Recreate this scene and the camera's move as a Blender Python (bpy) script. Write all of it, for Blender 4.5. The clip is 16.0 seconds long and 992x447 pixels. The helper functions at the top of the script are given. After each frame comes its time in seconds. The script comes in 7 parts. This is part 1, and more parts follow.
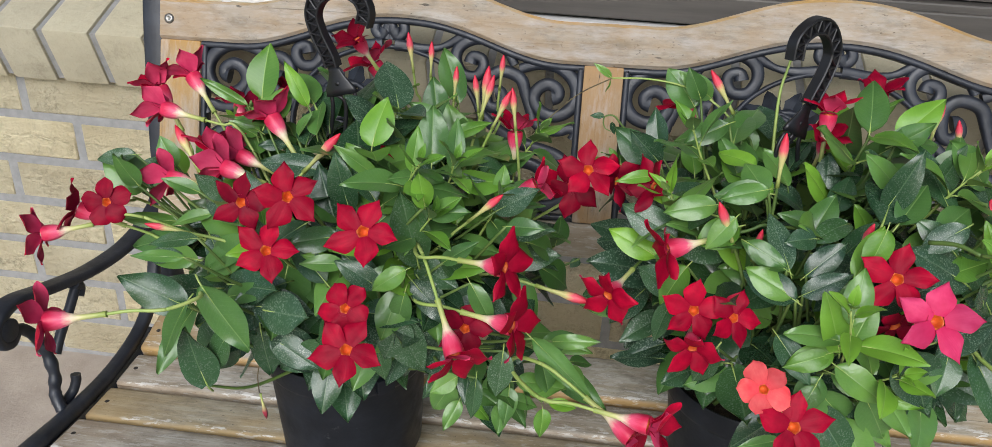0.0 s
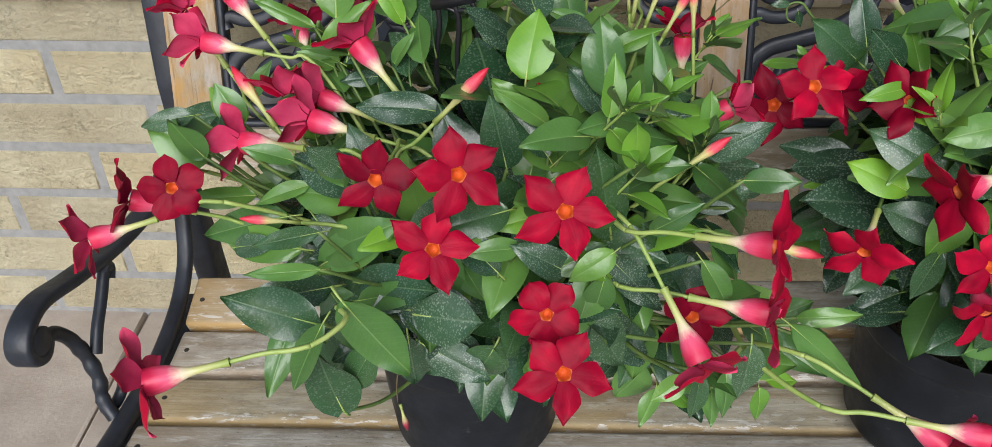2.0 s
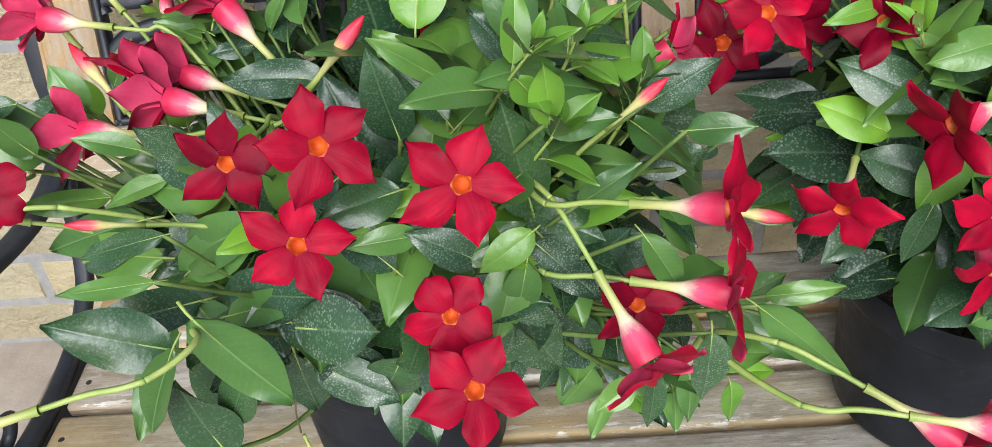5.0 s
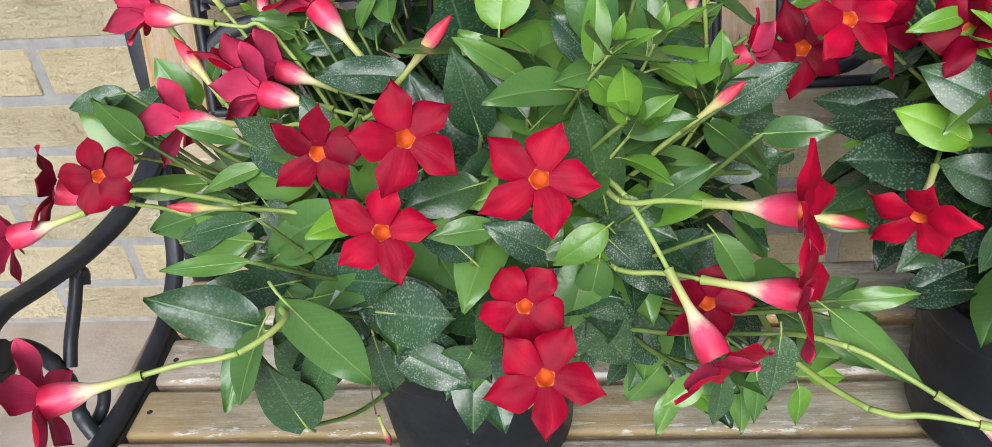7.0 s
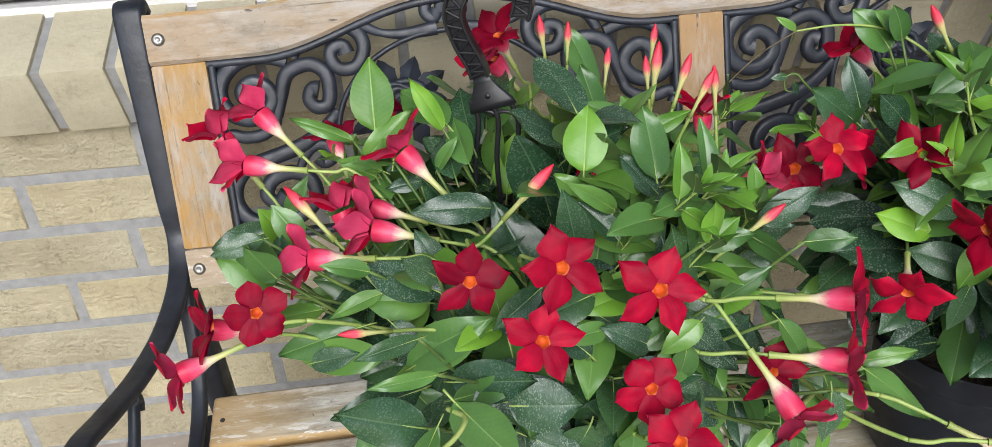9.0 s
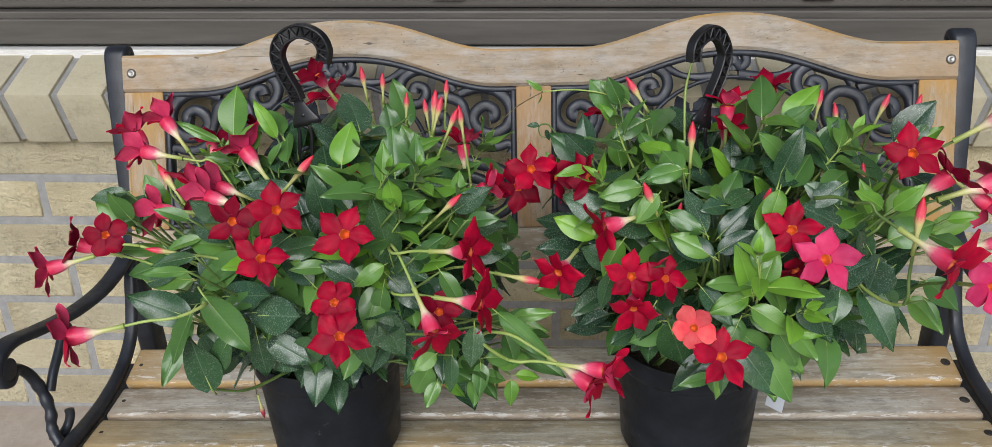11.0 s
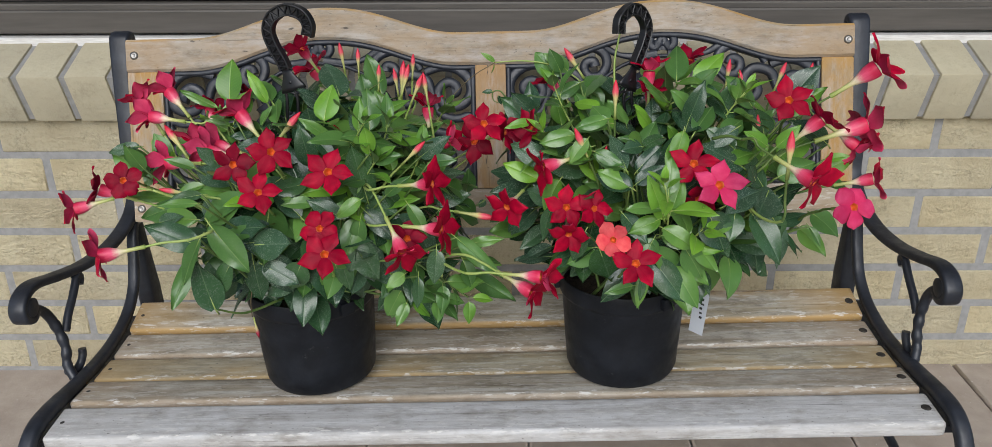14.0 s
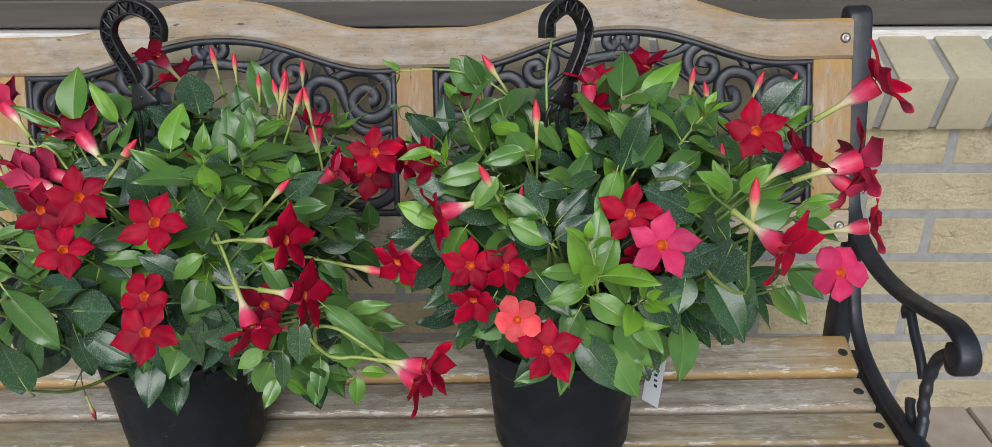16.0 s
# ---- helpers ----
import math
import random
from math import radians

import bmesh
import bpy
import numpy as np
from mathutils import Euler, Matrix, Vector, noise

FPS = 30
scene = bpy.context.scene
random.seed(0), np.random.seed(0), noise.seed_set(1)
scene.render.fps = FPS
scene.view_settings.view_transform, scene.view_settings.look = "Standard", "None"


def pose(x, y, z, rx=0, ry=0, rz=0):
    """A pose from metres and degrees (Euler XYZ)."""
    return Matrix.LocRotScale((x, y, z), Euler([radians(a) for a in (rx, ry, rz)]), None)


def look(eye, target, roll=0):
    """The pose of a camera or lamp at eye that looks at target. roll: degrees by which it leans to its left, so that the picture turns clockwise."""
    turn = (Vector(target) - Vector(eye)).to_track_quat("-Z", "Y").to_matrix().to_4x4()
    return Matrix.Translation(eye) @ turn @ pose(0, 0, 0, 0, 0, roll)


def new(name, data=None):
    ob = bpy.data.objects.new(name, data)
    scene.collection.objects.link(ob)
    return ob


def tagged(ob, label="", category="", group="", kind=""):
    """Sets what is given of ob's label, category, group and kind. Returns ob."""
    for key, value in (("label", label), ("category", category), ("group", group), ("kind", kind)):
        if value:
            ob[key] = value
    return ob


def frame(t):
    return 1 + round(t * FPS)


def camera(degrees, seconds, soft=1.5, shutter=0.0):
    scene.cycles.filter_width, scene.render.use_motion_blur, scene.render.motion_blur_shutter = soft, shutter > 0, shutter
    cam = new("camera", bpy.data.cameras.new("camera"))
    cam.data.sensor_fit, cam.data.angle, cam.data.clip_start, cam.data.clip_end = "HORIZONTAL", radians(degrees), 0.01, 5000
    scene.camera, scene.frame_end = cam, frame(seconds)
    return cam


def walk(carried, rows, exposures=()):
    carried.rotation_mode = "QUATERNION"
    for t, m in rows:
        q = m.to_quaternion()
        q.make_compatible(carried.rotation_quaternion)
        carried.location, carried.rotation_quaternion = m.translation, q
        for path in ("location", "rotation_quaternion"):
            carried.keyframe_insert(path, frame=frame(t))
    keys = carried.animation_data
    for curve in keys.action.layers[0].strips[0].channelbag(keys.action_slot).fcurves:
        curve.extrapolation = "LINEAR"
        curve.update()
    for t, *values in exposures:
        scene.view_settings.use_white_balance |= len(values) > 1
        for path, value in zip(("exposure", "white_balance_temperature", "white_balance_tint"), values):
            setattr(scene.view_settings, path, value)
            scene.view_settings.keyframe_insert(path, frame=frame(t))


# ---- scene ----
cam = camera(60.2, 16.0, soft=0.6)
PATH = [
    (0, (0.026, -0.902, 0.971), (-0.231, 0.857, 0.055), 0.9),
    (0.5, (-0.013, -0.908, 0.97), (-0.244, 0.852, 0.047), 1.3),
    (1, (-0.047, -0.887, 0.961), (-0.258, 0.854, -0.002), 1.6),
    (1.5, (-0.12, -0.776, 0.948), (-0.33, 0.86, -0.184), 0.8),
    (2, (-0.181, -0.721, 0.944), (-0.292, 0.876, -0.255), -2.3),
    (2.5, (-0.306, -0.726, 0.925), (-0.079, 0.858, -0.274), -4.5),
    (3, (-0.321, -0.719, 0.927), (0.037, 0.869, -0.236), -3.1),
    (3.2, (-0.29, -0.707, 0.922), (0.044, 0.873, -0.258), -2.9),
    (5.3, (-0.137, -0.637, 0.869), (-0.301, 0.948, -0.34), -7.0),
    (5.5, (-0.135, -0.643, 0.87), (-0.351, 0.938, -0.337), -7.6),
    (6, (-0.134, -0.652, 0.871), (-0.369, 0.928, -0.331), -7.5),
    (6.5, (-0.138, -0.651, 0.873), (-0.377, 0.933, -0.325), -7.3),
    (7, (-0.142, -0.654, 0.877), (-0.375, 0.935, -0.316), -7.2),
    (7.5, (-0.152, -0.668, 0.889), (-0.366, 0.933, -0.291), -7.1),
    (8, (-0.199, -0.69, 0.926), (-0.258, 0.939, -0.232), -5.9),
    (8.5, (-0.26, -0.707, 0.961), (-0.196, 0.937, -0.176), -5.0),
    (9, (-0.297, -0.735, 0.978), (-0.182, 0.952, -0.092), -4.6),
    (9.5, (-0.211, -0.839, 0.979), (-0.116, 0.946, 0.082), -1.1),
    (10, (-0.064, -0.959, 0.984), (-0.134, 0.847, 0.128), 0.3),
    (10.2, (-0.049, -0.977, 0.986), (-0.124, 0.835, 0.142), -1.0),
    (12.3, (0.111, -1.112, 0.978), (-0.01, 0.704, 0.149), -2.6),
    (12.5, (0.103, -1.125, 0.977), (-0.016, 0.692, 0.148), -2.5),
    (13, (0.07, -1.168, 0.986), (-0.016, 0.661, 0.183), -2.0),
    (13.5, (0.047, -1.206, 0.978), (-0.014, 0.626, 0.178), -1.9),
    (14, (0.044, -1.219, 0.976), (-0.006, 0.612, 0.173), -2.0),
    (14.5, (0.054, -1.195, 0.972), (0.006, 0.637, 0.172), -1.9),
    (15, (0.123, -1.103, 0.96), (0.078, 0.723, 0.145), -1.9),
    (15.5, (0.164, -1.049, 0.955), (0.102, 0.769, 0.123), -2.0),
    (16, (0.155, -0.979, 0.951), (0.081, 0.831, 0.104), -2.2),
]
EXPOSURE = [(0, 0.28), (1, 0.28), (1.5, 0.3), (2, 0.35), (2.5, 0.53), (3, 0.58), (5.5, 0.67), (7, 0.62), (8, 0.6), (8.5, 0.55), (9, 0.5), (9.5, 0.35), (10, 0.25), (12.5, 0.06), (14, 0.0), (15.5, 0.0), (16, 0.03)]
walk(cam, [(t, look(eye, target, roll)) for t, eye, target, roll in PATH], EXPOSURE)

# ---------------------------------------------------------------- world and light
world = bpy.data.worlds.new("sky")
scene.world = world
world.use_nodes = True
wn = world.node_tree
sky = wn.nodes.new("ShaderNodeTexSky")
sky.sky_type, sky.sun_disc = "NISHITA", False
sky.sun_elevation, sky.sun_rotation = radians(34), radians(183)
sky.dust_density, sky.air_density = 1.5, 1.0
wn.nodes["Background"].inputs["Strength"].default_value = 0.105
wn.links.new(sky.outputs["Color"], wn.nodes["Background"].inputs["Color"])
sun = new("sun", bpy.data.lights.new("sun", "SUN"))
sun.data.energy, sun.data.angle, sun.data.color = 2.8, radians(46), (0.95, 0.975, 1.0)
sun.matrix_world = look((-0.1, -2.3, 1.86), (0, 0, 0.3))


# ---------------------------------------------------------------- material helpers
def material(name, rough=0.6, metal=0.0, spec=0.5):
    m = bpy.data.materials.new(name)
    m.use_nodes = True
    b = m.node_tree.nodes["Principled BSDF"]
    b.inputs["Roughness"].default_value, b.inputs["Metallic"].default_value = rough, metal
    b.inputs["Specular IOR Level"].default_value = spec
    return m, m.node_tree, b


def add(nt, kind, **sets):
    n = nt.nodes.new("ShaderNode" + kind)
    for k, v in sets.items():
        n.inputs[k.replace("_", " ")].default_value = v
    return n


def ramp(nt, source, *stops):
    n = nt.nodes.new("ShaderNodeValToRGB")
    e = n.color_ramp.elements
    while len(e) < len(stops):
        e.new(0.5)
    for el, (p, c) in zip(e, stops):
        el.position = p
        el.color = (c, c, c, 1) if isinstance(c, (int, float)) else (*c, 1)
    nt.links.new(source, n.inputs["Fac"])
    return n.outputs["Color"]


def mix(nt, a, b, fac, blend="MIX"):
    n = nt.nodes.new("ShaderNodeMix")
    n.data_type, n.blend_type = "RGBA", blend
    for sock, v in ((n.inputs[0], fac), (n.inputs[6], a), (n.inputs[7], b)):
        if isinstance(v, bpy.types.NodeSocket):
            nt.links.new(v, sock)
        elif isinstance(v, (int, float)):
            sock.default_value = v
        else:
            sock.default_value = (*v, 1)
    return n.outputs[2]


def coords(nt, scale=(1, 1, 1), kind="Object", shift=True):
    """Object coordinates, stretched; shifted by each object's own random number."""
    tc = nt.nodes.new("ShaderNodeTexCoord")
    mp = nt.nodes.new("ShaderNodeMapping")
    mp.inputs["Scale"].default_value = scale
    nt.links.new(tc.outputs[kind], mp.inputs["Vector"])
    if shift:
        oi = nt.nodes.new("ShaderNodeObjectInfo")
        mul = nt.nodes.new("ShaderNodeMath")
        mul.operation = "MULTIPLY"
        mul.inputs[1].default_value = 37.0
        nt.links.new(oi.outputs["Random"], mul.inputs[0])
        nt.links.new(mul.outputs[0], mp.inputs["Location"])
    return mp.outputs["Vector"]


def noise_tex(nt, vec, scale, detail=4.0, rough=0.6):
    n = add(nt, "TexNoise", Scale=scale, Detail=detail, Roughness=rough)
    nt.links.new(vec, n.inputs["Vector"])
    return n.outputs["Fac"]


def bump(nt, bsdf, height, strength=0.3, distance=0.002):
    n = add(nt, "Bump", Strength=strength, Distance=distance)
    nt.links.new(height, n.inputs["Height"])
    nt.links.new(n.outputs["Normal"], bsdf.inputs["Normal"])


def random_of(nt):
    return nt.nodes.new("ShaderNodeObjectInfo").outputs["Random"]


# ---------------------------------------------------------------- materials
def brick_material(name, light, dark, rough_bump, grain, dirt):
    m, nt, b = material(name, 0.88, 0.0, 0.25)
    v = coords(nt)
    big = noise_tex(nt, v, 9, 3)
    fine = noise_tex(nt, v, 210, 5, 0.7)
    pits = noise_tex(nt, coords(nt, (1, 1, 1.35)), grain, 7, 0.8)
    grime = noise_tex(nt, v, 17, 6, 0.7)
    base = mix(nt, light, dark, ramp(nt, big, (0.35, 0.0), (0.7, 1.0)))
    base = mix(nt, base, dark, ramp(nt, pits, (0.5, 0.0), (0.68, 0.9)))
    base = mix(nt, base, (0.2, 0.165, 0.105), ramp(nt, fine, (0.62, 0.0), (0.78, 0.6)))
    both = nt.nodes.new("ShaderNodeMath")
    both.operation = "MULTIPLY"
    nt.links.new(ramp(nt, grime, (0.5, 0.0), (0.66, dirt)), both.inputs[0])
    nt.links.new(ramp(nt, noise_tex(nt, v, 130, 5, 0.75), (0.45, 0.0), (0.6, 1.0)), both.inputs[1])
    base = mix(nt, base, (0.11, 0.09, 0.06), both.outputs[0])
    tone = ramp(nt, random_of(nt), (0.0, (0.84, 0.84, 0.87)), (1.0, (1.06, 1.04, 1.0)))
    nt.links.new(mix(nt, base, tone, 1.0, "MULTIPLY"), b.inputs["Base Color"])
    lumps = noise_tex(nt, coords(nt, (1, 1, 1.6)), grain * 0.5, 3, 0.6)
    relief = nt.nodes.new("ShaderNodeMath")
    relief.operation = "MULTIPLY_ADD"
    nt.links.new(lumps, relief.inputs[0])
    relief.inputs[1].default_value = 1.1
    nt.links.new(pits, relief.inputs[2])
    bump(nt, b, relief.outputs[0], rough_bump, 0.007)
    return m


BRICK = brick_material("wirecut_brick", (0.69, 0.62, 0.43), (0.55, 0.47, 0.305), 1.0, 120, 0.5)
SILL_BRICK = brick_material("smooth_sill_brick", (0.5, 0.46, 0.335), (0.44, 0.395, 0.285), 0.35, 55, 0.25)

MORTAR, nt, b = material("grey_mortar", 0.95)
v = coords(nt, shift=False)
nt.links.new(ramp(nt, noise_tex(nt, v, 60, 6), (0.3, (0.21, 0.209, 0.208)), (0.7, (0.295, 0.292, 0.286))), b.inputs["Base Color"])
bump(nt, b, noise_tex(nt, v, 220, 4), 0.5, 0.002)

IRON, nt, b = material("black_painted_cast_iron", 0.4, 0.0, 0.5)
v = coords(nt, shift=False)
nt.links.new(ramp(nt, noise_tex(nt, v, 30, 5), (0.35, (0.011, 0.013, 0.0185)), (0.75, (0.027, 0.0315, 0.044))), b.inputs["Base Color"])
nt.links.new(ramp(nt, noise_tex(nt, v, 55, 4), (0.3, 0.36), (0.7, 0.58)), b.inputs["Roughness"])
bump(nt, b, noise_tex(nt, v, 120, 4), 0.3, 0.0015)

STEEL, nt, b = material("worn_steel_screw", 0.42, 0.9)
b.inputs["Base Color"].default_value = (0.26, 0.25, 0.235, 1)
BOLT, nt, b = material("tarnished_bolt", 0.65, 0.1)
nt.links.new(ramp(nt, noise_tex(nt, coords(nt), 200, 3), (0.3, (0.014, 0.012, 0.011)), (0.7, (0.05, 0.043, 0.036))), b.inputs["Base Color"])


def wood_material(name, grey, brown, orange, flakes, ends, lip_on=True, dark=0.55):
    """Weathered hardwood: grain along x, worn varnish left at the ends and edges, flakes of old pale paint."""
    m, nt, b = material(name, 0.72)
    grain = noise_tex(nt, coords(nt, (7, 120, 120)), 3.0, 7, 0.7)
    streak = noise_tex(nt, coords(nt, (2.2, 26, 26)), 3.0, 5, 0.65)
    patch = noise_tex(nt, coords(nt, (2.2, 6, 6)), 2.0, 4, 0.6)
    mottle = noise_tex(nt, coords(nt, (10, 26, 26)), 3.0, 6, 0.75)
    base = mix(nt, grey, brown, ramp(nt, streak, (0.4, 0.0), (0.62, 1.0)))
    base = mix(nt, base, (0.085, 0.072, 0.058), ramp(nt, grain, (0.52, 0.0), (0.78, 0.42)))
    base = mix(nt, base, (0.1, 0.09, 0.075), ramp(nt, mottle, (0.48, 0.0), (0.7, dark)))
    base = mix(nt, base, (0.58, 0.57, 0.55), ramp(nt, noise_tex(nt, coords(nt, (9, 70, 70)), 3.0, 6, 0.75), (0.56, 0.0), (0.8, 0.3)))
    base = mix(nt, base, orange, ramp(nt, patch, (0.52, 0.0), (0.7, ends)))
    smudge = noise_tex(nt, coords(nt, (5, 11, 11)), 3.0, 5, 0.65)
    base = mix(nt, base, (0.13, 0.105, 0.07), ramp(nt, smudge, (0.5, 0.0), (0.72, 0.6)))
    crack = noise_tex(nt, coords(nt, (1.4, 150, 150)), 2.0, 3, 0.5)
    base = mix(nt, base, (0.03, 0.024, 0.018), ramp(nt, crack, (0.67, 0.0), (0.73, 0.8)))
    specks = noise_tex(nt, coords(nt, (30, 60, 60)), 5.0, 3, 0.6)
    base = mix(nt, base, (0.04, 0.035, 0.03), ramp(nt, specks, (0.66, 0.0), (0.72, 0.7)))
    tc = nt.nodes.new("ShaderNodeTexCoord")
    sep = nt.nodes.new("ShaderNodeSeparateXYZ")
    nt.links.new(tc.outputs["Generated"], sep.inputs[0])
    far = nt.nodes.new("ShaderNodeMath")
    far.operation = "ABSOLUTE"
    off = nt.nodes.new("ShaderNodeMath")
    off.operation = "SUBTRACT"
    off.inputs[1].default_value = 0.5
    nt.links.new(sep.outputs["X"], off.inputs[0])
    nt.links.new(off.outputs[0], far.inputs[0])
    wob = nt.nodes.new("ShaderNodeMath")
    wob.operation = "MULTIPLY_ADD"
    wob.inputs[1].default_value = 0.12
    nt.links.new(patch, wob.inputs[0])
    nt.links.new(far.outputs[0], wob.inputs[2])
    base = mix(nt, base, orange, ramp(nt, wob.outputs[0], (0.44, 0.0), (0.556, ends)))
    lip = nt.nodes.new("ShaderNodeMath")
    lip.operation = "MULTIPLY_ADD"
    lip.inputs[1].default_value = 0.12
    nt.links.new(streak, lip.inputs[0])
    nt.links.new(sep.outputs["Y"], lip.inputs[2])
    if lip_on:
        base = mix(nt, base, orange, ramp(nt, lip.outputs[0], (0.07, ends * 1.1), (0.13, 0.0)))
    else:                                    # broad stains and bleached streaks of an upright board
        stain = noise_tex(nt, coords(nt, (5, 9, 9)), 2.4, 6, 0.7)
        base = mix(nt, base, orange, ramp(nt, stain, (0.4, 0.0), (0.62, ends)))
        base = mix(nt, base, (0.45, 0.42, 0.4), ramp(nt, noise_tex(nt, coords(nt, (3, 14, 14)), 3.0, 6, 0.7), (0.5, 0.0), (0.7, 0.6)))
        knot = noise_tex(nt, coords(nt, (16, 75, 75)), 2.0, 2, 0.5)
        base = mix(nt, base, (0.05, 0.04, 0.03), ramp(nt, knot, (0.72, 0.0), (0.76, 0.85)))
    fl = noise_tex(nt, coords(nt, (13, 52, 52)), 3.4, 6, 0.65)
    where = noise_tex(nt, coords(nt, (2.5, 20, 20)), 1.6, 2)
    fleck = nt.nodes.new("ShaderNodeMath")
    fleck.operation = "MULTIPLY"
    nt.links.new(ramp(nt, fl, (0.55, 0.0), (0.6, 1.0)), fleck.inputs[0])
    edge = ramp(nt, sep.outputs["Y"], (0.0, 0.3), (0.045, 1.0), (0.24, 0.3)) if lip_on else ramp(nt, sep.outputs["Y"], (0.0, 0.25), (1.0, 0.25))
    nt.links.new(mix(nt, (0, 0, 0), edge, ramp(nt, where, (0.38, 0.0), (0.46, flakes))), fleck.inputs[1])
    base = mix(nt, base, (0.68, 0.67, 0.64), fleck.outputs[0])
    nt.links.new(base, b.inputs["Base Color"])
    bump(nt, b, mix(nt, grain, fleck.outputs[0], 0.3), 0.4, 0.002)
    return m


SLAT_WOOD = wood_material("weathered_grey_slat", (0.47, 0.445, 0.39), (0.31, 0.265, 0.185), (0.40, 0.25, 0.09), 0.95, 0.8)
DULL_WOOD = wood_material("dull_grey_brown_slat", (0.45, 0.425, 0.375), (0.30, 0.255, 0.19), (0.34, 0.23, 0.13), 0.95, 0.3)
GOLD_WOOD = wood_material("golden_worn_slat", (0.42, 0.39, 0.31), (0.31, 0.26, 0.17), (0.40, 0.27, 0.11), 0.9, 0.6)
FRONT_WOOD = wood_material("bleached_front_slat", (0.54, 0.54, 0.545), (0.42, 0.41, 0.405), (0.42, 0.39, 0.34), 0.95, 0.1, True, 0.22)
RAIL_WOOD = wood_material("worn_varnished_rail", (0.345, 0.305, 0.255), (0.295, 0.245, 0.185), (0.34, 0.205, 0.085), 0.3, 0.4, False)

STILE_WOOD = wood_material("orange_varnished_stile", (0.32, 0.275, 0.215), (0.3, 0.22, 0.12), (0.37, 0.205, 0.055), 0.2, 0.9, False)

MIDDLE_WOOD = wood_material("brown_varnished_stile", (0.33, 0.275, 0.21), (0.3, 0.215, 0.125), (0.33, 0.19, 0.075), 0.15, 0.7, False)
EDGE_WOOD = wood_material("varnished_rail_edge", (0.36, 0.3, 0.21), (0.34, 0.25, 0.13), (0.42, 0.24, 0.07), 0.2, 0.9, False)

POT_BLACK, nt, b = material("dusty_black_plastic", 0.55, 0.0, 0.3)
v = coords(nt)
nt.links.new(ramp(nt, noise_tex(nt, v, 22, 6, 0.65), (0.45, (0.005, 0.0062, 0.009)), (0.8, (0.014, 0.017, 0.024))), b.inputs["Base Color"])
dust = noise_tex(nt, v, 75, 6, 0.75)
pot_base = b.inputs["Base Color"].links[0].from_socket
nt.links.new(mix(nt, pot_base, (0.12, 0.125, 0.13), ramp(nt, dust, (0.64, 0.0), (0.76, 0.5))), b.inputs["Base Color"])
nt.links.new(ramp(nt, noise_tex(nt, v, 40, 3), (0.3, 0.36), (0.7, 0.58)), b.inputs["Roughness"])
bump(nt, b, noise_tex(nt, v, 28, 4), 0.3, 0.003)
HANGER_BLACK, nt, b = material("black_plastic_hanger", 0.4)
b.inputs["Base Color"].default_value = (0.011, 0.011, 0.013, 1)
SOIL, nt, b = material("dark_potting_soil", 0.95)
v = coords(nt)
nt.links.new(ramp(nt, noise_tex(nt, v, 120, 6, 0.7), (0.35, (0.02, 0.014, 0.01)), (0.7, (0.1, 0.07, 0.045))), b.inputs["Base Color"])
bump(nt, b, noise_tex(nt, v, 120, 6, 0.7), 1.0, 0.006)


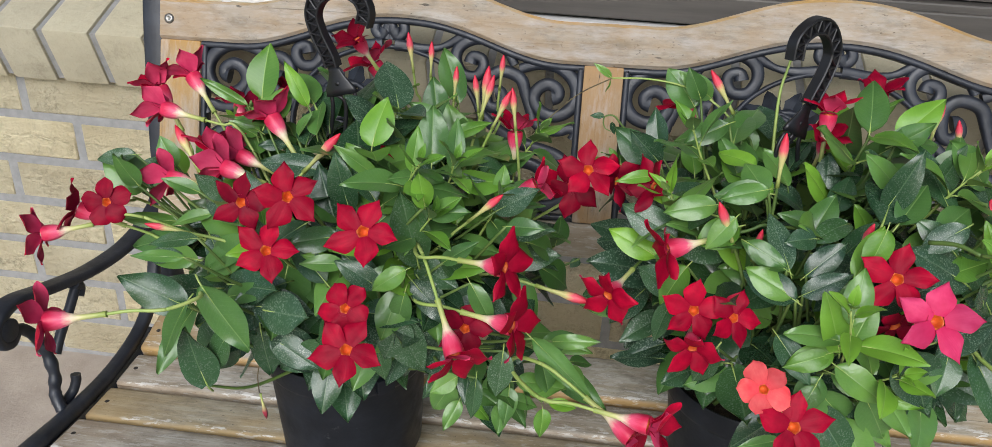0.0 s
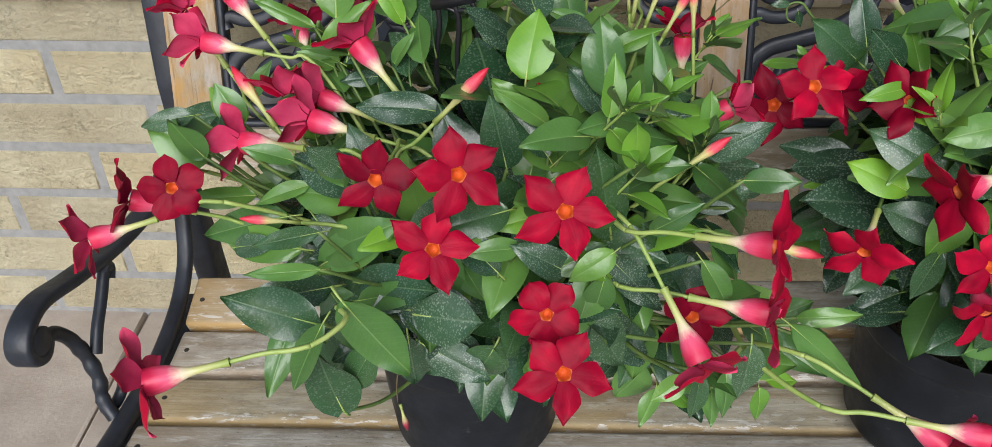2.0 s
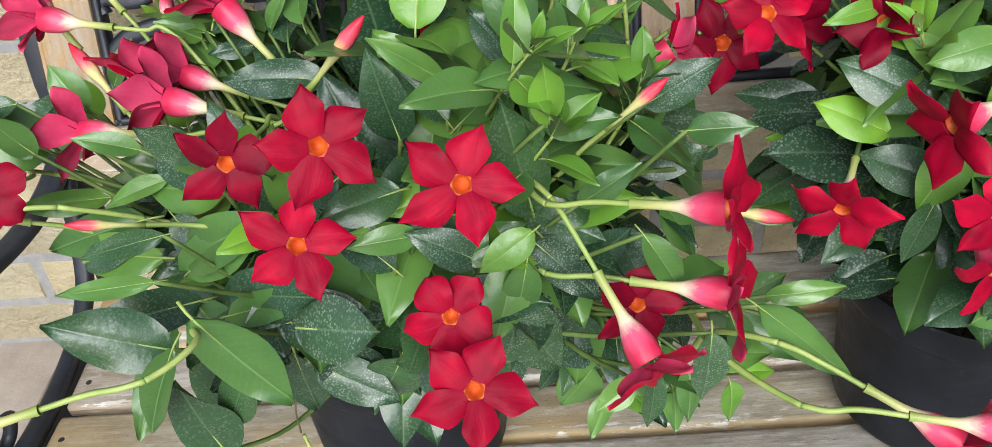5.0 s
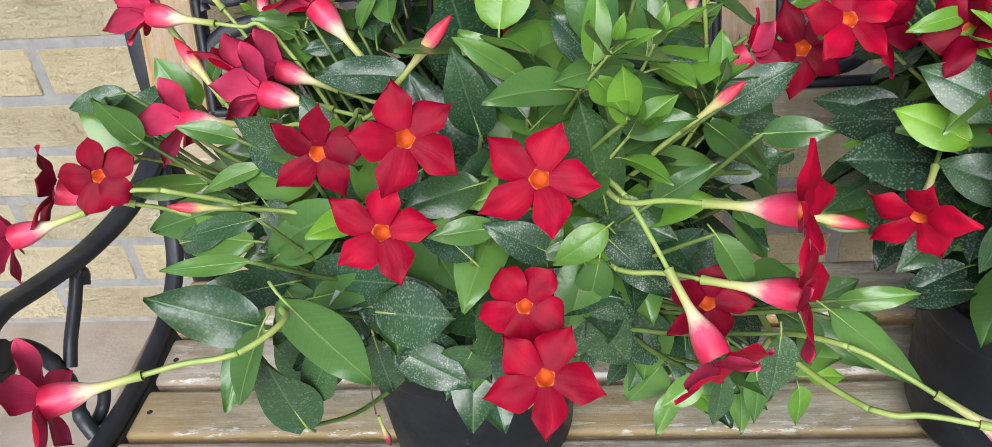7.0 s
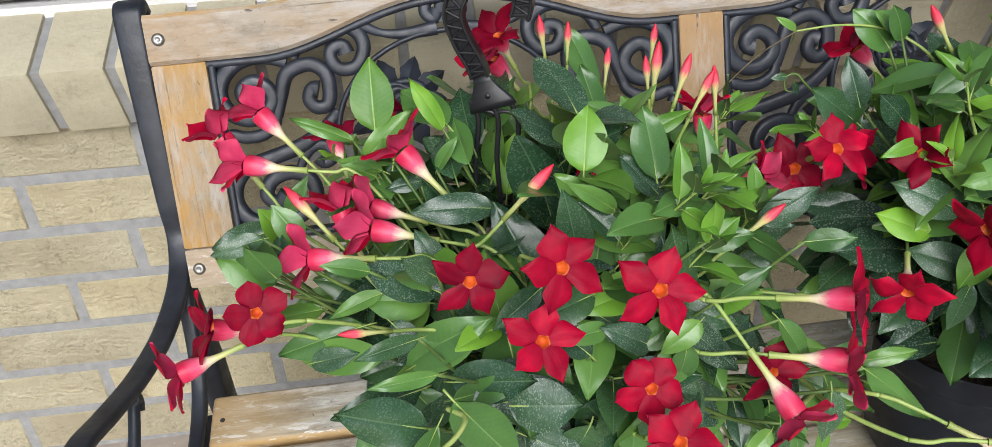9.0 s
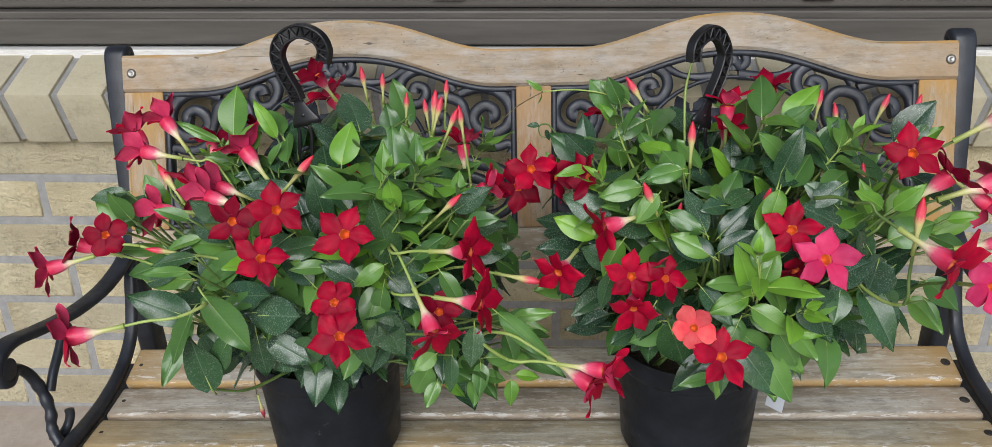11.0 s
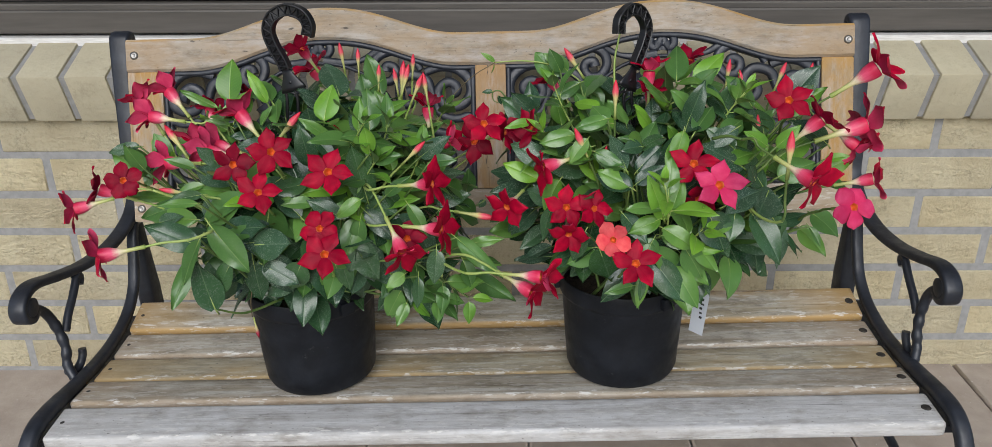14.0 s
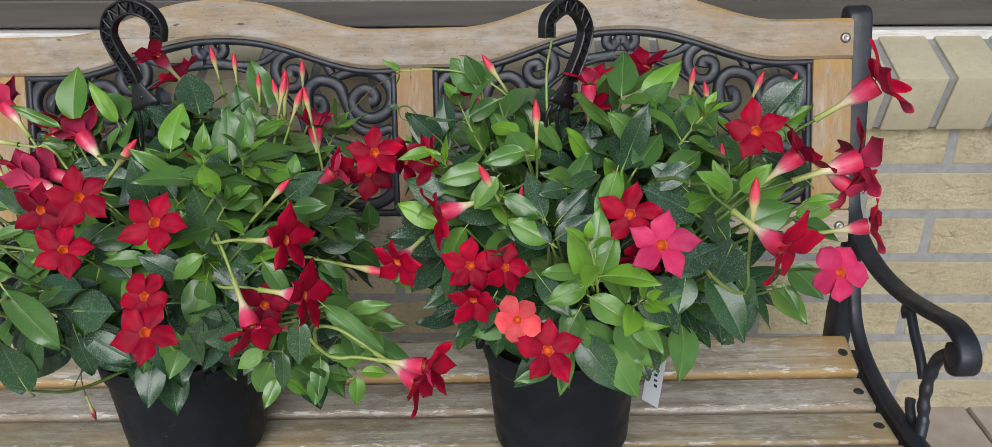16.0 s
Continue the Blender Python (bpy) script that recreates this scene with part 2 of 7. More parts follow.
def leaf_material(name, deep, fresh, vein, speckle, gloss, joined=False):
    """Waxy leaf: the map's y runs from stalk to tip, x across; paler ribs and margin, and dried water spots."""
    m, nt, b = material(name, gloss, 0.0, 0.62)
    uv = nt.nodes.new("ShaderNodeUVMap")
    uv.uv_map = "leaf"
    sep = nt.nodes.new("ShaderNodeSeparateXYZ")
    nt.links.new(uv.outputs[0], sep.inputs[0])
    ax = nt.nodes.new("ShaderNodeMath")
    ax.operation = "ABSOLUTE"
    nt.links.new(sep.outputs["X"], ax.inputs[0])
    v = coords(nt)
    tone = noise_tex(nt, v, 22, 3)
    base = mix(nt, deep, fresh, ramp(nt, tone, (0.3, 0.0), (0.75, 0.7)))
    own = nt.nodes.new("ShaderNodeNewGeometry").outputs["Random Per Island"] if joined else random_of(nt)
    var = ramp(nt, own, (0.0, (0.55, 0.62, 0.66)), (0.5, (0.95, 0.97, 0.97)), (1.0, (1.4, 1.28, 1.0)))
    base = mix(nt, base, var, 1.0, "MULTIPLY")
    # side ribs slant forward from the midrib
    slant = nt.nodes.new("ShaderNodeMath")
    slant.operation = "MULTIPLY_ADD"
    slant.inputs[1].default_value = -0.62
    nt.links.new(ax.outputs[0], slant.inputs[0])
    nt.links.new(sep.outputs["Y"], slant.inputs[2])
    wave = nt.nodes.new("ShaderNodeMath")
    wave.operation = "MULTIPLY"
    wave.inputs[1].default_value = 1250.0
    nt.links.new(slant.outputs[0], wave.inputs[0])
    cs = nt.nodes.new("ShaderNodeMath")
    cs.operation = "COSINE"
    nt.links.new(wave.outputs[0], cs.inputs[0])
    ribs = ramp(nt, cs.outputs[0], (0.6, 0.0), (1.0, 0.06))
    base = mix(nt, base, vein, ribs)
    rib = nt.nodes.new("ShaderNodeMapRange")
    rib.inputs["From Min"].default_value, rib.inputs["From Max"].default_value = 0.0009, 0.0003
    rib.inputs["To Max"].default_value = 0.55
    nt.links.new(ax.outputs[0], rib.inputs["Value"])
    base = mix(nt, base, vein, rib.outputs[0])
    if speckle:
        vo = add(nt, "TexVoronoi", Scale=520.0, Randomness=1.0)
        nt.links.new(v, vo.inputs["Vector"])
        dots = ramp(nt, vo.outputs["Distance"], (0.25, 1.0), (0.5, 0.0))
        spot = nt.nodes.new("ShaderNodeMath")
        spot.operation = "MULTIPLY"
        nt.links.new(dots, spot.inputs[0])
        nt.links.new(ramp(nt, noise_tex(nt, v, 90, 4), (0.34, 0.0), (0.6, speckle)), spot.inputs[1])
        base = mix(nt, base, (0.21, 0.27, 0.21), spot.outputs[0])
    nt.links.new(base, b.inputs["Base Color"])
    quilt = noise_tex(nt, v, 130, 3)
    bump(nt, b, quilt, 0.22, 0.0016)
    thin = nt.nodes.new("ShaderNodeBsdfTranslucent")
    nt.links.new(mix(nt, base, (0.9, 1.0, 0.35), 1.0, "MULTIPLY"), thin.inputs["Color"])
    both = nt.nodes.new("ShaderNodeMixShader")
    both.inputs["Fac"].default_value = 0.17
    nt.links.new(b.outputs[0], both.inputs[1])
    nt.links.new(thin.outputs[0], both.inputs[2])
    nt.links.new(both.outputs[0], nt.nodes["Material Output"].inputs["Surface"])
    return m


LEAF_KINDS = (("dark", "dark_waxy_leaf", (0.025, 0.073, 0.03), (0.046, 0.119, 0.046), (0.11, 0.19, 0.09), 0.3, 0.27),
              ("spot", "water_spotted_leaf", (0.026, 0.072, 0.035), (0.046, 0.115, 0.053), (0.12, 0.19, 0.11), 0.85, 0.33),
              ("mid", "green_leaf", (0.076, 0.187, 0.041), (0.146, 0.3, 0.065), (0.2, 0.32, 0.11), 0.08, 0.29),
              ("new", "fresh_light_green_leaf", (0.115, 0.28, 0.03), (0.21, 0.42, 0.045), (0.28, 0.45, 0.11), 0.0, 0.4),
              ("yellow", "yellowing_leaf", (0.22, 0.3, 0.035), (0.48, 0.45, 0.06), (0.42, 0.48, 0.15), 0.0, 0.45))
LEAF = {key: leaf_material(name, *rest) for key, name, *rest in LEAF_KINDS}
UNDERSIDE = leaf_material("matt_leaf_underside", (0.11, 0.2, 0.055), (0.17, 0.28, 0.08), (0.3, 0.4, 0.16), 0.0, 0.6)
CROWD = {key: leaf_material("inner_" + name, *rest, joined=True) for key, name, *rest in LEAF_KINDS[:4]}

STEM, nt, b = material("pale_green_stem", 0.5)
nt.links.new(ramp(nt, noise_tex(nt, coords(nt), 40, 3), (0.3, (0.2, 0.31, 0.06)), (0.7, (0.38, 0.46, 0.14))), b.inputs["Base Color"])
SHOOT, nt, b = material("green_shoot", 0.55)
nt.links.new(ramp(nt, noise_tex(nt, coords(nt), 40, 3), (0.3, (0.06, 0.12, 0.025)), (0.7, (0.14, 0.21, 0.05))), b.inputs["Base Color"])
TWIG, nt, b = material("brown_woody_stem", 0.7)
nt.links.new(ramp(nt, noise_tex(nt, coords(nt), 60, 3), (0.3, (0.06, 0.04, 0.02)), (0.7, (0.16, 0.13, 0.06))), b.inputs["Base Color"])


def petal_material(name, deep, bright):
    """Velvet petal: local y runs outward from the throat."""
    m, nt, b = material(name, 0.5, 0.0, 0.14)
    v = coords(nt)
    fine = noise_tex(nt, coords(nt, (9, 1.2, 9)), 55, 4)
    base = mix(nt, deep, bright, ramp(nt, noise_tex(nt, v, 45, 3), (0.3, 0.0), (0.72, 1.0)))
    base = mix(nt, base, deep, ramp(nt, fine, (0.45, 0.0), (0.75, 0.3)))
    var = ramp(nt, random_of(nt), (0.0, (0.68, 0.68, 0.72)), (1.0, (1.1, 1.08, 1.08)))
    base = mix(nt, base, var, 1.0, "MULTIPLY")
    tc = nt.nodes.new("ShaderNodeTexCoord")
    sep = nt.nodes.new("ShaderNodeSeparateXYZ")
    nt.links.new(tc.outputs["Object"], sep.inputs[0])
    reach = nt.nodes.new("ShaderNodeMapRange")
    reach.inputs["From Min"].default_value, reach.inputs["From Max"].default_value = 0.004, 0.034
    nt.links.new(sep.outputs["Y"], reach.inputs["Value"])
    base = mix(nt, base, deep, ramp(nt, reach.outputs[0], (0.0, 0.85), (0.45, 0.1), (1.0, 0.0)))
    nt.links.new(base, b.inputs["Base Color"])
    bump(nt, b, fine, 0.22, 0.0012)
    thin = nt.nodes.new("ShaderNodeBsdfTranslucent")
    nt.links.new(base, thin.inputs["Color"])
    both = nt.nodes.new("ShaderNodeMixShader")
    both.inputs["Fac"].default_value = 0.22
    nt.links.new(b.outputs[0], both.inputs[1])
    nt.links.new(thin.outputs[0], both.inputs[2])
    nt.links.new(both.outputs[0], nt.nodes["Material Output"].inputs["Surface"])
    return m


PETAL = {"red": petal_material("deep_red_petal", (0.27, 0.0008, 0.02), (0.62, 0.003, 0.04)),
         "dark": petal_material("dark_crimson_petal", (0.17, 0.0008, 0.016), (0.38, 0.002, 0.028)),
         "pink": petal_material("rose_pink_petal", (0.62, 0.024, 0.11), (0.8, 0.08, 0.21)),
         "coral": petal_material("coral_petal", (0.74, 0.05, 0.07), (0.9, 0.17, 0.155))}


BACKS = {"red": petal_material("crimson_petal_back", (0.66, 0.035, 0.12), (0.84, 0.11, 0.21)),
         "dark": petal_material("dark_crimson_petal_back", (0.34, 0.006, 0.045), (0.54, 0.02, 0.08)),
         "pink": petal_material("pink_petal_back", (0.62, 0.04, 0.12), (0.78, 0.12, 0.21)),
         "coral": petal_material("coral_petal_back", (0.75, 0.12, 0.12), (0.9, 0.3, 0.26))}


def tube_material(name, mouth, middle, base_colour):
    """Flower tube: local z runs from the stalk (negative) to the mouth."""
    m, nt, b = material(name, 0.45, 0.0, 0.4)
    tc = nt.nodes.new("ShaderNodeTexCoord")
    sep = nt.nodes.new("ShaderNodeSeparateXYZ")
    nt.links.new(tc.outputs["Generated"], sep.inputs[0])
    w = nt.nodes.new("ShaderNodeMath")
    w.operation = "MULTIPLY_ADD"
    w.inputs[1].default_value = 0.2
    nt.links.new(noise_tex(nt, coords(nt, (8, 8, 0.6)), 60, 3), w.inputs[0])
    nt.links.new(sep.outputs["Z"], w.inputs[2])
    col = ramp(nt, w.outputs[0], (0.14, (0.26, 0.33, 0.08)), (0.48, (0.5, 0.5, 0.2)), (0.66, base_colour), (0.8, middle), (1.0, mouth))
    nt.links.new(col, b.inputs["Base Color"])
    return m


TUBE = tube_material("pink_and_cream_tube", (0.56, 0.018, 0.07), (0.74, 0.1, 0.19), (0.74, 0.6, 0.44))
BUD = tube_material("furled_pink_bud", (0.6, 0.02, 0.05), (0.72, 0.1, 0.14), (0.6, 0.52, 0.22))
DRY_BUD = tube_material("withered_bud", (0.16, 0.008, 0.018), (0.34, 0.03, 0.06), (0.4, 0.3, 0.16))
THROAT, nt, b = material("orange_throat", 0.55)
nt.links.new(ramp(nt, noise_tex(nt, coords(nt), 160, 3), (0.3, (0.46, 0.05, 0.01)), (0.7, (0.68, 0.14, 0.018))), b.inputs["Base Color"])

PAVER, nt, b = material("tan_concrete_paver", 0.85)
v = coords(nt)
base = ramp(nt, noise_tex(nt, v, 14, 5), (0.3, (0.3, 0.25, 0.21)), (0.7, (0.42, 0.36, 0.31)))
base = mix(nt, base, (0.6, 0.56, 0.52), ramp(nt, noise_tex(nt, v, 110, 4, 0.7), (0.66, 0.0), (0.72, 0.7)))
base = mix(nt, base, (0.14, 0.12, 0.1), ramp(nt, noise_tex(nt, v, 70, 5, 0.7), (0.62, 0.0), (0.75, 0.5)))
nt.links.new(base, b.inputs["Base Color"])
bump(nt, b, noise_tex(nt, v, 160, 5, 0.7), 0.35, 0.003)
EARTH, nt, b = material("grass_and_soil", 0.95)
nt.links.new(ramp(nt, noise_tex(nt, coords(nt, shift=False), 3, 6), (0.3, (0.05, 0.08, 0.025)), (0.7, (0.1, 0.13, 0.045))), b.inputs["Base Color"])

BRONZE, nt, b = material("bronze_window_frame", 0.5, 0.0, 0.4)
nt.links.new(ramp(nt, noise_tex(nt, coords(nt, (1, 14, 14), shift=False), 6, 5), (0.3, (0.06, 0.054, 0.048)), (0.7, (0.092, 0.082, 0.073))), b.inputs["Base Color"])
CAULK, nt, b = material("white_painted_strip", 0.7)
nt.links.new(ramp(nt, noise_tex(nt, coords(nt, (3, 30, 30), shift=False), 12, 4), (0.3, (0.5, 0.48, 0.46)), (0.65, (0.68, 0.67, 0.65))), b.inputs["Base Color"])
GLASS, nt, b = material("window_glass", 0.03)
b.inputs["Base Color"].default_value = (0.02, 0.022, 0.024, 1)
b.inputs["Transmission Weight"].default_value = 0.6
SIDING, nt, b = material("cream_soffit_paint", 0.8)
nt.links.new(ramp(nt, noise_tex(nt, coords(nt, shift=False), 5, 4), (0.3, (0.62, 0.58, 0.5)), (0.7, (0.72, 0.68, 0.6))), b.inputs["Base Color"])
PAPER, nt, b = material("white_plastic_tag", 0.4)
b.inputs["Base Color"].default_value = (0.5, 0.53, 0.58, 1)
INK, nt, b = material("black_print", 0.6)
b.inputs["Base Color"].default_value = (0.02, 0.02, 0.02, 1)


# ---------------------------------------------------------------- mesh helpers
def mesh_of(name, verts, faces, mat, smooth=True):
    me = bpy.data.meshes.new(name)
    me.from_pydata([tuple(p) for p in verts], [], [tuple(f) for f in faces])
    me.materials.append(mat)
    if smooth:
        me.shade_smooth()
    me.update()
    return me


def mesh_from(name, bm, mat, smooth=False, angle=40):
    bmesh.ops.recalc_face_normals(bm, faces=bm.faces)
    me = bpy.data.meshes.new(name)
    bm.to_mesh(me)
    bm.free()
    me.materials.append(mat)
    if smooth:
        me.shade_smooth()
        me.set_sharp_from_angle(angle=radians(angle))
    return me


def two_faced(me, back, gap=0.0003, uv=False, stalk=None):
    """Gives a thin blade its own underside of another look, a hair's breadth below; maps x and y as the leaf's map."""
    nv = len(me.vertices)
    normal = [v0.normal.copy() for v0 in me.vertices]
    pts = [v0.co.copy() for v0 in me.vertices]
    faces = [t for p in me.polygons for t in ((tuple(p.vertices),) if len(p.vertices) == 3 else (tuple(p.vertices[k] for k in (0, 1, 2)), tuple(p.vertices[k] for k in (0, 2, 3))))]
    count = len(faces)
    out = bpy.data.meshes.new(me.name)
    sv, sf = stalk if stalk else ([], [])
    out.from_pydata([tuple(p) for p in pts] + [tuple(p - n * gap) for p, n in zip(pts, normal)] + [tuple(p) for p in sv], [],
                    faces + [tuple(nv + k for k in reversed(f)) for f in faces] + [tuple(2 * nv + k for k in f) for f in sf])
    for m in (*me.materials, back, STEM):
        out.materials.append(m)
    out.polygons.foreach_set("material_index", [0] * count + [1] * count + [2] * len(sf))
    out.shade_smooth()
    if uv:
        layer = out.uv_layers.new(name="leaf")
        for loop in out.loops:
            c = out.vertices[loop.vertex_index].co
            layer.data[loop.index].uv = (c.x, c.y)
    out.update()
    return out


def thing(name, place, label, category, group="", kind=""):
    ob = new(name)
    ob.location = place
    ob.empty_display_size = 0.05
    return tagged(ob, label, category, group, kind)


def child(name, me, parent, m=None, label=""):
    """Hangs a mesh under a thing or a part; m is its pose in the world for parts, in its part for sub-parts."""
    ob = new(name, me)
    ob.parent = parent
    if parent.type == "EMPTY":
        ob.matrix_parent_inverse = Matrix.Translation(-parent.location)
    ob.matrix_basis = m if m is not None else Matrix()
    return tagged(ob, label)


def box_bm(sx, sy, sz, bevel=0.0, segments=2, centre=(0, 0, 0)):
    bm = bmesh.new()
    bmesh.ops.create_cube(bm, size=1)
    bmesh.ops.scale(bm, vec=(sx, sy, sz), verts=bm.verts)
    bmesh.ops.translate(bm, vec=centre, verts=bm.verts)
    if bevel:
        bmesh.ops.bevel(bm, geom=bm.edges[:], offset=bevel, segments=segments, profile=0.6, affect="EDGES")
    return bm


def smooth_path(points, steps=8):
    """Catmull-Rom through the points."""
    p = [Vector(q) for q in points]
    p = [p[0] * 2 - p[1]] + p + [p[-1] * 2 - p[-2]]
    out = []
    for i in range(1, len(p) - 2):
        a, b0, c, d = p[i - 1:i + 3]
        for k in range(steps):
            t = k / steps
            out.append(0.5 * (2 * b0 + (c - a) * t + (2 * a - 5 * b0 + 4 * c - d) * t * t + (3 * b0 - a - 3 * c + d) * t ** 3))
    out.append(p[-2])
    return out


def sweep(verts, faces, path, section, side=None, scales=None, cap=True):
    """Sweeps a closed 2-D section along a path; side fixes the section's first axis, else it is carried along."""
    n, base = len(section), len(verts)
    last = None
    for i, p in enumerate(path):
        t = (path[min(i + 1, len(path) - 1)] - path[max(i - 1, 0)]).normalized()
        if side is not None:
            a = Vector(side) - t * t.dot(Vector(side))
            if a.length < 1e-4:
                a = t.orthogonal()
        else:
            a = t.orthogonal() if last is None else last - t * t.dot(last)
        a.normalize()
        last = a
        c = t.cross(a)
        s = 1.0 if scales is None else scales[i]
        for u, w in section:
            verts.append(p + (a * u + c * w) * s)
        if i:
            for k in range(n):
                k2 = (k + 1) % n
                q = base + (i - 1) * n
                faces.append((q + k, q + k2, q + n + k2, q + n + k))
    if cap:
        faces.append(tuple(base + k for k in reversed(range(n))))
        faces.append(tuple(base + (len(path) - 1) * n + k for k in range(n)))


def ring(radius, n=7, squash=1.0):
    return [(radius * math.cos(2 * math.pi * k / n), radius * squash * math.sin(2 * math.pi * k / n)) for k in range(n)]


def rounded(w, h, r, n=3):
    """A rounded rectangle section, w by h."""
    out = []
    for cx, cy, a0 in ((w / 2 - r, h / 2 - r, 0), (-w / 2 + r, h / 2 - r, 90), (-w / 2 + r, -h / 2 + r, 180), (w / 2 - r, -h / 2 + r, 270)):
        for k in range(n):
            a = radians(a0 + 90 * k / (n - 1))
            out.append((cx + r * math.cos(a), cy + r * math.sin(a)))
    return out


def lathe(profile, n=48):
    """Turns a list of (radius, z) about the z axis."""
    verts, faces = [], []
    for r, z in profile:
        for k in range(n):
            a = 2 * math.pi * k / n
            verts.append((r * math.cos(a), r * math.sin(a), z))
    for i in range(len(profile) - 1):
        for k in range(n):
            k2 = (k + 1) % n
            faces.append((i * n + k, i * n + k2, (i + 1) * n + k2, (i + 1) * n + k))
    faces.append(tuple(range(n - 1, -1, -1)))
    return verts, faces


# ---------------------------------------------------------------- wall, window, ground
WALL = pose(0, 0.300, 0, 0, 1.545, 0.34)       # the wall's own frame: x along it, y into it, z up
COURSE, LENGTH, JOINT = 0.0791, 0.2537, 0.0132
FIRST = -0.022                              # the lowest bed joint

ground = tagged(new("ground", mesh_of("ground", [(-400, -400, -0.14), (400, -400, -0.14), (400, 400, -0.14), (-400, 400, -0.14)], [(0, 1, 2, 3)], EARTH)),
                "flat ground with grass and soil", "ground", kind="structure")

patio_bm = box_bm(7.0, 4.2, 0.05, centre=(0, -2.05, -0.054))
patio = tagged(new("patio", mesh_from("patio", patio_bm, MORTAR)), "tan concrete paver patio beside the wall", "pavement", kind="structure")
patio.matrix_world = WALL @ pose(0, 0, 0.003, 0, -0.49, 0)

wall = new("wall_north", mesh_from("wall_north", box_bm(6.0, 0.16, 0.66, centre=(0, 0.0775, 0.19)), MORTAR))
wall.matrix_world = WALL
tagged(wall, "cream yellow brick wall with grey mortar joints", "wall", kind="structure")

upper = new("wall_above", mesh_from("wall_above", box_bm(6.0, 0.16, 0.9, centre=(0, 0.12, 2.45)), SIDING))
upper.matrix_world = WALL
tagged(upper, "plain cream wall above the window", "wall", kind="structure")
for k, s in enumerate((-1, 1)):
    pier = new("wall_pier_%d" % (k + 1), mesh_from("wall_pier", box_bm(0.8, 0.16, 1.45, centre=(s * 2.6, 0.12, 1.28)), SIDING))
    pier.matrix_world = WALL
    tagged(pier, "plain cream wall beside the window", "wall", kind="structure")

# unseen overhang, added to hold back sky light from straight above
eaves = new("eaves", mesh_from("eaves", box_bm(6.4, 1.15, 0.14, centre=(0, -0.5, 2.52)), SIDING))
eaves.matrix_world = WALL
tagged(eaves, "plain cream overhang out of view, added to cut overhead sky light", "eaves", kind="structure")

# window: painted strip, stepped bronze sill frame, sash and panes
window = new("window_1", mesh_from("window_1", box_bm(4.4, 0.05, 0.042, 0.003, centre=(0, 0.078, 0.689)), BRONZE))
window.matrix_world = WALL
tagged(window, "wide bronze window frame above the brick sill", "window", kind="structure")
child("painted_strip", mesh_from("painted_strip", box_bm(4.4, 0.03, 0.017, 0.002, centre=(0, 0.055, 0.6545)), CAULK), window, label="white painted strip under the frame")
child("frame_step", mesh_from("frame_step", box_bm(4.4, 0.05, 0.014, 0.003, centre=(0, 0.084, 0.7145)), BRONZE), window)
child("sash_rail", mesh_from("sash_rail", box_bm(4.4, 0.03, 0.085, 0.004, centre=(0, 0.092, 0.766)), BRONZE), window)
for x in (-2.17, -1.25, -0.15, 0.44, 1.3, 2.17):
    for dx, wd, dy in ((0, 0.05, 0.0), (-0.035, 0.014, 0.01), (0.035, 0.014, 0.01)):
        child("mullion", mesh_from("mullion", box_bm(wd, 0.034, 1.25, 0.003, centre=(x + dx, 0.086 + dy, 1.36)), BRONZE), window)
child("head_frame", mesh_from("head_frame", box_bm(4.4, 0.05, 0.06, 0.003, centre=(0, 0.09, 1.97)), BRONZE), window)
child("pane", mesh_from("pane", box_bm(4.36, 0.006, 1.16, centre=(0, 0.108, 1.39)), GLASS), window, label="dark glass pane")
back_wall = new("wall_inside", mesh_from("wall_inside", box_bm(6.0, 0.05, 2.9, centre=(0, 0.6, 1.4)), SIDING))
back_wall.matrix_world = WALL
tagged(back_wall, "plain inner wall behind the window", "wall", kind="structure")


# ---------------------------------------------------------------- bench
BENCH = thing("garden_bench", (0, -0.05, 0.0), "weathered wooden garden bench with black cast-iron arms and scrollwork back", "bench")
HALF = 0.5885


def slat(y, z, tilt, width, mat, label):
    """One seat slat with a rounded top, and its two bolts."""
    bm = box_bm(2 * HALF, width, 0.022, 0.006, 3)
    for v0 in bm.verts:                      # ends slightly rounded in plan
        v0.co.z += 0.0008 * math.sin(v0.co.x * 9)
    ob = child("slat", mesh_from("slat", bm, mat, True), BENCH, pose(0, y, z - 0.011, tilt), label)
    for s in (-1, 1):
        vs, fs = lathe([(0.0001, 0.0012), (0.0028, 0.0012), (0.0046, 0.001), (0.0058, 0.0006), (0.0066, -0.0002), (0.0068, -0.002)], 14)
        child("bolt", mesh_of("bolt", vs, fs, BOLT), ob, pose(s * 0.575, 0, 0.0105))
    return ob


slat(0.004, 0.291, 15, 0.066, SLAT_WOOD, "weathered seat slat with orange varnish along its edge")
slat(-0.064, 0.275, 3, 0.060, DULL_WOOD, "grey seat slat with flaking pale paint")
slat(-0.134, 0.275, -2, 0.060, GOLD_WOOD, "seat slat with worn orange varnish at its ends")
slat(-0.204, 0.283, -6, 0.062, DULL_WOOD, "grey-brown seat slat with pale flakes")
slat(-0.279, 0.286, 2, 0.066, FRONT_WOOD, "bleached pale grey front slat")

# the back's own frame: x along it, z up its slope
BACK = Matrix.Translation((0, 0.088, 0.442)) @ pose(0, 0, 0, -19.3, 0.35, 0)


def rail_shape(u):
    """Top and bottom edge of the two-humped top rail."""
    def hump(c, w):
        d = min(1.0, abs(u - c) / w)
        return 0.5 + 0.5 * math.cos(math.pi * d ** 1.15)
    h = max(hump(-0.262, 0.215), hump(0.283, 0.215))
    return 0.276 + 0.044 * h, 0.2235 + 0.0455 * h


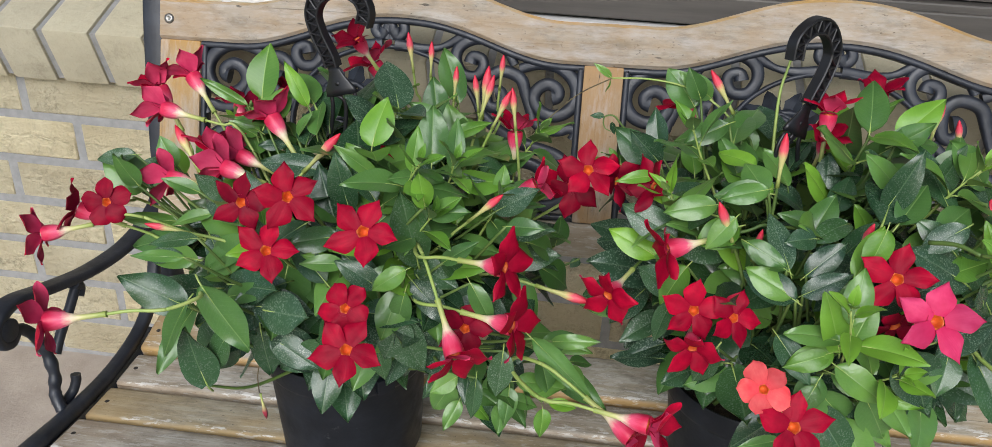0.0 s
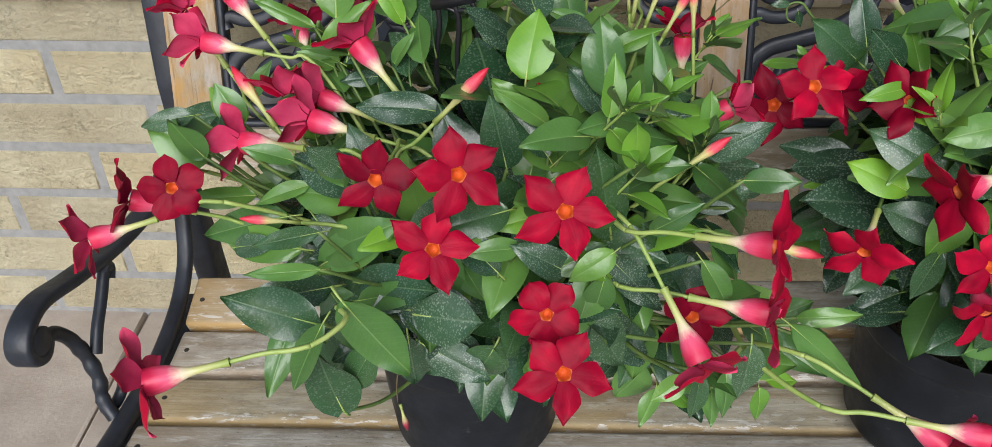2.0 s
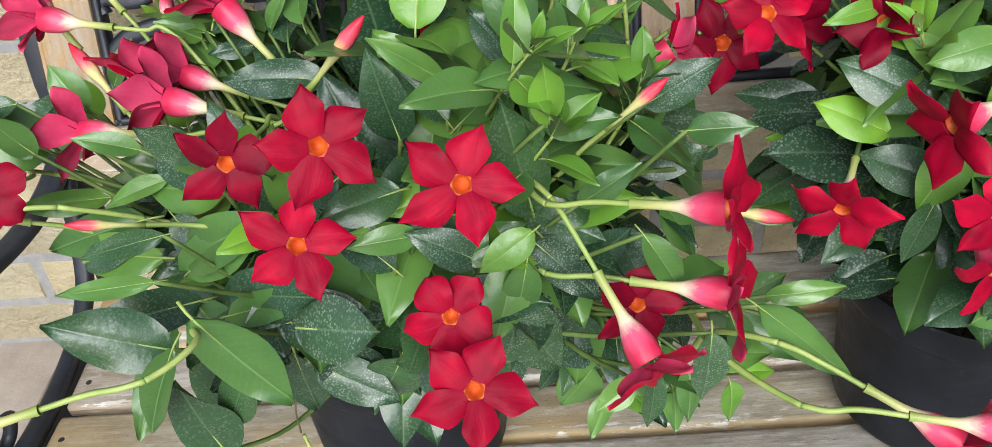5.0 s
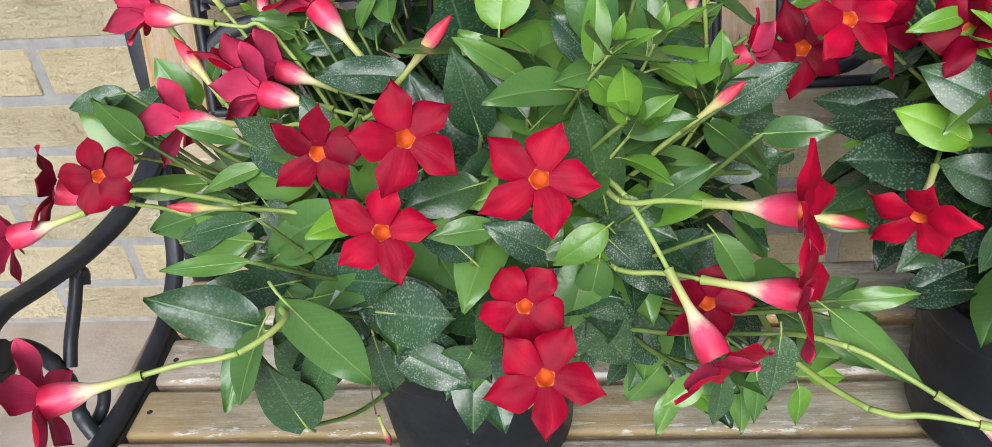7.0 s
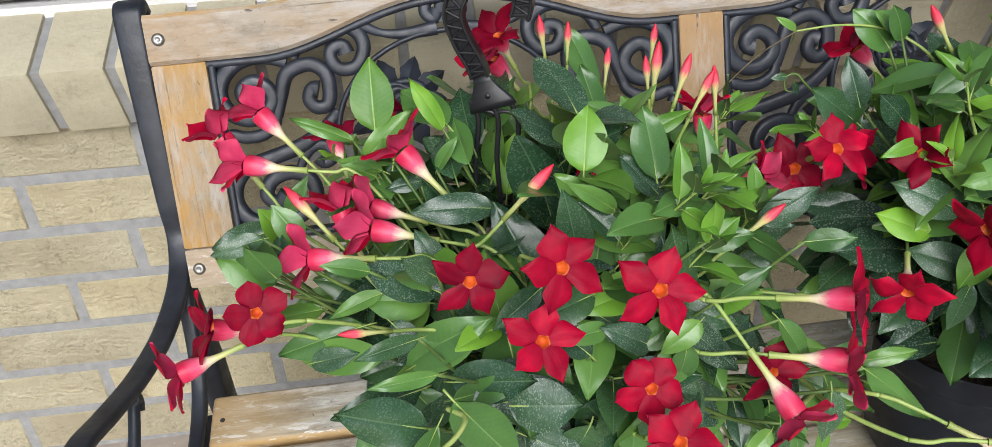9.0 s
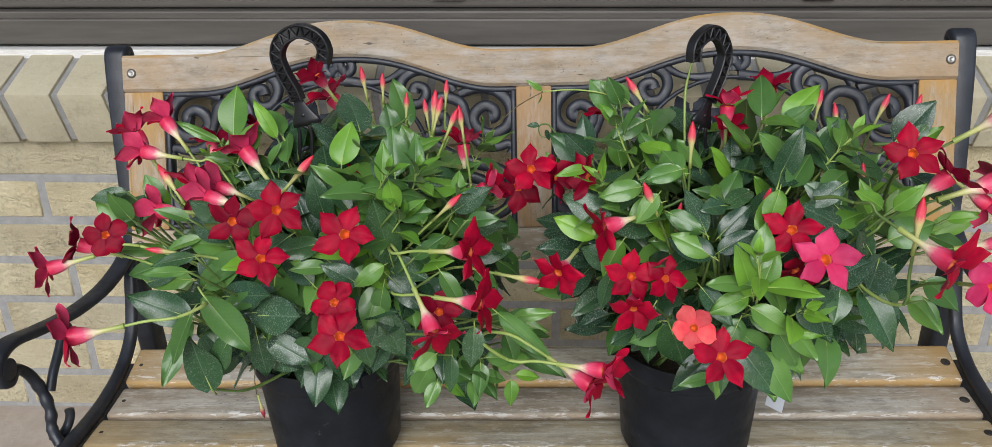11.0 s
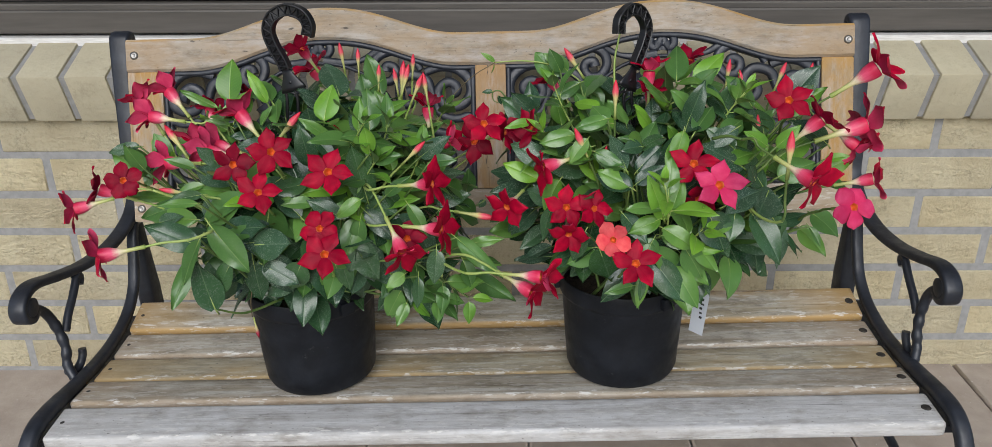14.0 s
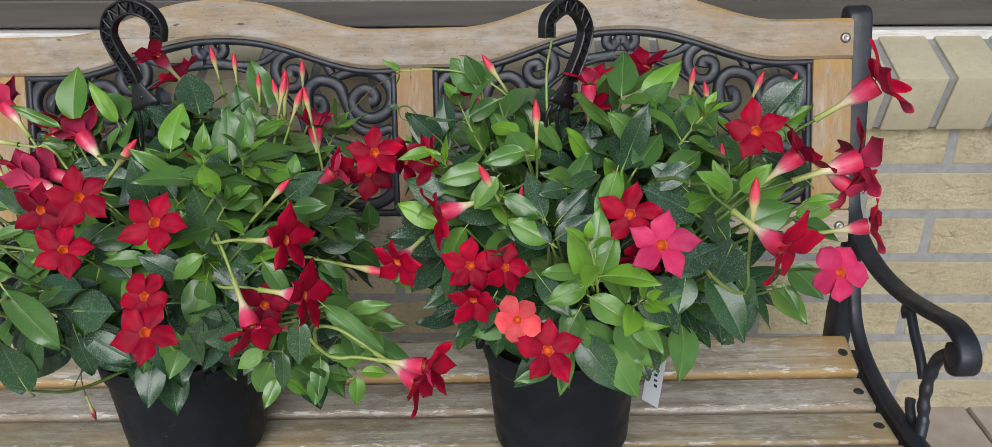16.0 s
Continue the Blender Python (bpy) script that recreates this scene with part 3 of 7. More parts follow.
def top_rail():
    n, ys = 96, (-0.012, 0.012)
    verts, faces = [], []
    for i in range(n + 1):
        u = -HALF + 2 * HALF * i / n
        t, b0 = rail_shape(u)
        e = 0.004
        for y, z in ((ys[0] + e, t), (ys[0], t - e), (ys[0], b0 + e), (ys[0] + e, b0), (ys[1] - e, b0), (ys[1], b0 + e), (ys[1], t - e), (ys[1] - e, t)):
            verts.append((u, y, z))
        if i:
            for k in range(8):
                k2 = (k + 1) % 8
                q = (i - 1) * 8
                faces.append((q + k, q + 8 + k, q + 8 + k2, q + k2))
    faces += [tuple(range(8)), tuple(reversed(range(n * 8, n * 8 + 8)))]
    me = mesh_of("top_rail", verts, faces, RAIL_WOOD)
    me.materials.append(EDGE_WOOD)           # varnish that stayed on along the upper and lower edges
    me.polygons.foreach_set("material_index", [1 if k % 8 in (0, 7) and k < n * 8 else 0 for k in range(len(faces))])
    me.set_sharp_from_angle(angle=radians(40))
    return child("top_rail", me, BENCH, BACK, "worn two-humped wooden top rail")


def screw(parent, x, z):
    vs, fs = lathe([(0.0001, 0.0022), (0.0012, 0.001), (0.0022, 0.0026), (0.005, 0.0022), (0.0068, 0.0006), (0.0068, -0.003)], 16)
    child("screw", mesh_of("screw", vs, fs, STEEL), parent, pose(x, -0.0125, z, 90))


rail = top_rail()
screw(rail, -0.575, 0.25)
screw(rail, 0.578, 0.25)
low = child("lower_rail", mesh_from("lower_rail", box_bm(2 * HALF, 0.024, 0.045, 0.004, 2), DULL_WOOD, True), BENCH, BACK @ pose(0, 0, 0), "grey weathered lower back rail")
screw(low, -0.575, 0.0)
screw(low, 0.575, 0.0)
for x0, x1 in ((-HALF, -0.531), (-0.020, 0.030), (0.537, HALF)):
    bm = box_bm(0.2005, 0.022, x1 - x0, 0.003, 2)
    child("stile", mesh_from("stile", bm, MIDDLE_WOOD if x0 > -0.1 and x1 < 0.1 else STILE_WOOD, True), BENCH, BACK @ pose((x0 + x1) / 2, 0, 0.123, 0, 90, 0), "upright back board with worn orange varnish")


def back_panel(c, x0, x1):
    """Cast-iron scroll panel between two uprights; c is its middle."""
    pieces = []                              # name and sweeps of each casting
    bar = rounded(0.014, 0.0168, 0.0055, 4)
    thin = rounded(0.012, 0.006, 0.0025, 3)

    def run(points, section=bar, taper=None, name="scroll"):
        v0, f0 = [], []
        sweep(v0, f0, points, section, (0, 1, 0), taper)
        pieces.append((name, v0, f0))

    # border, with its arched top under the rail
    w = x1 - x0
    arch = [Vector((x0 + w * i / 40, 0, rail_shape(x0 + w * i / 40)[1] - 0.004)) for i in range(41)]
    border = rounded(0.018, 0.008, 0.002, 2)
    run(arch, border, None, "border")
    run([Vector((x0 + 0.004, 0, 0.0235)), Vector((x0 + 0.004, 0, arch[0].z))], border, None, "border")
    run([Vector((x1 - 0.004, 0, 0.0235)), Vector((x1 - 0.004, 0, arch[-1].z))], border, None, "border")
    run([Vector((x0, 0, 0.027)), Vector((x1, 0, 0.027))], border, None, "border")
    for s in (-1, 1):
        def put(points):
            return [Vector((c + s * (p.x + 0.2755), p.y, p.z)) for p in points]

        def scroll(points, size=1.0):
            pts = smooth_path([(x, 0, z) for x, z in points], 5)
            n = len(pts)
            tap = [size * (0.72 + 0.28 * min(1, i / 9)) * (1.0 - 0.1 * i / n) * (1.0 if i < n - 6 else 1.0 + 0.06 * (i - n + 6)) for i in range(n)]
            run(put(pts), bar, tap)

        # corner scroll, its partner, the loop under the arch, the small curl at the crown and the curl below
        scroll(((-0.449, 0.214), (-0.475, 0.222), (-0.500, 0.219), (-0.519, 0.203), (-0.524, 0.183), (-0.515, 0.165), (-0.497, 0.157), (-0.479, 0.162), (-0.469, 0.176), (-0.474, 0.190), (-0.487, 0.197), (-0.499, 0.191), (-0.500, 0.182), (-0.493, 0.180)), 1.05)
        scroll(((-0.467, 0.157), (-0.459, 0.181), (-0.452, 0.200), (-0.438, 0.208), (-0.422, 0.209), (-0.409, 0.198), (-0.407, 0.180), (-0.411, 0.165), (-0.423, 0.163), (-0.430, 0.172), (-0.426, 0.183), (-0.419, 0.182)))
        scroll(((-0.442, 0.218), (-0.431, 0.235), (-0.410, 0.247), (-0.387, 0.248), (-0.369, 0.237), (-0.365, 0.220), (-0.375, 0.203), (-0.392, 0.201), (-0.401, 0.212), (-0.399, 0.223), (-0.387, 0.226), (-0.384, 0.217)), 0.95)
        scroll(((-0.273, 0.241), (-0.272, 0.257), (-0.282, 0.267), (-0.292, 0.264), (-0.295, 0.252), (-0.287, 0.245), (-0.281, 0.253)), 0.85)
        scroll(((-0.466, 0.162), (-0.471, 0.148), (-0.486, 0.139), (-0.504, 0.138), (-0.518, 0.142), (-0.526, 0.137), (-0.524, 0.128)), 0.85)
        # lower half: a band that sweeps down from the oval into a wide scroll, with a small curl above it
        scroll(((-0.400, 0.156), (-0.420, 0.138), (-0.443, 0.124), (-0.472, 0.115), (-0.504, 0.106), (-0.521, 0.090), (-0.525, 0.068), (-0.514, 0.048), (-0.490, 0.039), (-0.458, 0.045), (-0.438, 0.063), (-0.441, 0.085), (-0.461, 0.095), (-0.483, 0.088), (-0.491, 0.072), (-0.480, 0.062), (-0.469, 0.070)), 1.05)
        scroll(((-0.451, 0.098), (-0.441, 0.114), (-0.429, 0.122), (-0.416, 0.118), (-0.413, 0.106), (-0.423, 0.101), (-0.429, 0.108)), 0.8)
        run(put(smooth_path([(x, 0, z) for x, z in ((-0.379, 0.256), (-0.364, 0.245), (-0.344, 0.235), (-0.318, 0.232), (-0.284, 0.235))], 5)), bar, [0.5 + 0.45 * abs(1 - i / 10) for i in range(21)])
        # oval frame round the rose
        oval = [Vector((-0.2755 - 0.128 * math.sin(math.pi * i / 24), 0, 0.125 + 0.107 * math.cos(math.pi * i / 24))) for i in range(25)]
        run(put(oval), thin, None, "oval_band")
        # rose leaves
        for ang, ln in ((148, 0.040), (205, 0.044), (112, 0.034), (243, 0.036), (178, 0.03)):
            a = radians(ang)
            d = Vector((math.cos(a), 0, math.sin(a)))
            side = Vector((-d.z, 0, d.x))
            p0 = Vector((-0.2755, 0, 0.157)) + d * 0.020
            verts, faces = [], []
            row = []
            for i in range(7):
                t = i / 6
                wd = 0.0105 * math.sin(math.pi * min(1, 0.12 + t * 0.88)) * (1 + 0.2 * (i % 2))
                q = p0 + d * ln * t
                row.append((q + side * wd, q + Vector((0, -0.006, 0)), q - side * wd))
            for tri in row:
                verts.extend(Vector((c - 0.056 + (p.x + 0.2755) * s, p.y, p.z)) for p in tri)
            for i in range(6):
                for k in range(2):
                    q = i * 3 + k
                    faces.append((q, q + 1, q + 4, q + 3))
            pieces.append(("rose_leaf", verts, faces))
    # rose: nested cupped rings
    for k, r in enumerate((0.0265, 0.021, 0.015, 0.009, 0.004)):
        pts = []
        for i in range(21):
            a = 2 * math.pi * i / 20
            rr = r * (1 + 0.14 * math.sin(3 * a + k * 1.3))
            pts.append(Vector((c - 0.056 + rr * math.cos(a), -0.004 - 0.0025 * k, 0.158 + rr * math.sin(a))))
        run(pts, ring(0.0044, 7), [1 + 0.25 * math.sin(1.9 * i + k) for i in range(21)], "rose_ring")
    edge_v, edge_f = [], []
    for name, v0, f0 in pieces:
        if name == "border":
            edge_f += [tuple(k + len(edge_v) for k in f) for f in f0]
            edge_v += v0
    panel = child("back_panel", mesh_of("back_panel", edge_v, edge_f, IRON), BENCH, BACK, "black cast-iron back panel with scrolls and a rose")
    panel.data.set_sharp_from_angle(angle=radians(55))
    for name, v0, f0 in pieces:
        if name != "border":
            child(name, mesh_of(name, v0, f0, IRON), panel).data.set_sharp_from_angle(angle=radians(55))
    return panel


back_panel(-0.2755, -0.531, -0.020)
back_panel(0.2835, 0.030, 0.537)


def side_frame(s):
    """Cast-iron end: back post running into the arm, seat curve, legs and the twisted arm support."""
    x = s * 0.6045
    verts, faces = [], []
    flat = rounded(0.033, 0.013, 0.004, 3)

    def run(points, section=flat, steps=8, taper=None):
        path = smooth_path([(x + dx * s, y, z) for dx, y, z in points], steps)
        sweep(verts, faces, path, section, (1, 0, 0), [taper(i / (len(path) - 1)) for i in range(len(path))] if taper else None)

    tip = 0.0 if s < 0 else -0.006
    # post and arm in one strap, rolled over at the top and at the front
    out = 0.034 if s < 0 else 0.014
    run([(0, 0.206, 0.700 + tip), (0, 0.202, 0.709 + tip), (0, 0.192, 0.709 + tip), (0, 0.183, 0.698 + tip), (0, 0.166, 0.640), (0, 0.147, 0.565), (0, 0.132, 0.505),
         (0, 0.124, 0.462), (0.0, 0.085, 0.430), (0.2 * out, 0.02, 0.412), (0.5 * out, -0.05, 0.412), (0.8 * out, -0.115, 0.424), (out, -0.163, 0.436),
         (out, -0.193, 0.434), (out, -0.2085, 0.421), (out, -0.2065, 0.405), (out, -0.193, 0.398), (out, -0.182, 0.405)],
        rounded(0.033, 0.016, 0.005, 3), 8, lambda t: 1.02 - 0.3 * min(1, max(0, (t - 0.12) / 0.3)) + 0.12 * max(0, t - 0.6))
    sweep(verts, faces, [Vector((x + s * out + d, -0.1935, 0.4165)) for d in (-0.0135, -0.0125, 0.0125, 0.0135)], ring(1.0, 18), (0, 0, 1), [0.0112, 0.0135, 0.0135, 0.0112])
    # seat curve from the post down, along the slats and into the front leg
    run([(0, 0.112, 0.445), (-0.003, 0.078, 0.40), (-0.004, 0.058, 0.355), (-0.004, 0.036, 0.318), (-0.004, -0.005, 0.292), (-0.004, -0.06, 0.280), (-0.004, -0.12, 0.278), (-0.004, -0.19, 0.284),
         (-0.003, -0.26, 0.292), (-0.002, -0.305, 0.288), (-0.001, -0.333, 0.262), (0, -0.338, 0.22), (0, -0.322, 0.16), (0, -0.312, 0.09), (0, -0.325, 0.03), (0, -0.345, -0.018 - 0.011 * s)],
        rounded(0.020, 0.017, 0.005, 3), 8, lambda t: 0.85 + 0.2 * max(0, min(1, (t - 0.35) / 0.2)))
    # shelf lip that carries the slats
    run([(-0.012, 0.03, 0.27), (-0.012, -0.06, 0.258), (-0.012, -0.14, 0.258), (-0.012, -0.21, 0.266), (-0.012, -0.30, 0.265)], rounded(0.044, 0.010, 0.002, 3), 5)
    # rear leg, a broad web
    run([(0, 0.112, 0.41), (0, 0.105, 0.34), (0, 0.102, 0.26), (0, 0.112, 0.16), (0, 0.14, 0.07), (0, 0.17, -0.018 - 0.011 * s)], rounded(0.022, 0.036, 0.006, 3), 6,
        lambda t: 0.55 + 0.7 * min(1, 3 * t) - 0.45 * max(0, t - 0.4))
    # low stretcher between the legs
    run([(0, -0.31, 0.1), (0, -0.1, 0.135), (0, 0.125, 0.11)], rounded(0.012, 0.014, 0.004, 3), 6)
    # arm support: twisted upright, fork to the arm and under the roll, knob and foot spur
    half = 0.5 * out
    run([(half, -0.083, 0.411), (half, -0.074, 0.402), (half, -0.080, 0.393)], ring(0.0075, 8), 4)
    run([(half, -0.080, 0.406), (half, -0.102, 0.385), (half, -0.126, 0.366), (half, -0.142, 0.348)], ring(0.0062, 8), 5)
    run([(out, -0.178, 0.402), (out, -0.163, 0.396), (0.9 * out, -0.151, 0.378), (0.7 * out, -0.148, 0.352), (half, -0.153, 0.325), (half, -0.160, 0.302), (0.2 * out, -0.168, 0.284)], ring(0.0072, 8), 7,
        lambda t: 1.0 + 0.12 * math.sin(t * 46) * (0.4 < t < 0.85))
    run([(half, -0.164, 0.293), (0.4 * out, -0.152, 0.285), (0.3 * out, -0.139, 0.290), (0.2 * out, -0.133, 0.302), (0.2 * out, -0.131, 0.311)], ring(0.0062, 8), 6)
    me = mesh_of("side_frame", verts, faces, IRON)
    me.set_sharp_from_angle(angle=radians(50))
    return child("side_frame", me, BENCH, None, "black cast-iron end with curled arm")


side_frame(-1)
side_frame(1)


# ---------------------------------------------------------------- plants
def leaf_mesh(name, mat, length, width, fold, arch, wave, seed, tip=1.0):
    """An elliptic pointed leaf in its own frame: stalk at the origin, tip towards +y, upper face up."""
    rnd = random.Random(seed)
    verts, faces = [], []
    rows, across = 10, (0.0, 0.05, 0.3, 0.62, 1.0)
    half = len(across) - 1
    ph, tw = rnd.uniform(0, 6), rnd.uniform(-0.25, 0.25)
    for side in (-1, 1):
        base = len(verts)
        for i in range(rows + 1):
            t = i / rows
            w = width / 2 * math.sin(math.pi * min(1, 0.03 + 0.97 * t ** 0.82)) ** 0.72 * (1.06 if t < 0.72 else 1.06 - 1.25 * tip * (t - 0.72))
            w = max(w, 0.0009)
            zc = -arch * length * t * t
            for k in range(half + 1):
                f = across[k]
                z = zc + fold * (f - 0.35 * f * f) * w - 0.0002 * (k == 0) + wave * width * math.sin(5.5 * t + ph + (1.3 if side > 0 else 0)) * f * f * 0.5 + tw * side * f * w * t
                verts.append((side * f * w, length * t, z))
        n = half + 1
        for i in range(rows):
            for k in range(half):
                q = base + i * n + k
                faces.append((q, q + 1, q + n + 1, q + n) if side > 0 else (q, q + n, q + n + 1, q + 1))
    blade = mesh_of(name, verts, faces, mat)
    bm = bmesh.new()
    bm.from_mesh(blade)
    bmesh.ops.remove_doubles(bm, verts=bm.verts, dist=1e-5)
    bm.to_mesh(blade)
    bm.free()
    blade.update()
    stalk = [], []
    sweep(*stalk, [Vector((0, -0.011, -0.003)), Vector((0, -0.004, -0.0005)), Vector((0, 0.003, 0.0)), Vector((0, 0.02, -0.0004 - arch * length * 0.077))], ring(1.0, 5), None, [0.0012, 0.0011, 0.0009, 0.0004])
    return two_faced(blade, UNDERSIDE, uv=True, stalk=stalk)


LEAVES = {}
for key in LEAF:
    LEAVES[key] = [leaf_mesh("leaf", LEAF[key], 0.072, wd, fo, ar, wv, sd, tp) for sd, (wd, fo, ar, wv, tp) in
                   enumerate(((0.036, 0.26, 0.24, 0.16, 0.9), (0.040, 0.16, 0.36, 0.2, 0.6), (0.033, 0.4, 0.16, 0.13, 1.0), (0.043, 0.18, 0.28, 0.22, 0.7), (0.038, 0.1, 0.14, 0.26, 0.8)))]


def petal_mesh(curl, twist, ruffle, seed, blunt=0.0):
    """One lobe, growing from the throat's rim along +y: broad, widest past its middle, with a drawn-out tip turned to one side."""
    verts, faces = [], []
    rows, half = 11, 4
    n = 2 * half + 1
    ph = seed * 1.9
    for i in range(rows + 1):
        t = i / rows
        grow = math.sin(0.5 * math.pi * min(1.0, t / 0.56))
        w = 0.0056 + 0.0053 * grow ** 1.2
        if t > 0.56:
            q = (t - 0.56) / 0.44
            w *= (1 - q ** (1.12 + 1.8 * blunt)) + 0.08 * q * (1 - q) * (1 - blunt)
        w = max(w, 0.0004)
        skew = 0.0045 * t * t * (1 - 0.5 * blunt)
        for k in range(-half, half + 1):
            f = k / half
            z = 0.0016 * math.sin(math.pi * t * 0.8) - curl * 0.013 * t ** 2.4 + (0.16 + 0.3 * twist * t) * f * w
            z -= (0.2 + 0.34 * t * curl) * w * f * f
            z += 0.0014 * (1 - abs(f)) ** 2 * math.sin(math.pi * t) * -1.0
            z += ruffle * 0.0022 * math.sin(6.5 * t + ph + (2.2 if f > 0 else 0.0)) * abs(f) ** 1.6 * min(1.0, 1.6 * t)
            wide = w * (1.12 if f < 0 else 0.9) * (1 + 0.16 * blunt)
            verts.append((f * wide + skew, 0.0052 + (0.0300 - 0.0035 * blunt) * t - 0.0012 * f * f * t, z))
    for i in range(rows):
        for k in range(n - 1):
            q = i * n + k
            faces.append((q, q + 1, q + n + 1, q + n))
    return verts, faces


PETAL_FORMS = ((0.15, 0.35, 0.7, 0), (0.4, 0.25, 1.1, 1), (0.65, 0.5, 1.1, 2), (0.8, 0.3, 1.4, 3), (1.15, 0.5, 1.4, 4), (1.5, 0.4, 1.6, 5))
PETALS = {(c, blunt): [two_faced(mesh_of("petal", *petal_mesh(*q, blunt), m), BACKS[c]) for q in PETAL_FORMS] for c, m in PETAL.items() for blunt in (0.0, 1.0)}
vs, fs = lathe([(0.0064, -0.0010), (0.0058, -0.0006), (0.0050, -0.0016), (0.0040, -0.005), (0.003, -0.009), (0.0001, -0.010)], 12)
THROAT_ME = mesh_of("throat", vs, fs[:-1], THROAT)


def tube_mesh(bend):
    """Slender base that widens into a fluted funnel; the mouth is at the origin."""
    path = smooth_path([(0, 0, 0.0006), (0, 0, -0.010), (0, 0.0006 * bend, -0.021), (0, 0.003 * bend, -0.034), (0, 0.008 * bend, -0.052)], 5)
    prof = [0.0086, 0.0089, 0.0090, 0.0089, 0.0087, 0.0084, 0.0079, 0.0073, 0.0066, 0.0057, 0.0048, 0.0040, 0.0033, 0.0029, 0.0026, 0.0025, 0.0024, 0.0024, 0.0024, 0.0026, 0.0030]
    verts, faces = [], []
    sweep(verts, faces, path, ring(1.0, 15), (1, 0, 0), prof[:len(path)], cap=False)
    for i, p in enumerate(verts):            # five shallow flutes towards the mouth
        row, k = divmod(i, 15)
        c = path[row]
        verts[i] = c + (p - c) * (1 + 0.07 * max(0, 1 - row / 11) * math.cos(5 * 2 * math.pi * k / 15))
    return verts, faces, path[-1]


TUBES = []
for bnd in (0.0, 1.0, -1.0):
    tv, tf, tend = tube_mesh(bnd)
    TUBES.append((mesh_of("tube", tv, tf, TUBE), tend))

bp = [Vector((0, 0, -0.03)), Vector((0, 0, -0.02)), Vector((0, 0, -0.01)), Vector((0, 0, 0)), Vector((0, 0, 0.006)), Vector((0, 0, 0.013)), Vector((0, 0, 0.02)), Vector((0, 0, 0.026)), Vector((0, 0, 0.031))]
vs, fs = [], []
sweep(vs, fs, bp, ring(1.0, 8), (1, 0, 0), [0.0028, 0.0021, 0.0022, 0.0034, 0.0047, 0.0052, 0.0043, 0.0026, 0.0006])
for i, p in enumerate(vs):                   # furled twist
    a = 0.28 * (i // 8)
    vs[i] = Vector((p.x * math.cos(a) - p.y * math.sin(a), p.x * math.sin(a) + p.y * math.cos(a), p.z))
BUD_ME = mesh_of("bud", vs, fs, BUD)
DRY_ME = mesh_of("bud", vs, fs, DRY_BUD)


def frame_to(place, facing, up=(0, 0, 1), roll=0.0, size=1.0):
    """A pose at place whose z axis points along facing."""
    z = Vector(facing).normalized()
    xax = Vector(up).cross(z)
    xax = (xax if xax.length > 1e-3 else Vector((1, 0, 0))).normalized()
    yax = z.cross(xax)
    m = Matrix((xax, yax, z)).transposed().to_4x4()
    return Matrix.Translation(place) @ m @ pose(0, 0, 0, 0, 0, roll) @ Matrix.Diagonal((size, size, size, 1))


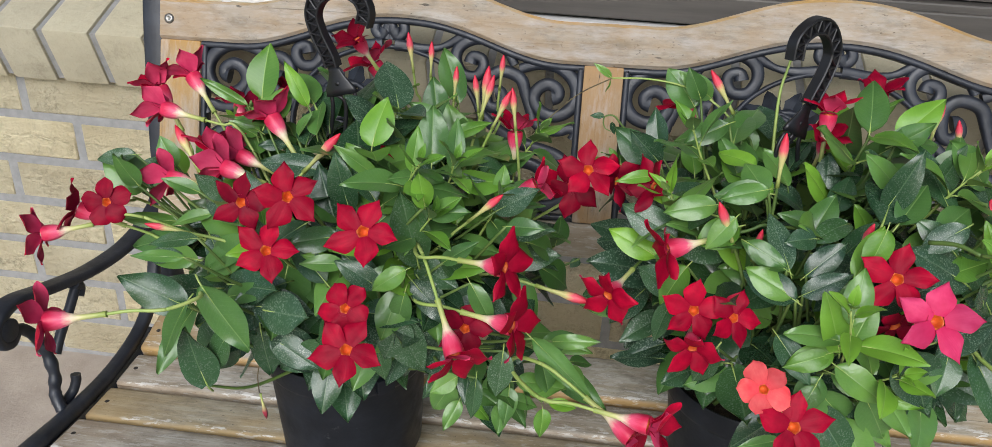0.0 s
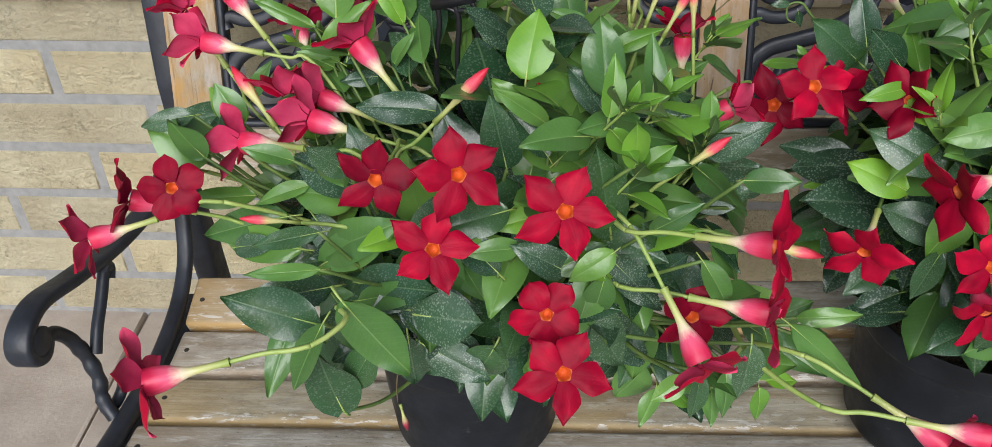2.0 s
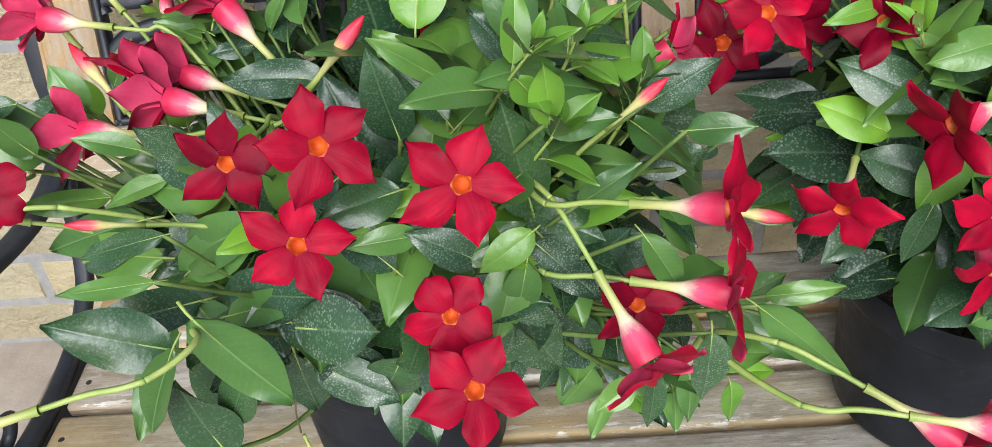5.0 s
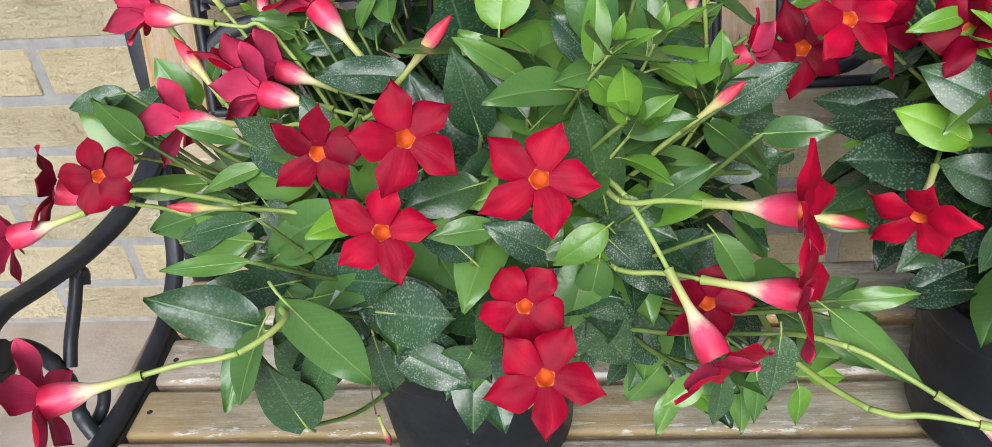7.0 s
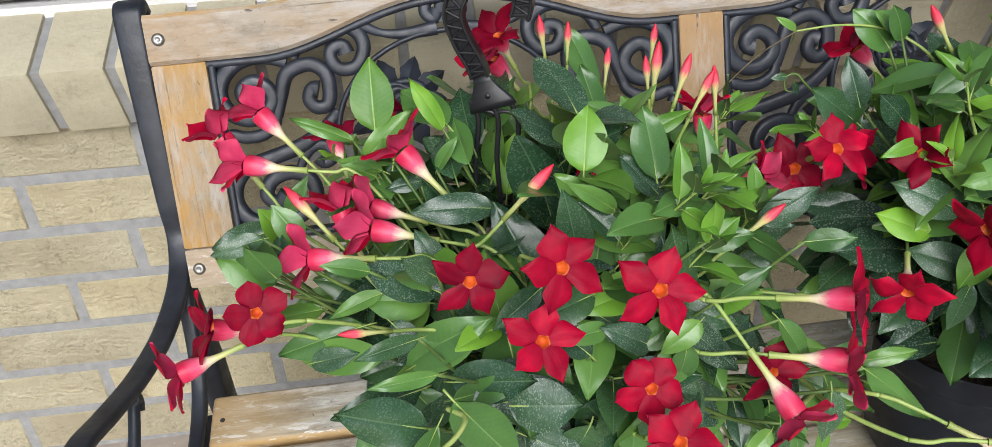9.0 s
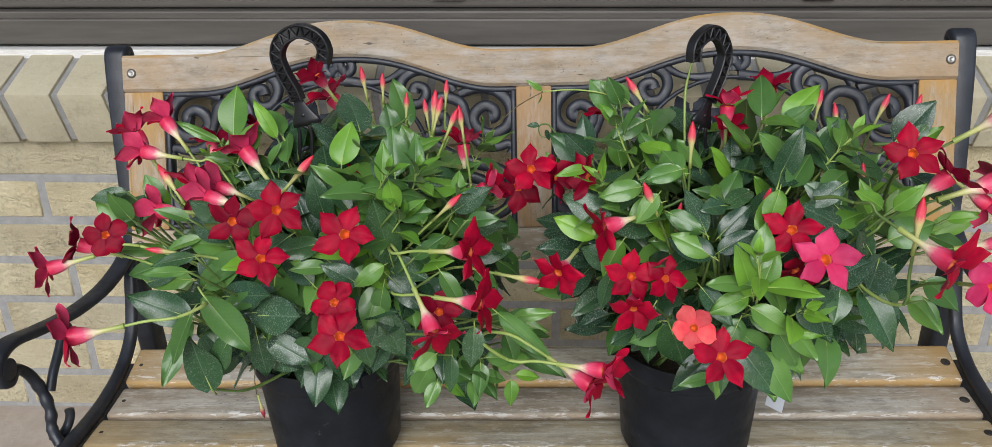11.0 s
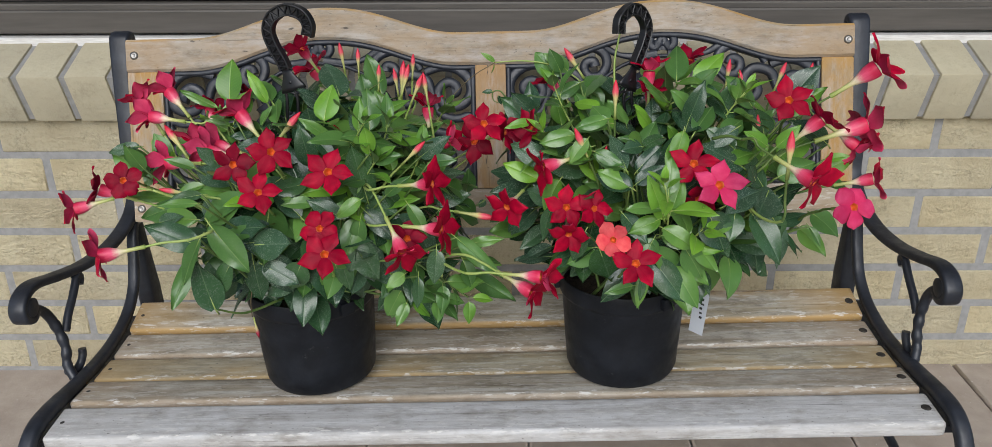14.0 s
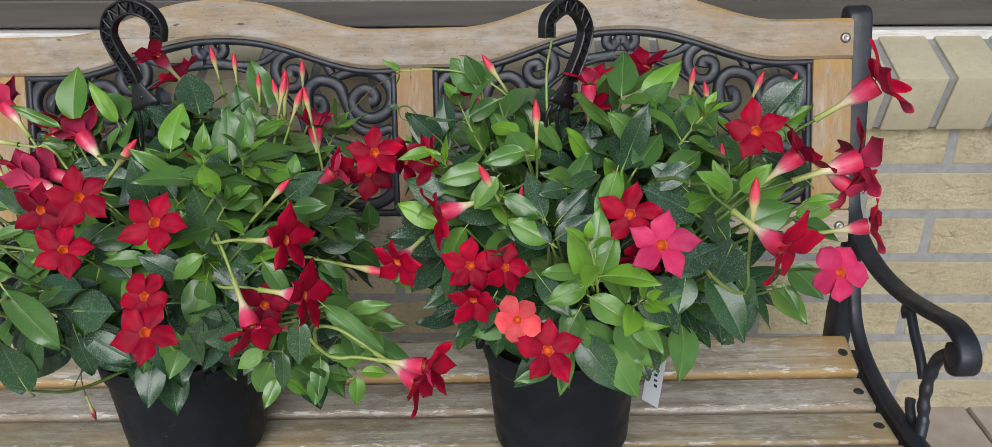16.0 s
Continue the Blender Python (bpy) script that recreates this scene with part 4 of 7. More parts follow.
class Plant:
    """A potted plant: pot, hanger, stems, leaves and flowers under one empty."""

    def __init__(self, name, x, y, z, label, seed):
        self.at = Vector((x, y, z))
        self.root = thing(name, self.at, label, "plant", "potted plants on the bench")
        self.rnd = random.Random(seed)
        self.blooms = []                     # room kept free in front of open flowers
        self.pale = x < 0                    # long stalks bare and pale, or hidden and greener
        self.core = self.at + Vector((0, 0, 0.14))
        self.bare = x - 0.03 if x > 0 else -9   # up to here the rim of the pot shows

    def pot(self, turn):
        prof = [(0.071, 0.0), (0.076, 0.002), (0.0785, 0.008), (0.081, 0.045), (0.0835, 0.09), (0.0855, 0.118), (0.0862, 0.121), (0.0885, 0.1225), (0.0895, 0.126), (0.0905, 0.144),
                (0.0895, 0.148), (0.0868, 0.147), (0.0855, 0.138), (0.0845, 0.12), (0.0835, 0.10)]
        v0, f0 = lathe(prof, 64)
        self.pot_ob = child("pot", mesh_of("pot", v0, f0, POT_BLACK), self.root, Matrix.Translation(self.at) @ pose(0, 0, 0, 0, 0, turn), "dusty black plastic nursery pot")
        self.pot_ob.data.set_sharp_from_angle(angle=radians(45))
        v0, f0 = lathe([(0.0855, 0.118), (0.06, 0.124), (0.03, 0.127), (0.001, 0.128)], 40)
        child("soil", mesh_of("soil", v0, f0[:-1], SOIL), self.root, Matrix.Translation(self.at))
        for k in range(3):
            a = turn + 120 * k + 62
            ear = box_bm(0.02, 0.009, 0.018, 0.003, 2, centre=(0, 0.0925, 0.135))
            child("hanger_lug", mesh_from("hanger_lug", ear, POT_BLACK, True), self.pot_ob, pose(0, 0, 0, 0, 0, a))

    def stem(self, points, r0, r1, mat=STEM, name="stem"):
        path = smooth_path(points, 6)
        v0, f0 = [], []
        n = len(path)
        sweep(v0, f0, path, ring(1.0, 6), None, [r0 + (r1 - r0) * i / (n - 1) for i in range(n)])
        return child(name, mesh_of(name, v0, f0, mat), self.root)

    def covers(self, base, tip, near=0.026):
        """True where a leaf would lie over an open flower's face."""
        return any((base.lerp(tip, t) - p).length < near for p in self.blooms for t in (0.35, 0.7, 1.0))

    def over_rim(self, tip):
        return tip[0] < self.bare and tip[1] < -0.19 and tip[2] < 0.478

    def leaf(self, base, tip, up, key, width=1.0, shape=None, over=False):
        base, tip, up = Vector(base), Vector(tip), Vector(up)
        if not over and (self.covers(base, tip) or self.over_rim(tip)):
            return None
        y = tip - base
        ln = y.length
        y.normalize()
        x = y.cross(up)
        x = (x if x.length > 1e-3 else y.orthogonal()).normalized()
        z = x.cross(y)
        s = ln / 0.072
        m = Matrix((x * s * width, y * s, z * s)).transposed().to_4x4()
        m.translation = base
        k = self.rnd.randrange(5) if shape is None else shape
        return child("leaf", LEAVES[key][k], self.root, m)

    def placed(self, base, tip, up, key, width=1.0, over=False):
        """A leaf of the outer crown with its twig; none where the hanger's palm stands free."""
        if any(abs(p[0] - self.hook.x) < 0.032 and p[1] < self.hook.y + 0.02 and p[2] > self.hook.z - self.clear for p in (base, tip)):
            return
        if not self.leaf(base, tip, up, key, width, None, over):
            return
        b0 = Vector(base)
        goal = self.core + Vector((self.rnd.uniform(-0.06, 0.06), self.rnd.uniform(-0.05, 0.05), self.rnd.uniform(0, 0.06)))
        self.stem([b0, b0.lerp(goal, 0.3) + Vector((0, 0, -0.012)), b0.lerp(goal, 0.75)], 0.0012, 0.002, SHOOT)

    def flower(self, place, facing, colour="red", size=1.0, roll=None, open_=0, bend=0, stem_to=None, cup=None, blunt=0, free=False):
        cup = (9 if open_ == 0 else 32) if cup is None else cup
        place, size = Vector(place), size * 0.86
        roll = self.rnd.uniform(0, 72) if roll is None else roll
        me, end = TUBES[bend]
        m = frame_to(place, facing, roll=roll, size=size)
        if open_ == 0 or cup < 30:
            way = Vector(facing).normalized()
            self.blooms += [place + way * 0.016 + Vector((0, -0.01, 0.004)), place + way * 0.035 + Vector((0, -0.02, 0.01))]
        if free:                             # nothing grows over this one on the open side
            for q in (place, m @ Vector((0, 0, -0.03))):
                out = (Vector((-0.2, -0.69, 0.93)) - q).normalized()
                self.blooms += [q + out * k for k in (0.012, 0.036, 0.06)]
        ob = child("flower", me, self.root, m, {"red": "deep red trumpet flower", "dark": "dark crimson trumpet flower", "pink": "rose pink trumpet flower", "coral": "faded coral trumpet flower"}[colour])
        for k in range(5):
            wob = self.rnd.uniform(-9, 9)
            kind = min(5, (0, 1, 2)[open_] + self.rnd.choice((0, 0, 1, 1, 2)))
            child("petal", PETALS[colour, float(blunt)][kind], ob, pose(0, 0, 0, 0, 0, 72 * k + self.rnd.uniform(-6, 6)) @ pose(0, 0, 0, wob + cup, 0, 0) @ Matrix.Diagonal((self.rnd.uniform(0.92, 1.08), self.rnd.uniform(0.9, 1.06), 1, 1)))
        child("throat", THROAT_ME, ob, Matrix(), "orange throat")
        root = m @ end
        self.stalk(root, root - m @ Vector((0, 0, 0)), stem_to)

    def stalk(self, root, away, stem_to=None):
        away = Vector(away).normalized()
        goal = Vector(stem_to) if stem_to else self.core + Vector((self.rnd.uniform(-0.04, 0.04), self.rnd.uniform(-0.04, 0.04), self.rnd.uniform(0.0, 0.07)))
        far = (root + away * 0.05).lerp(goal, 0.45) + away * 0.012
        path = smooth_path([root, root + away * 0.02, root + away * 0.046 + Vector((0, 0, -0.003)), far, goal], 5)
        long = stem_to or (self.pale and (goal - root).length > 0.19)
        self.stem(path[:11:2], 0.0014, 0.0016, STEM if self.pale else SHOOT)
        if self.pale or (goal - root).length < 0.14:
            self.stem(path[10::2], 0.0016, 0.002, STEM if long else SHOOT)
        else:                                # the stalk dips under the outer leaves
            self.stem([path[10], path[10] + away * 0.02 + Vector((0, 0, -0.006)), path[10] + away * 0.042 + Vector((0, 0, -0.02))], 0.0016, 0.002, SHOOT)

    def bud(self, place, facing, size=1.0, dry=False, stem_to=None):
        size *= 0.8
        m = frame_to(Vector(place), facing, roll=self.rnd.uniform(0, 360), size=size)
        child("bud", DRY_ME if dry else BUD_ME, self.root, m, "withered bud" if dry else "furled pink bud")
        root = m @ Vector((0, 0, -0.03))
        if stem_to != "none":
            self.stalk(root, root - Vector(place), stem_to)

    def shoot(self, tip, count, key, length, start=None, bend=0.03):
        """A leafy shoot from the middle of the plant to tip, with opposite pairs of leaves."""
        r = self.rnd
        tip = Vector(tip)
        a = Vector(start) if start else self.core + Vector((r.uniform(-0.05, 0.05), r.uniform(-0.05, 0.05), r.uniform(-0.03, 0.02)))
        mid = a.lerp(tip, 0.5) + Vector((0, 0, bend))
        path = smooth_path([a, mid, tip], 8)
        self.stem([a, mid, tip], 0.0021, 0.0012, SHOOT)
        n = len(path) - 1
        for k in range(count):
            t = 1.0 - 0.62 * k / max(1, count)
            i = max(1, min(n, round(n * t)))
            p, d = path[i], (path[i] - path[i - 1]).normalized()
            out = Vector((p.x - self.core.x, p.y - self.core.y, (p.z - self.core.z) * 0.8)).normalized()
            up = (out * 0.55 + Vector((0, -0.25, 0.75))).normalized()
            side = d.cross(up)
            side = side.normalized() if side.length > 1e-3 else Vector((1, 0, 0))
            side = (Matrix.Rotation(r.uniform(-0.5, 0.5) + (1.3 if k % 2 else 0), 3, d) @ side)
            for s in (-1, 1):
                if r.random() < 0.06:
                    continue
                lean = 0.75 if k else 1.15
                dirn = (side * s + d * lean * r.uniform(0.7, 1.3) + Vector((0, 0, -0.16 * r.random()))).normalized()
                ln = length * r.uniform(0.75, 1.15) * (0.72 if k == 0 else 1.0)
                kk = key
                if k == 0 and key in ("mid",):
                    kk = r.choice(("mid", "new", "mid"))
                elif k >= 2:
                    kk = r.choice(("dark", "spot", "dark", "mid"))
                n_up = (up + Vector((r.uniform(-0.4, 0.4), r.uniform(-0.4, 0.4), 0.2))).normalized()
                b0 = p + dirn * 0.006
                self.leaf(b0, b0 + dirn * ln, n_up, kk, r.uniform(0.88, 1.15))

    def canopy(self, centre, radii, count, low, seed):
        """Fills the crown with shoots spread evenly over an ellipsoid."""
        r = random.Random(seed)
        for i in range(count):
            z = 1 - (1 - low) * (i + 0.5) / count
            a = 2.39996 * i + r.uniform(-0.25, 0.25)
            q = math.sqrt(max(0, 1 - z * z))
            p = Vector(centre) + Vector((radii[0] * q * math.cos(a), radii[1] * q * math.sin(a), radii[2] * z)) * r.uniform(0.8, 1.0)
            if abs(p.x - self.hook.x) < 0.05 and p.y < self.hook.y + 0.03 and p.z > self.hook.z - 0.05:
                continue
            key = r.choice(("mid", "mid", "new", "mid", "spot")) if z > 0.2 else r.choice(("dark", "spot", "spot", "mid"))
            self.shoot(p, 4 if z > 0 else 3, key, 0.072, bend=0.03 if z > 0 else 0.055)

    def sprig(self, base, dirn, seed):
        """New growth: a pale stem with a few pairs of small narrow leaves, one mesh."""
        r = random.Random(seed)
        d = Vector(dirn).normalized()
        ln = r.uniform(0.035, 0.06)
        base = Vector(base)
        bend = Vector((r.uniform(-0.3, 0.3), r.uniform(-0.3, 0.3), 0.25)) * ln
        path = smooth_path([base - d * 0.03, base, base + d * ln * 0.55, base + d * ln + bend * 0.4], 4)
        verts, faces, slots, uvs = [], [], [], []
        sweep(verts, faces, path, ring(1.0, 5), None, [0.0016 - 0.0009 * i / len(path) for i in range(len(path))])
        slots += [0] * len(faces)
        uvs += [(verts[k][0], verts[k][1]) for f in faces for k in f]
        turn = r.uniform(0, 3.1)
        for k in range(4):
            t = (0.35, 0.62, 0.85, 1.0)[k]
            p = path[min(len(path) - 1, int(len(path) * (0.3 + 0.7 * t)))]
            side = d.orthogonal().normalized()
            side = Matrix.Rotation(turn + 1.57 * k, 3, d) @ side
            for sg in (-1, 1):
                y = (side * sg * (1.0 - 0.2 * k) + d * (0.5 + 0.35 * k) + Vector((0, 0, 0.1 - 0.25 * (k < 2)))).normalized()
                up = (d + Vector((0, 0, 0.4)) - y * 0.2)
                x = y.cross(up).normalized()
                s = (0.046, 0.04, 0.03, 0.018)[k] * r.uniform(0.75, 1.2) / 0.072
                w = s * r.uniform(0.75, 1.05)
                m = Matrix((x * w, y * s, x.cross(y) * s)).transposed().to_4x4()
                m.translation = p + y * 0.006
                form = LEAVES["new"][r.choice((0, 2, 1, 4))]
                n = len(verts)
                co = [v0.co for v0 in form.vertices]
                verts += [m @ c for c in co]
                top = 1 if k >= 2 or r.random() < 0.3 else 2
                for pl in form.polygons:
                    faces.append(tuple(n + q for q in pl.vertices))
                    slots.append((top, 3, 0)[pl.material_index])
                    uvs += [(co[q].x, co[q].y) for q in pl.vertices]
        me = mesh_of("sprig", verts, faces, STEM)
        for mat in (LEAF["new"], LEAF["mid"], UNDERSIDE):
            me.materials.append(mat)
        me.polygons.foreach_set("material_index", slots)
        layer = me.uv_layers.new(name="leaf")
        layer.data.foreach_set("uv", [c for p in uvs for c in p])
        child("sprig", me, self.root, None, "pale green sprig of new leaves")

    def sprigs(self, centre, radii, count, seed):
        r = random.Random(seed)
        for i in range(count):
            z = r.uniform(0.2, 1.0)
            a = r.uniform(2.6, 6.8)
            q = math.sqrt(1 - z * z)
            d = Vector((q * math.cos(a), q * math.sin(a), z))
            p = Vector(centre) + Vector((d.x * radii[0], d.y * radii[1], d.z * radii[2])) * r.uniform(0.86, 0.98)
            if abs(p.x - self.hook.x) < 0.055 and p.y < self.hook.y + 0.04 and p.z > self.hook.z - 0.09:
                continue
            if any((p - q).length < 0.062 or (p + d * 0.05 - q).length < 0.05 for q in self.blooms):
                continue
            self.sprig(p, (d.x * 0.8 + r.uniform(-0.3, 0.3), d.y * 0.7 + r.uniform(-0.3, 0.3), d.z * 0.5 + 0.75), seed * 100 + i)

    def inner(self, centre, radii, count, seed):
        """The crowded leaves inside and behind the crown, and the dark ones that droop over the rim: one uncounted mass."""
        r = random.Random(seed)
        keys = list(CROWD)
        forms = [LEAVES["dark"][k] for k in range(5)]
        src = [([v0.co.copy() for v0 in f.vertices], [tuple(p.vertices) for p in f.polygons], [p.material_index for p in f.polygons]) for f in forms]
        verts, faces, slots, uvs = [], [], [], []
        for i in range(count):
            if i % 9 == 0:                   # over the rim
                a = r.uniform(0, 6.283)
                d = Vector((math.cos(a), math.sin(a), 0))
                base = self.at + d * r.uniform(0.055, 0.085) + Vector((0, 0, r.uniform(0.155, 0.21)))
                y = (d * r.uniform(0.5, 1.0) + Vector((r.uniform(-0.4, 0.4), r.uniform(-0.4, 0.4), -r.uniform(0.0, 0.6)))).normalized()
                up = (d * 0.9 + Vector((r.uniform(-0.3, 0.3), r.uniform(-0.3, 0.3), 0.7))).normalized()
                slot = r.choice((0, 0, 1, 1))
            else:
                z = r.uniform(-0.55, 1.0)
                a = r.uniform(0, 6.283)
                q = math.sqrt(1 - z * z)
                d = Vector((q * math.cos(a), q * math.sin(a), z))
                t = r.uniform(0.45, 0.9)
                base = Vector(centre) + Vector((d.x * radii[0], d.y * radii[1], d.z * radii[2])) * t
                if base.z < self.at.z + 0.15:
                    base.z = self.at.z + 0.15 + r.uniform(0, 0.03)
                y = (d + Vector((r.uniform(-0.9, 0.9), r.uniform(-0.9, 0.9), r.uniform(-0.7, 0.35)))).normalized()
                up = (d * 0.5 + Vector((r.uniform(-0.5, 0.5), r.uniform(-0.7, 0.3), 0.8))).normalized()
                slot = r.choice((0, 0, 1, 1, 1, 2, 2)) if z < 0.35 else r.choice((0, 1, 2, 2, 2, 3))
            s = r.uniform(0.036, 0.062) / 0.072
            end = base + y * s * 0.072
            if abs(end.x - self.hook.x) < 0.045 and end.y < self.hook.y + 0.02 and end.z > self.hook.z - self.clear - 0.005:
                continue
            if self.covers(base, end, 0.026) or self.over_rim(end):
                continue
            x = y.cross(up).normalized()
            m = Matrix((x * s, y * s, x.cross(y) * s)).transposed().to_4x4()
            m.translation = base
            vs0, fs0, ms0 = src[r.randrange(5)]
            n = len(verts)
            verts += [m @ p for p in vs0]
            faces += [tuple(n + k for k in f) for f in fs0]
            slots += [(slot, 4, 5)[k] for k in ms0]
            uvs += [(vs0[k].x, vs0[k].y) for f in fs0 for k in f]
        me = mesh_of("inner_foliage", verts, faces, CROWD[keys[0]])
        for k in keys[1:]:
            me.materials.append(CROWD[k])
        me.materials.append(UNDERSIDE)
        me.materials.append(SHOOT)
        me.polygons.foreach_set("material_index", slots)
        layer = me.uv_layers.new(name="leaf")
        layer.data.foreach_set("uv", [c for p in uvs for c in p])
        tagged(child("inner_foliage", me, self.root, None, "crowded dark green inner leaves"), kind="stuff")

    def hanger(self, crook, palm, feet, ax=(0, 1, 0), clear=0.058):
        """Ribbed plastic hook: crook, flat palm, and prongs down to the rim."""
        path = smooth_path(crook, 8)
        v0, f0 = [], []
        n = len(path)
        ax = Vector(ax).normalized()
        self.hook, self.clear = Vector(palm), clear
        for off in (-0.0066, 0.0066):        # the two flanges
            rim = []
            for i, p in enumerate(path):
                t = (path[min(i + 1, n - 1)] - path[max(i - 1, 0)]).normalized()
                rim.append(p + t.cross(ax).normalized() * off)
            sweep(v0, f0, rim, rounded(0.011, 0.0026, 0.001, 2), ax)
        sweep(v0, f0, path, rounded(0.003, 0.0132, 0.001, 2), ax)
        for i in range(1, n - 2, 2):         # slanting ribs
            t = (path[i + 1] - path[i]).normalized()
            nn = t.cross(ax).normalized()
            s = 1 if (i // 2) % 2 else -1
            sweep(v0, f0, [path[i] - nn * 0.006 * s, path[i + 2] + nn * 0.006 * s], rounded(0.0095, 0.0018, 0.0007, 2), ax)
        hook = child("hanger", mesh_of("hanger", v0, f0, HANGER_BLACK), self.root, None, "black ribbed plastic pot hanger")
        hook.data.set_sharp_from_angle(angle=radians(40))
        wide = Vector((-ax.y, ax.x, 0)).normalized()
        if wide.x < 0:
            wide = -wide
        v0, f0 = [], []
        a, b0 = Vector(crook[-1]), Vector(palm)
        sweep(v0, f0, [a.lerp(b0, k / 5) for k in range(6)], rounded(0.013, 0.0019, 0.0007, 2), wide, [1.05, 1.25, 1.7, 2.3, 2.9, 3.1])
        plate = child("palm", mesh_of("palm", v0, f0, HANGER_BLACK), hook)
        vs, fs = lathe([(0.0001, 0.0008), (0.0022, 0.0007), (0.0026, -0.001)], 10)
        dirn = (b0 - a).normalized()
        child("rivet", mesh_of("rivet", vs, fs, HANGER_BLACK), plate, frame_to(a.lerp(b0, 0.6) - ax * 0.0022, -ax))
        for k, foot in enumerate(feet):
            off = wide * ((k - (len(feet) - 1) / 2) * 0.0165)
            v0, f0 = [], []
            sweep(v0, f0, smooth_path([b0 + off - dirn * 0.006, b0 + off + dirn * 0.012, b0 + off * 1.1 + Vector((0, 0, -0.045)), b0 + off * 1.5 + Vector((0, 0, -0.09)), b0.lerp(Vector(foot), 0.7) + off * 0.6, Vector(foot)], 5), rounded(0.0042, 0.0034, 0.001, 2), wide)
            child("prong", mesh_of("prong", v0, f0, HANGER_BLACK), hook)
            if k:                            # the arch between two prongs
                v0, f0 = [], []
                c0 = b0 + wide * ((k - len(feet) / 2) * 0.0165) + dirn * 0.001
                sweep(v0, f0, [c0 + wide * 0.0080 * math.cos(q * 0.628 ) - dirn * 0.0045 * math.sin(q * 0.628) + dirn * 0.006 for q in range(6)], rounded(0.003, 0.0034, 0.001, 2), ax)
                child("arch", mesh_of("arch", v0, f0, HANGER_BLACK), hook)


A = Plant("potted_plant", -0.247, -0.155, 0.287, "red trumpet-flowered vine in a black hanging pot on the bench", 11)
A.pot(20)
A.hanger([(-0.223, -0.105, 0.760), (-0.220, -0.105, 0.774), (-0.227, -0.105, 0.788), (-0.246, -0.105, 0.795), (-0.265, -0.105, 0.786), (-0.273, -0.105, 0.769), (-0.269, -0.105, 0.749), (-0.260, -0.105, 0.728), (-0.257, -0.105, 0.717)],
         (-0.249, -0.107, 0.689), [(-0.325, -0.13, 0.434), (-0.25, -0.072, 0.434), (-0.168, -0.13, 0.434)], (0.35, 1, 0))
B = Plant("potted_plant", 0.19, -0.152, 0.287, "bushy trumpet-flowered vine with red and pink blooms in a black pot", 23)
B.pot(75)
B.hanger([(0.178, -0.129, 0.756), (0.180, -0.126, 0.774), (0.195, -0.111, 0.783), (0.210, -0.095, 0.775), (0.219, -0.087, 0.755), (0.215, -0.092, 0.735), (0.207, -0.100, 0.717), (0.202, -0.106, 0.707)],
         (0.192, -0.115, 0.681), [(0.115, -0.13, 0.434), (0.19, -0.072, 0.434), (0.265, -0.13, 0.434)], (-0.75, 0.75, 0), 0.0)

# a withered bud that hangs from the pot on a thread, tendrils, and the plant tag
A.bud((-0.288, -0.288, 0.432), (0.1, 0.0, -1.0), 0.62, True, "none")
A.stem([(-0.292, -0.285, 0.446), (-0.290, -0.286, 0.470), (-0.284, -0.278, 0.498)], 0.0006, 0.0006, TWIG, "thread")
B.stem([(0.019, -0.060, 0.708), (0.055, -0.059, 0.709), (0.090, -0.060, 0.704), (0.118, -0.062, 0.692), (0.145, -0.075, 0.668), (0.18, -0.10, 0.60)], 0.0009, 0.0015, STEM, "tendril")
B.stem([(-0.060, -0.062, 0.643), (-0.051, -0.060, 0.653), (-0.015, -0.060, 0.688), (0.019, -0.060, 0.708)], 0.0005, 0.0007, TWIG, "dry_tendril")
B.stem([(0.022, -0.060, 0.651), (0.015, -0.060, 0.655), (0.014, -0.060, 0.666), (0.024, -0.060, 0.668), (0.034, -0.060, 0.657), (0.06, -0.06, 0.63), (0.12, -0.09, 0.57)], 0.0006, 0.0014, SHOOT, "tendril")
B.stem([(0.187, -0.08, 0.752), (0.183, -0.082, 0.735), (0.178, -0.09, 0.70), (0.18, -0.12, 0.60)], 0.001, 0.0018, STEM, "tendril")
B.stem([(0.36, -0.20, 0.475), (0.33, -0.19, 0.492), (0.28, -0.17, 0.51)], 0.0008, 0.0012, TWIG, "bare_twig")
B.leaf((0.018, -0.06, 0.709), (0.001, -0.062, 0.723), (0, -0.8, 0.5), "mid", 0.7)
B.leaf((0.017, -0.06, 0.707), (0.016, -0.062, 0.693), (0.8, -0.5, 0.1), "mid", 0.5)
B.leaf((0.014, -0.062, 0.668), (0.000, -0.064, 0.669), (0, -0.8, 0.5), "dark", 0.9)
B.leaf((0.022, -0.062, 0.662), (0.026, -0.064, 0.649), (0, -0.8, 0.5), "dark", 0.8)
B.leaf((0.118, -0.062, 0.694), (0.088, -0.07, 0.722), (0.2, -0.8, 0.5), "mid", 1.1)
tag = box_bm(0.022, 0.0008, 0.1, 0.0, 1)
tag_ob = child("plant_tag", mesh_from("plant_tag", tag, PAPER), B.root, pose(0.296, -0.172, 0.392, -6, 3, -44), "white plastic plant tag with dark print marks")
for k in range(6):
    child("print_bar", mesh_from("print_bar", box_bm(0.0042, 0.0004, 0.0026 + 0.0008 * (k % 2), 0), INK), tag_ob, pose(0.002 + 0.0008 * (k % 3), -0.0007, 0.010 - 0.0068 * k))

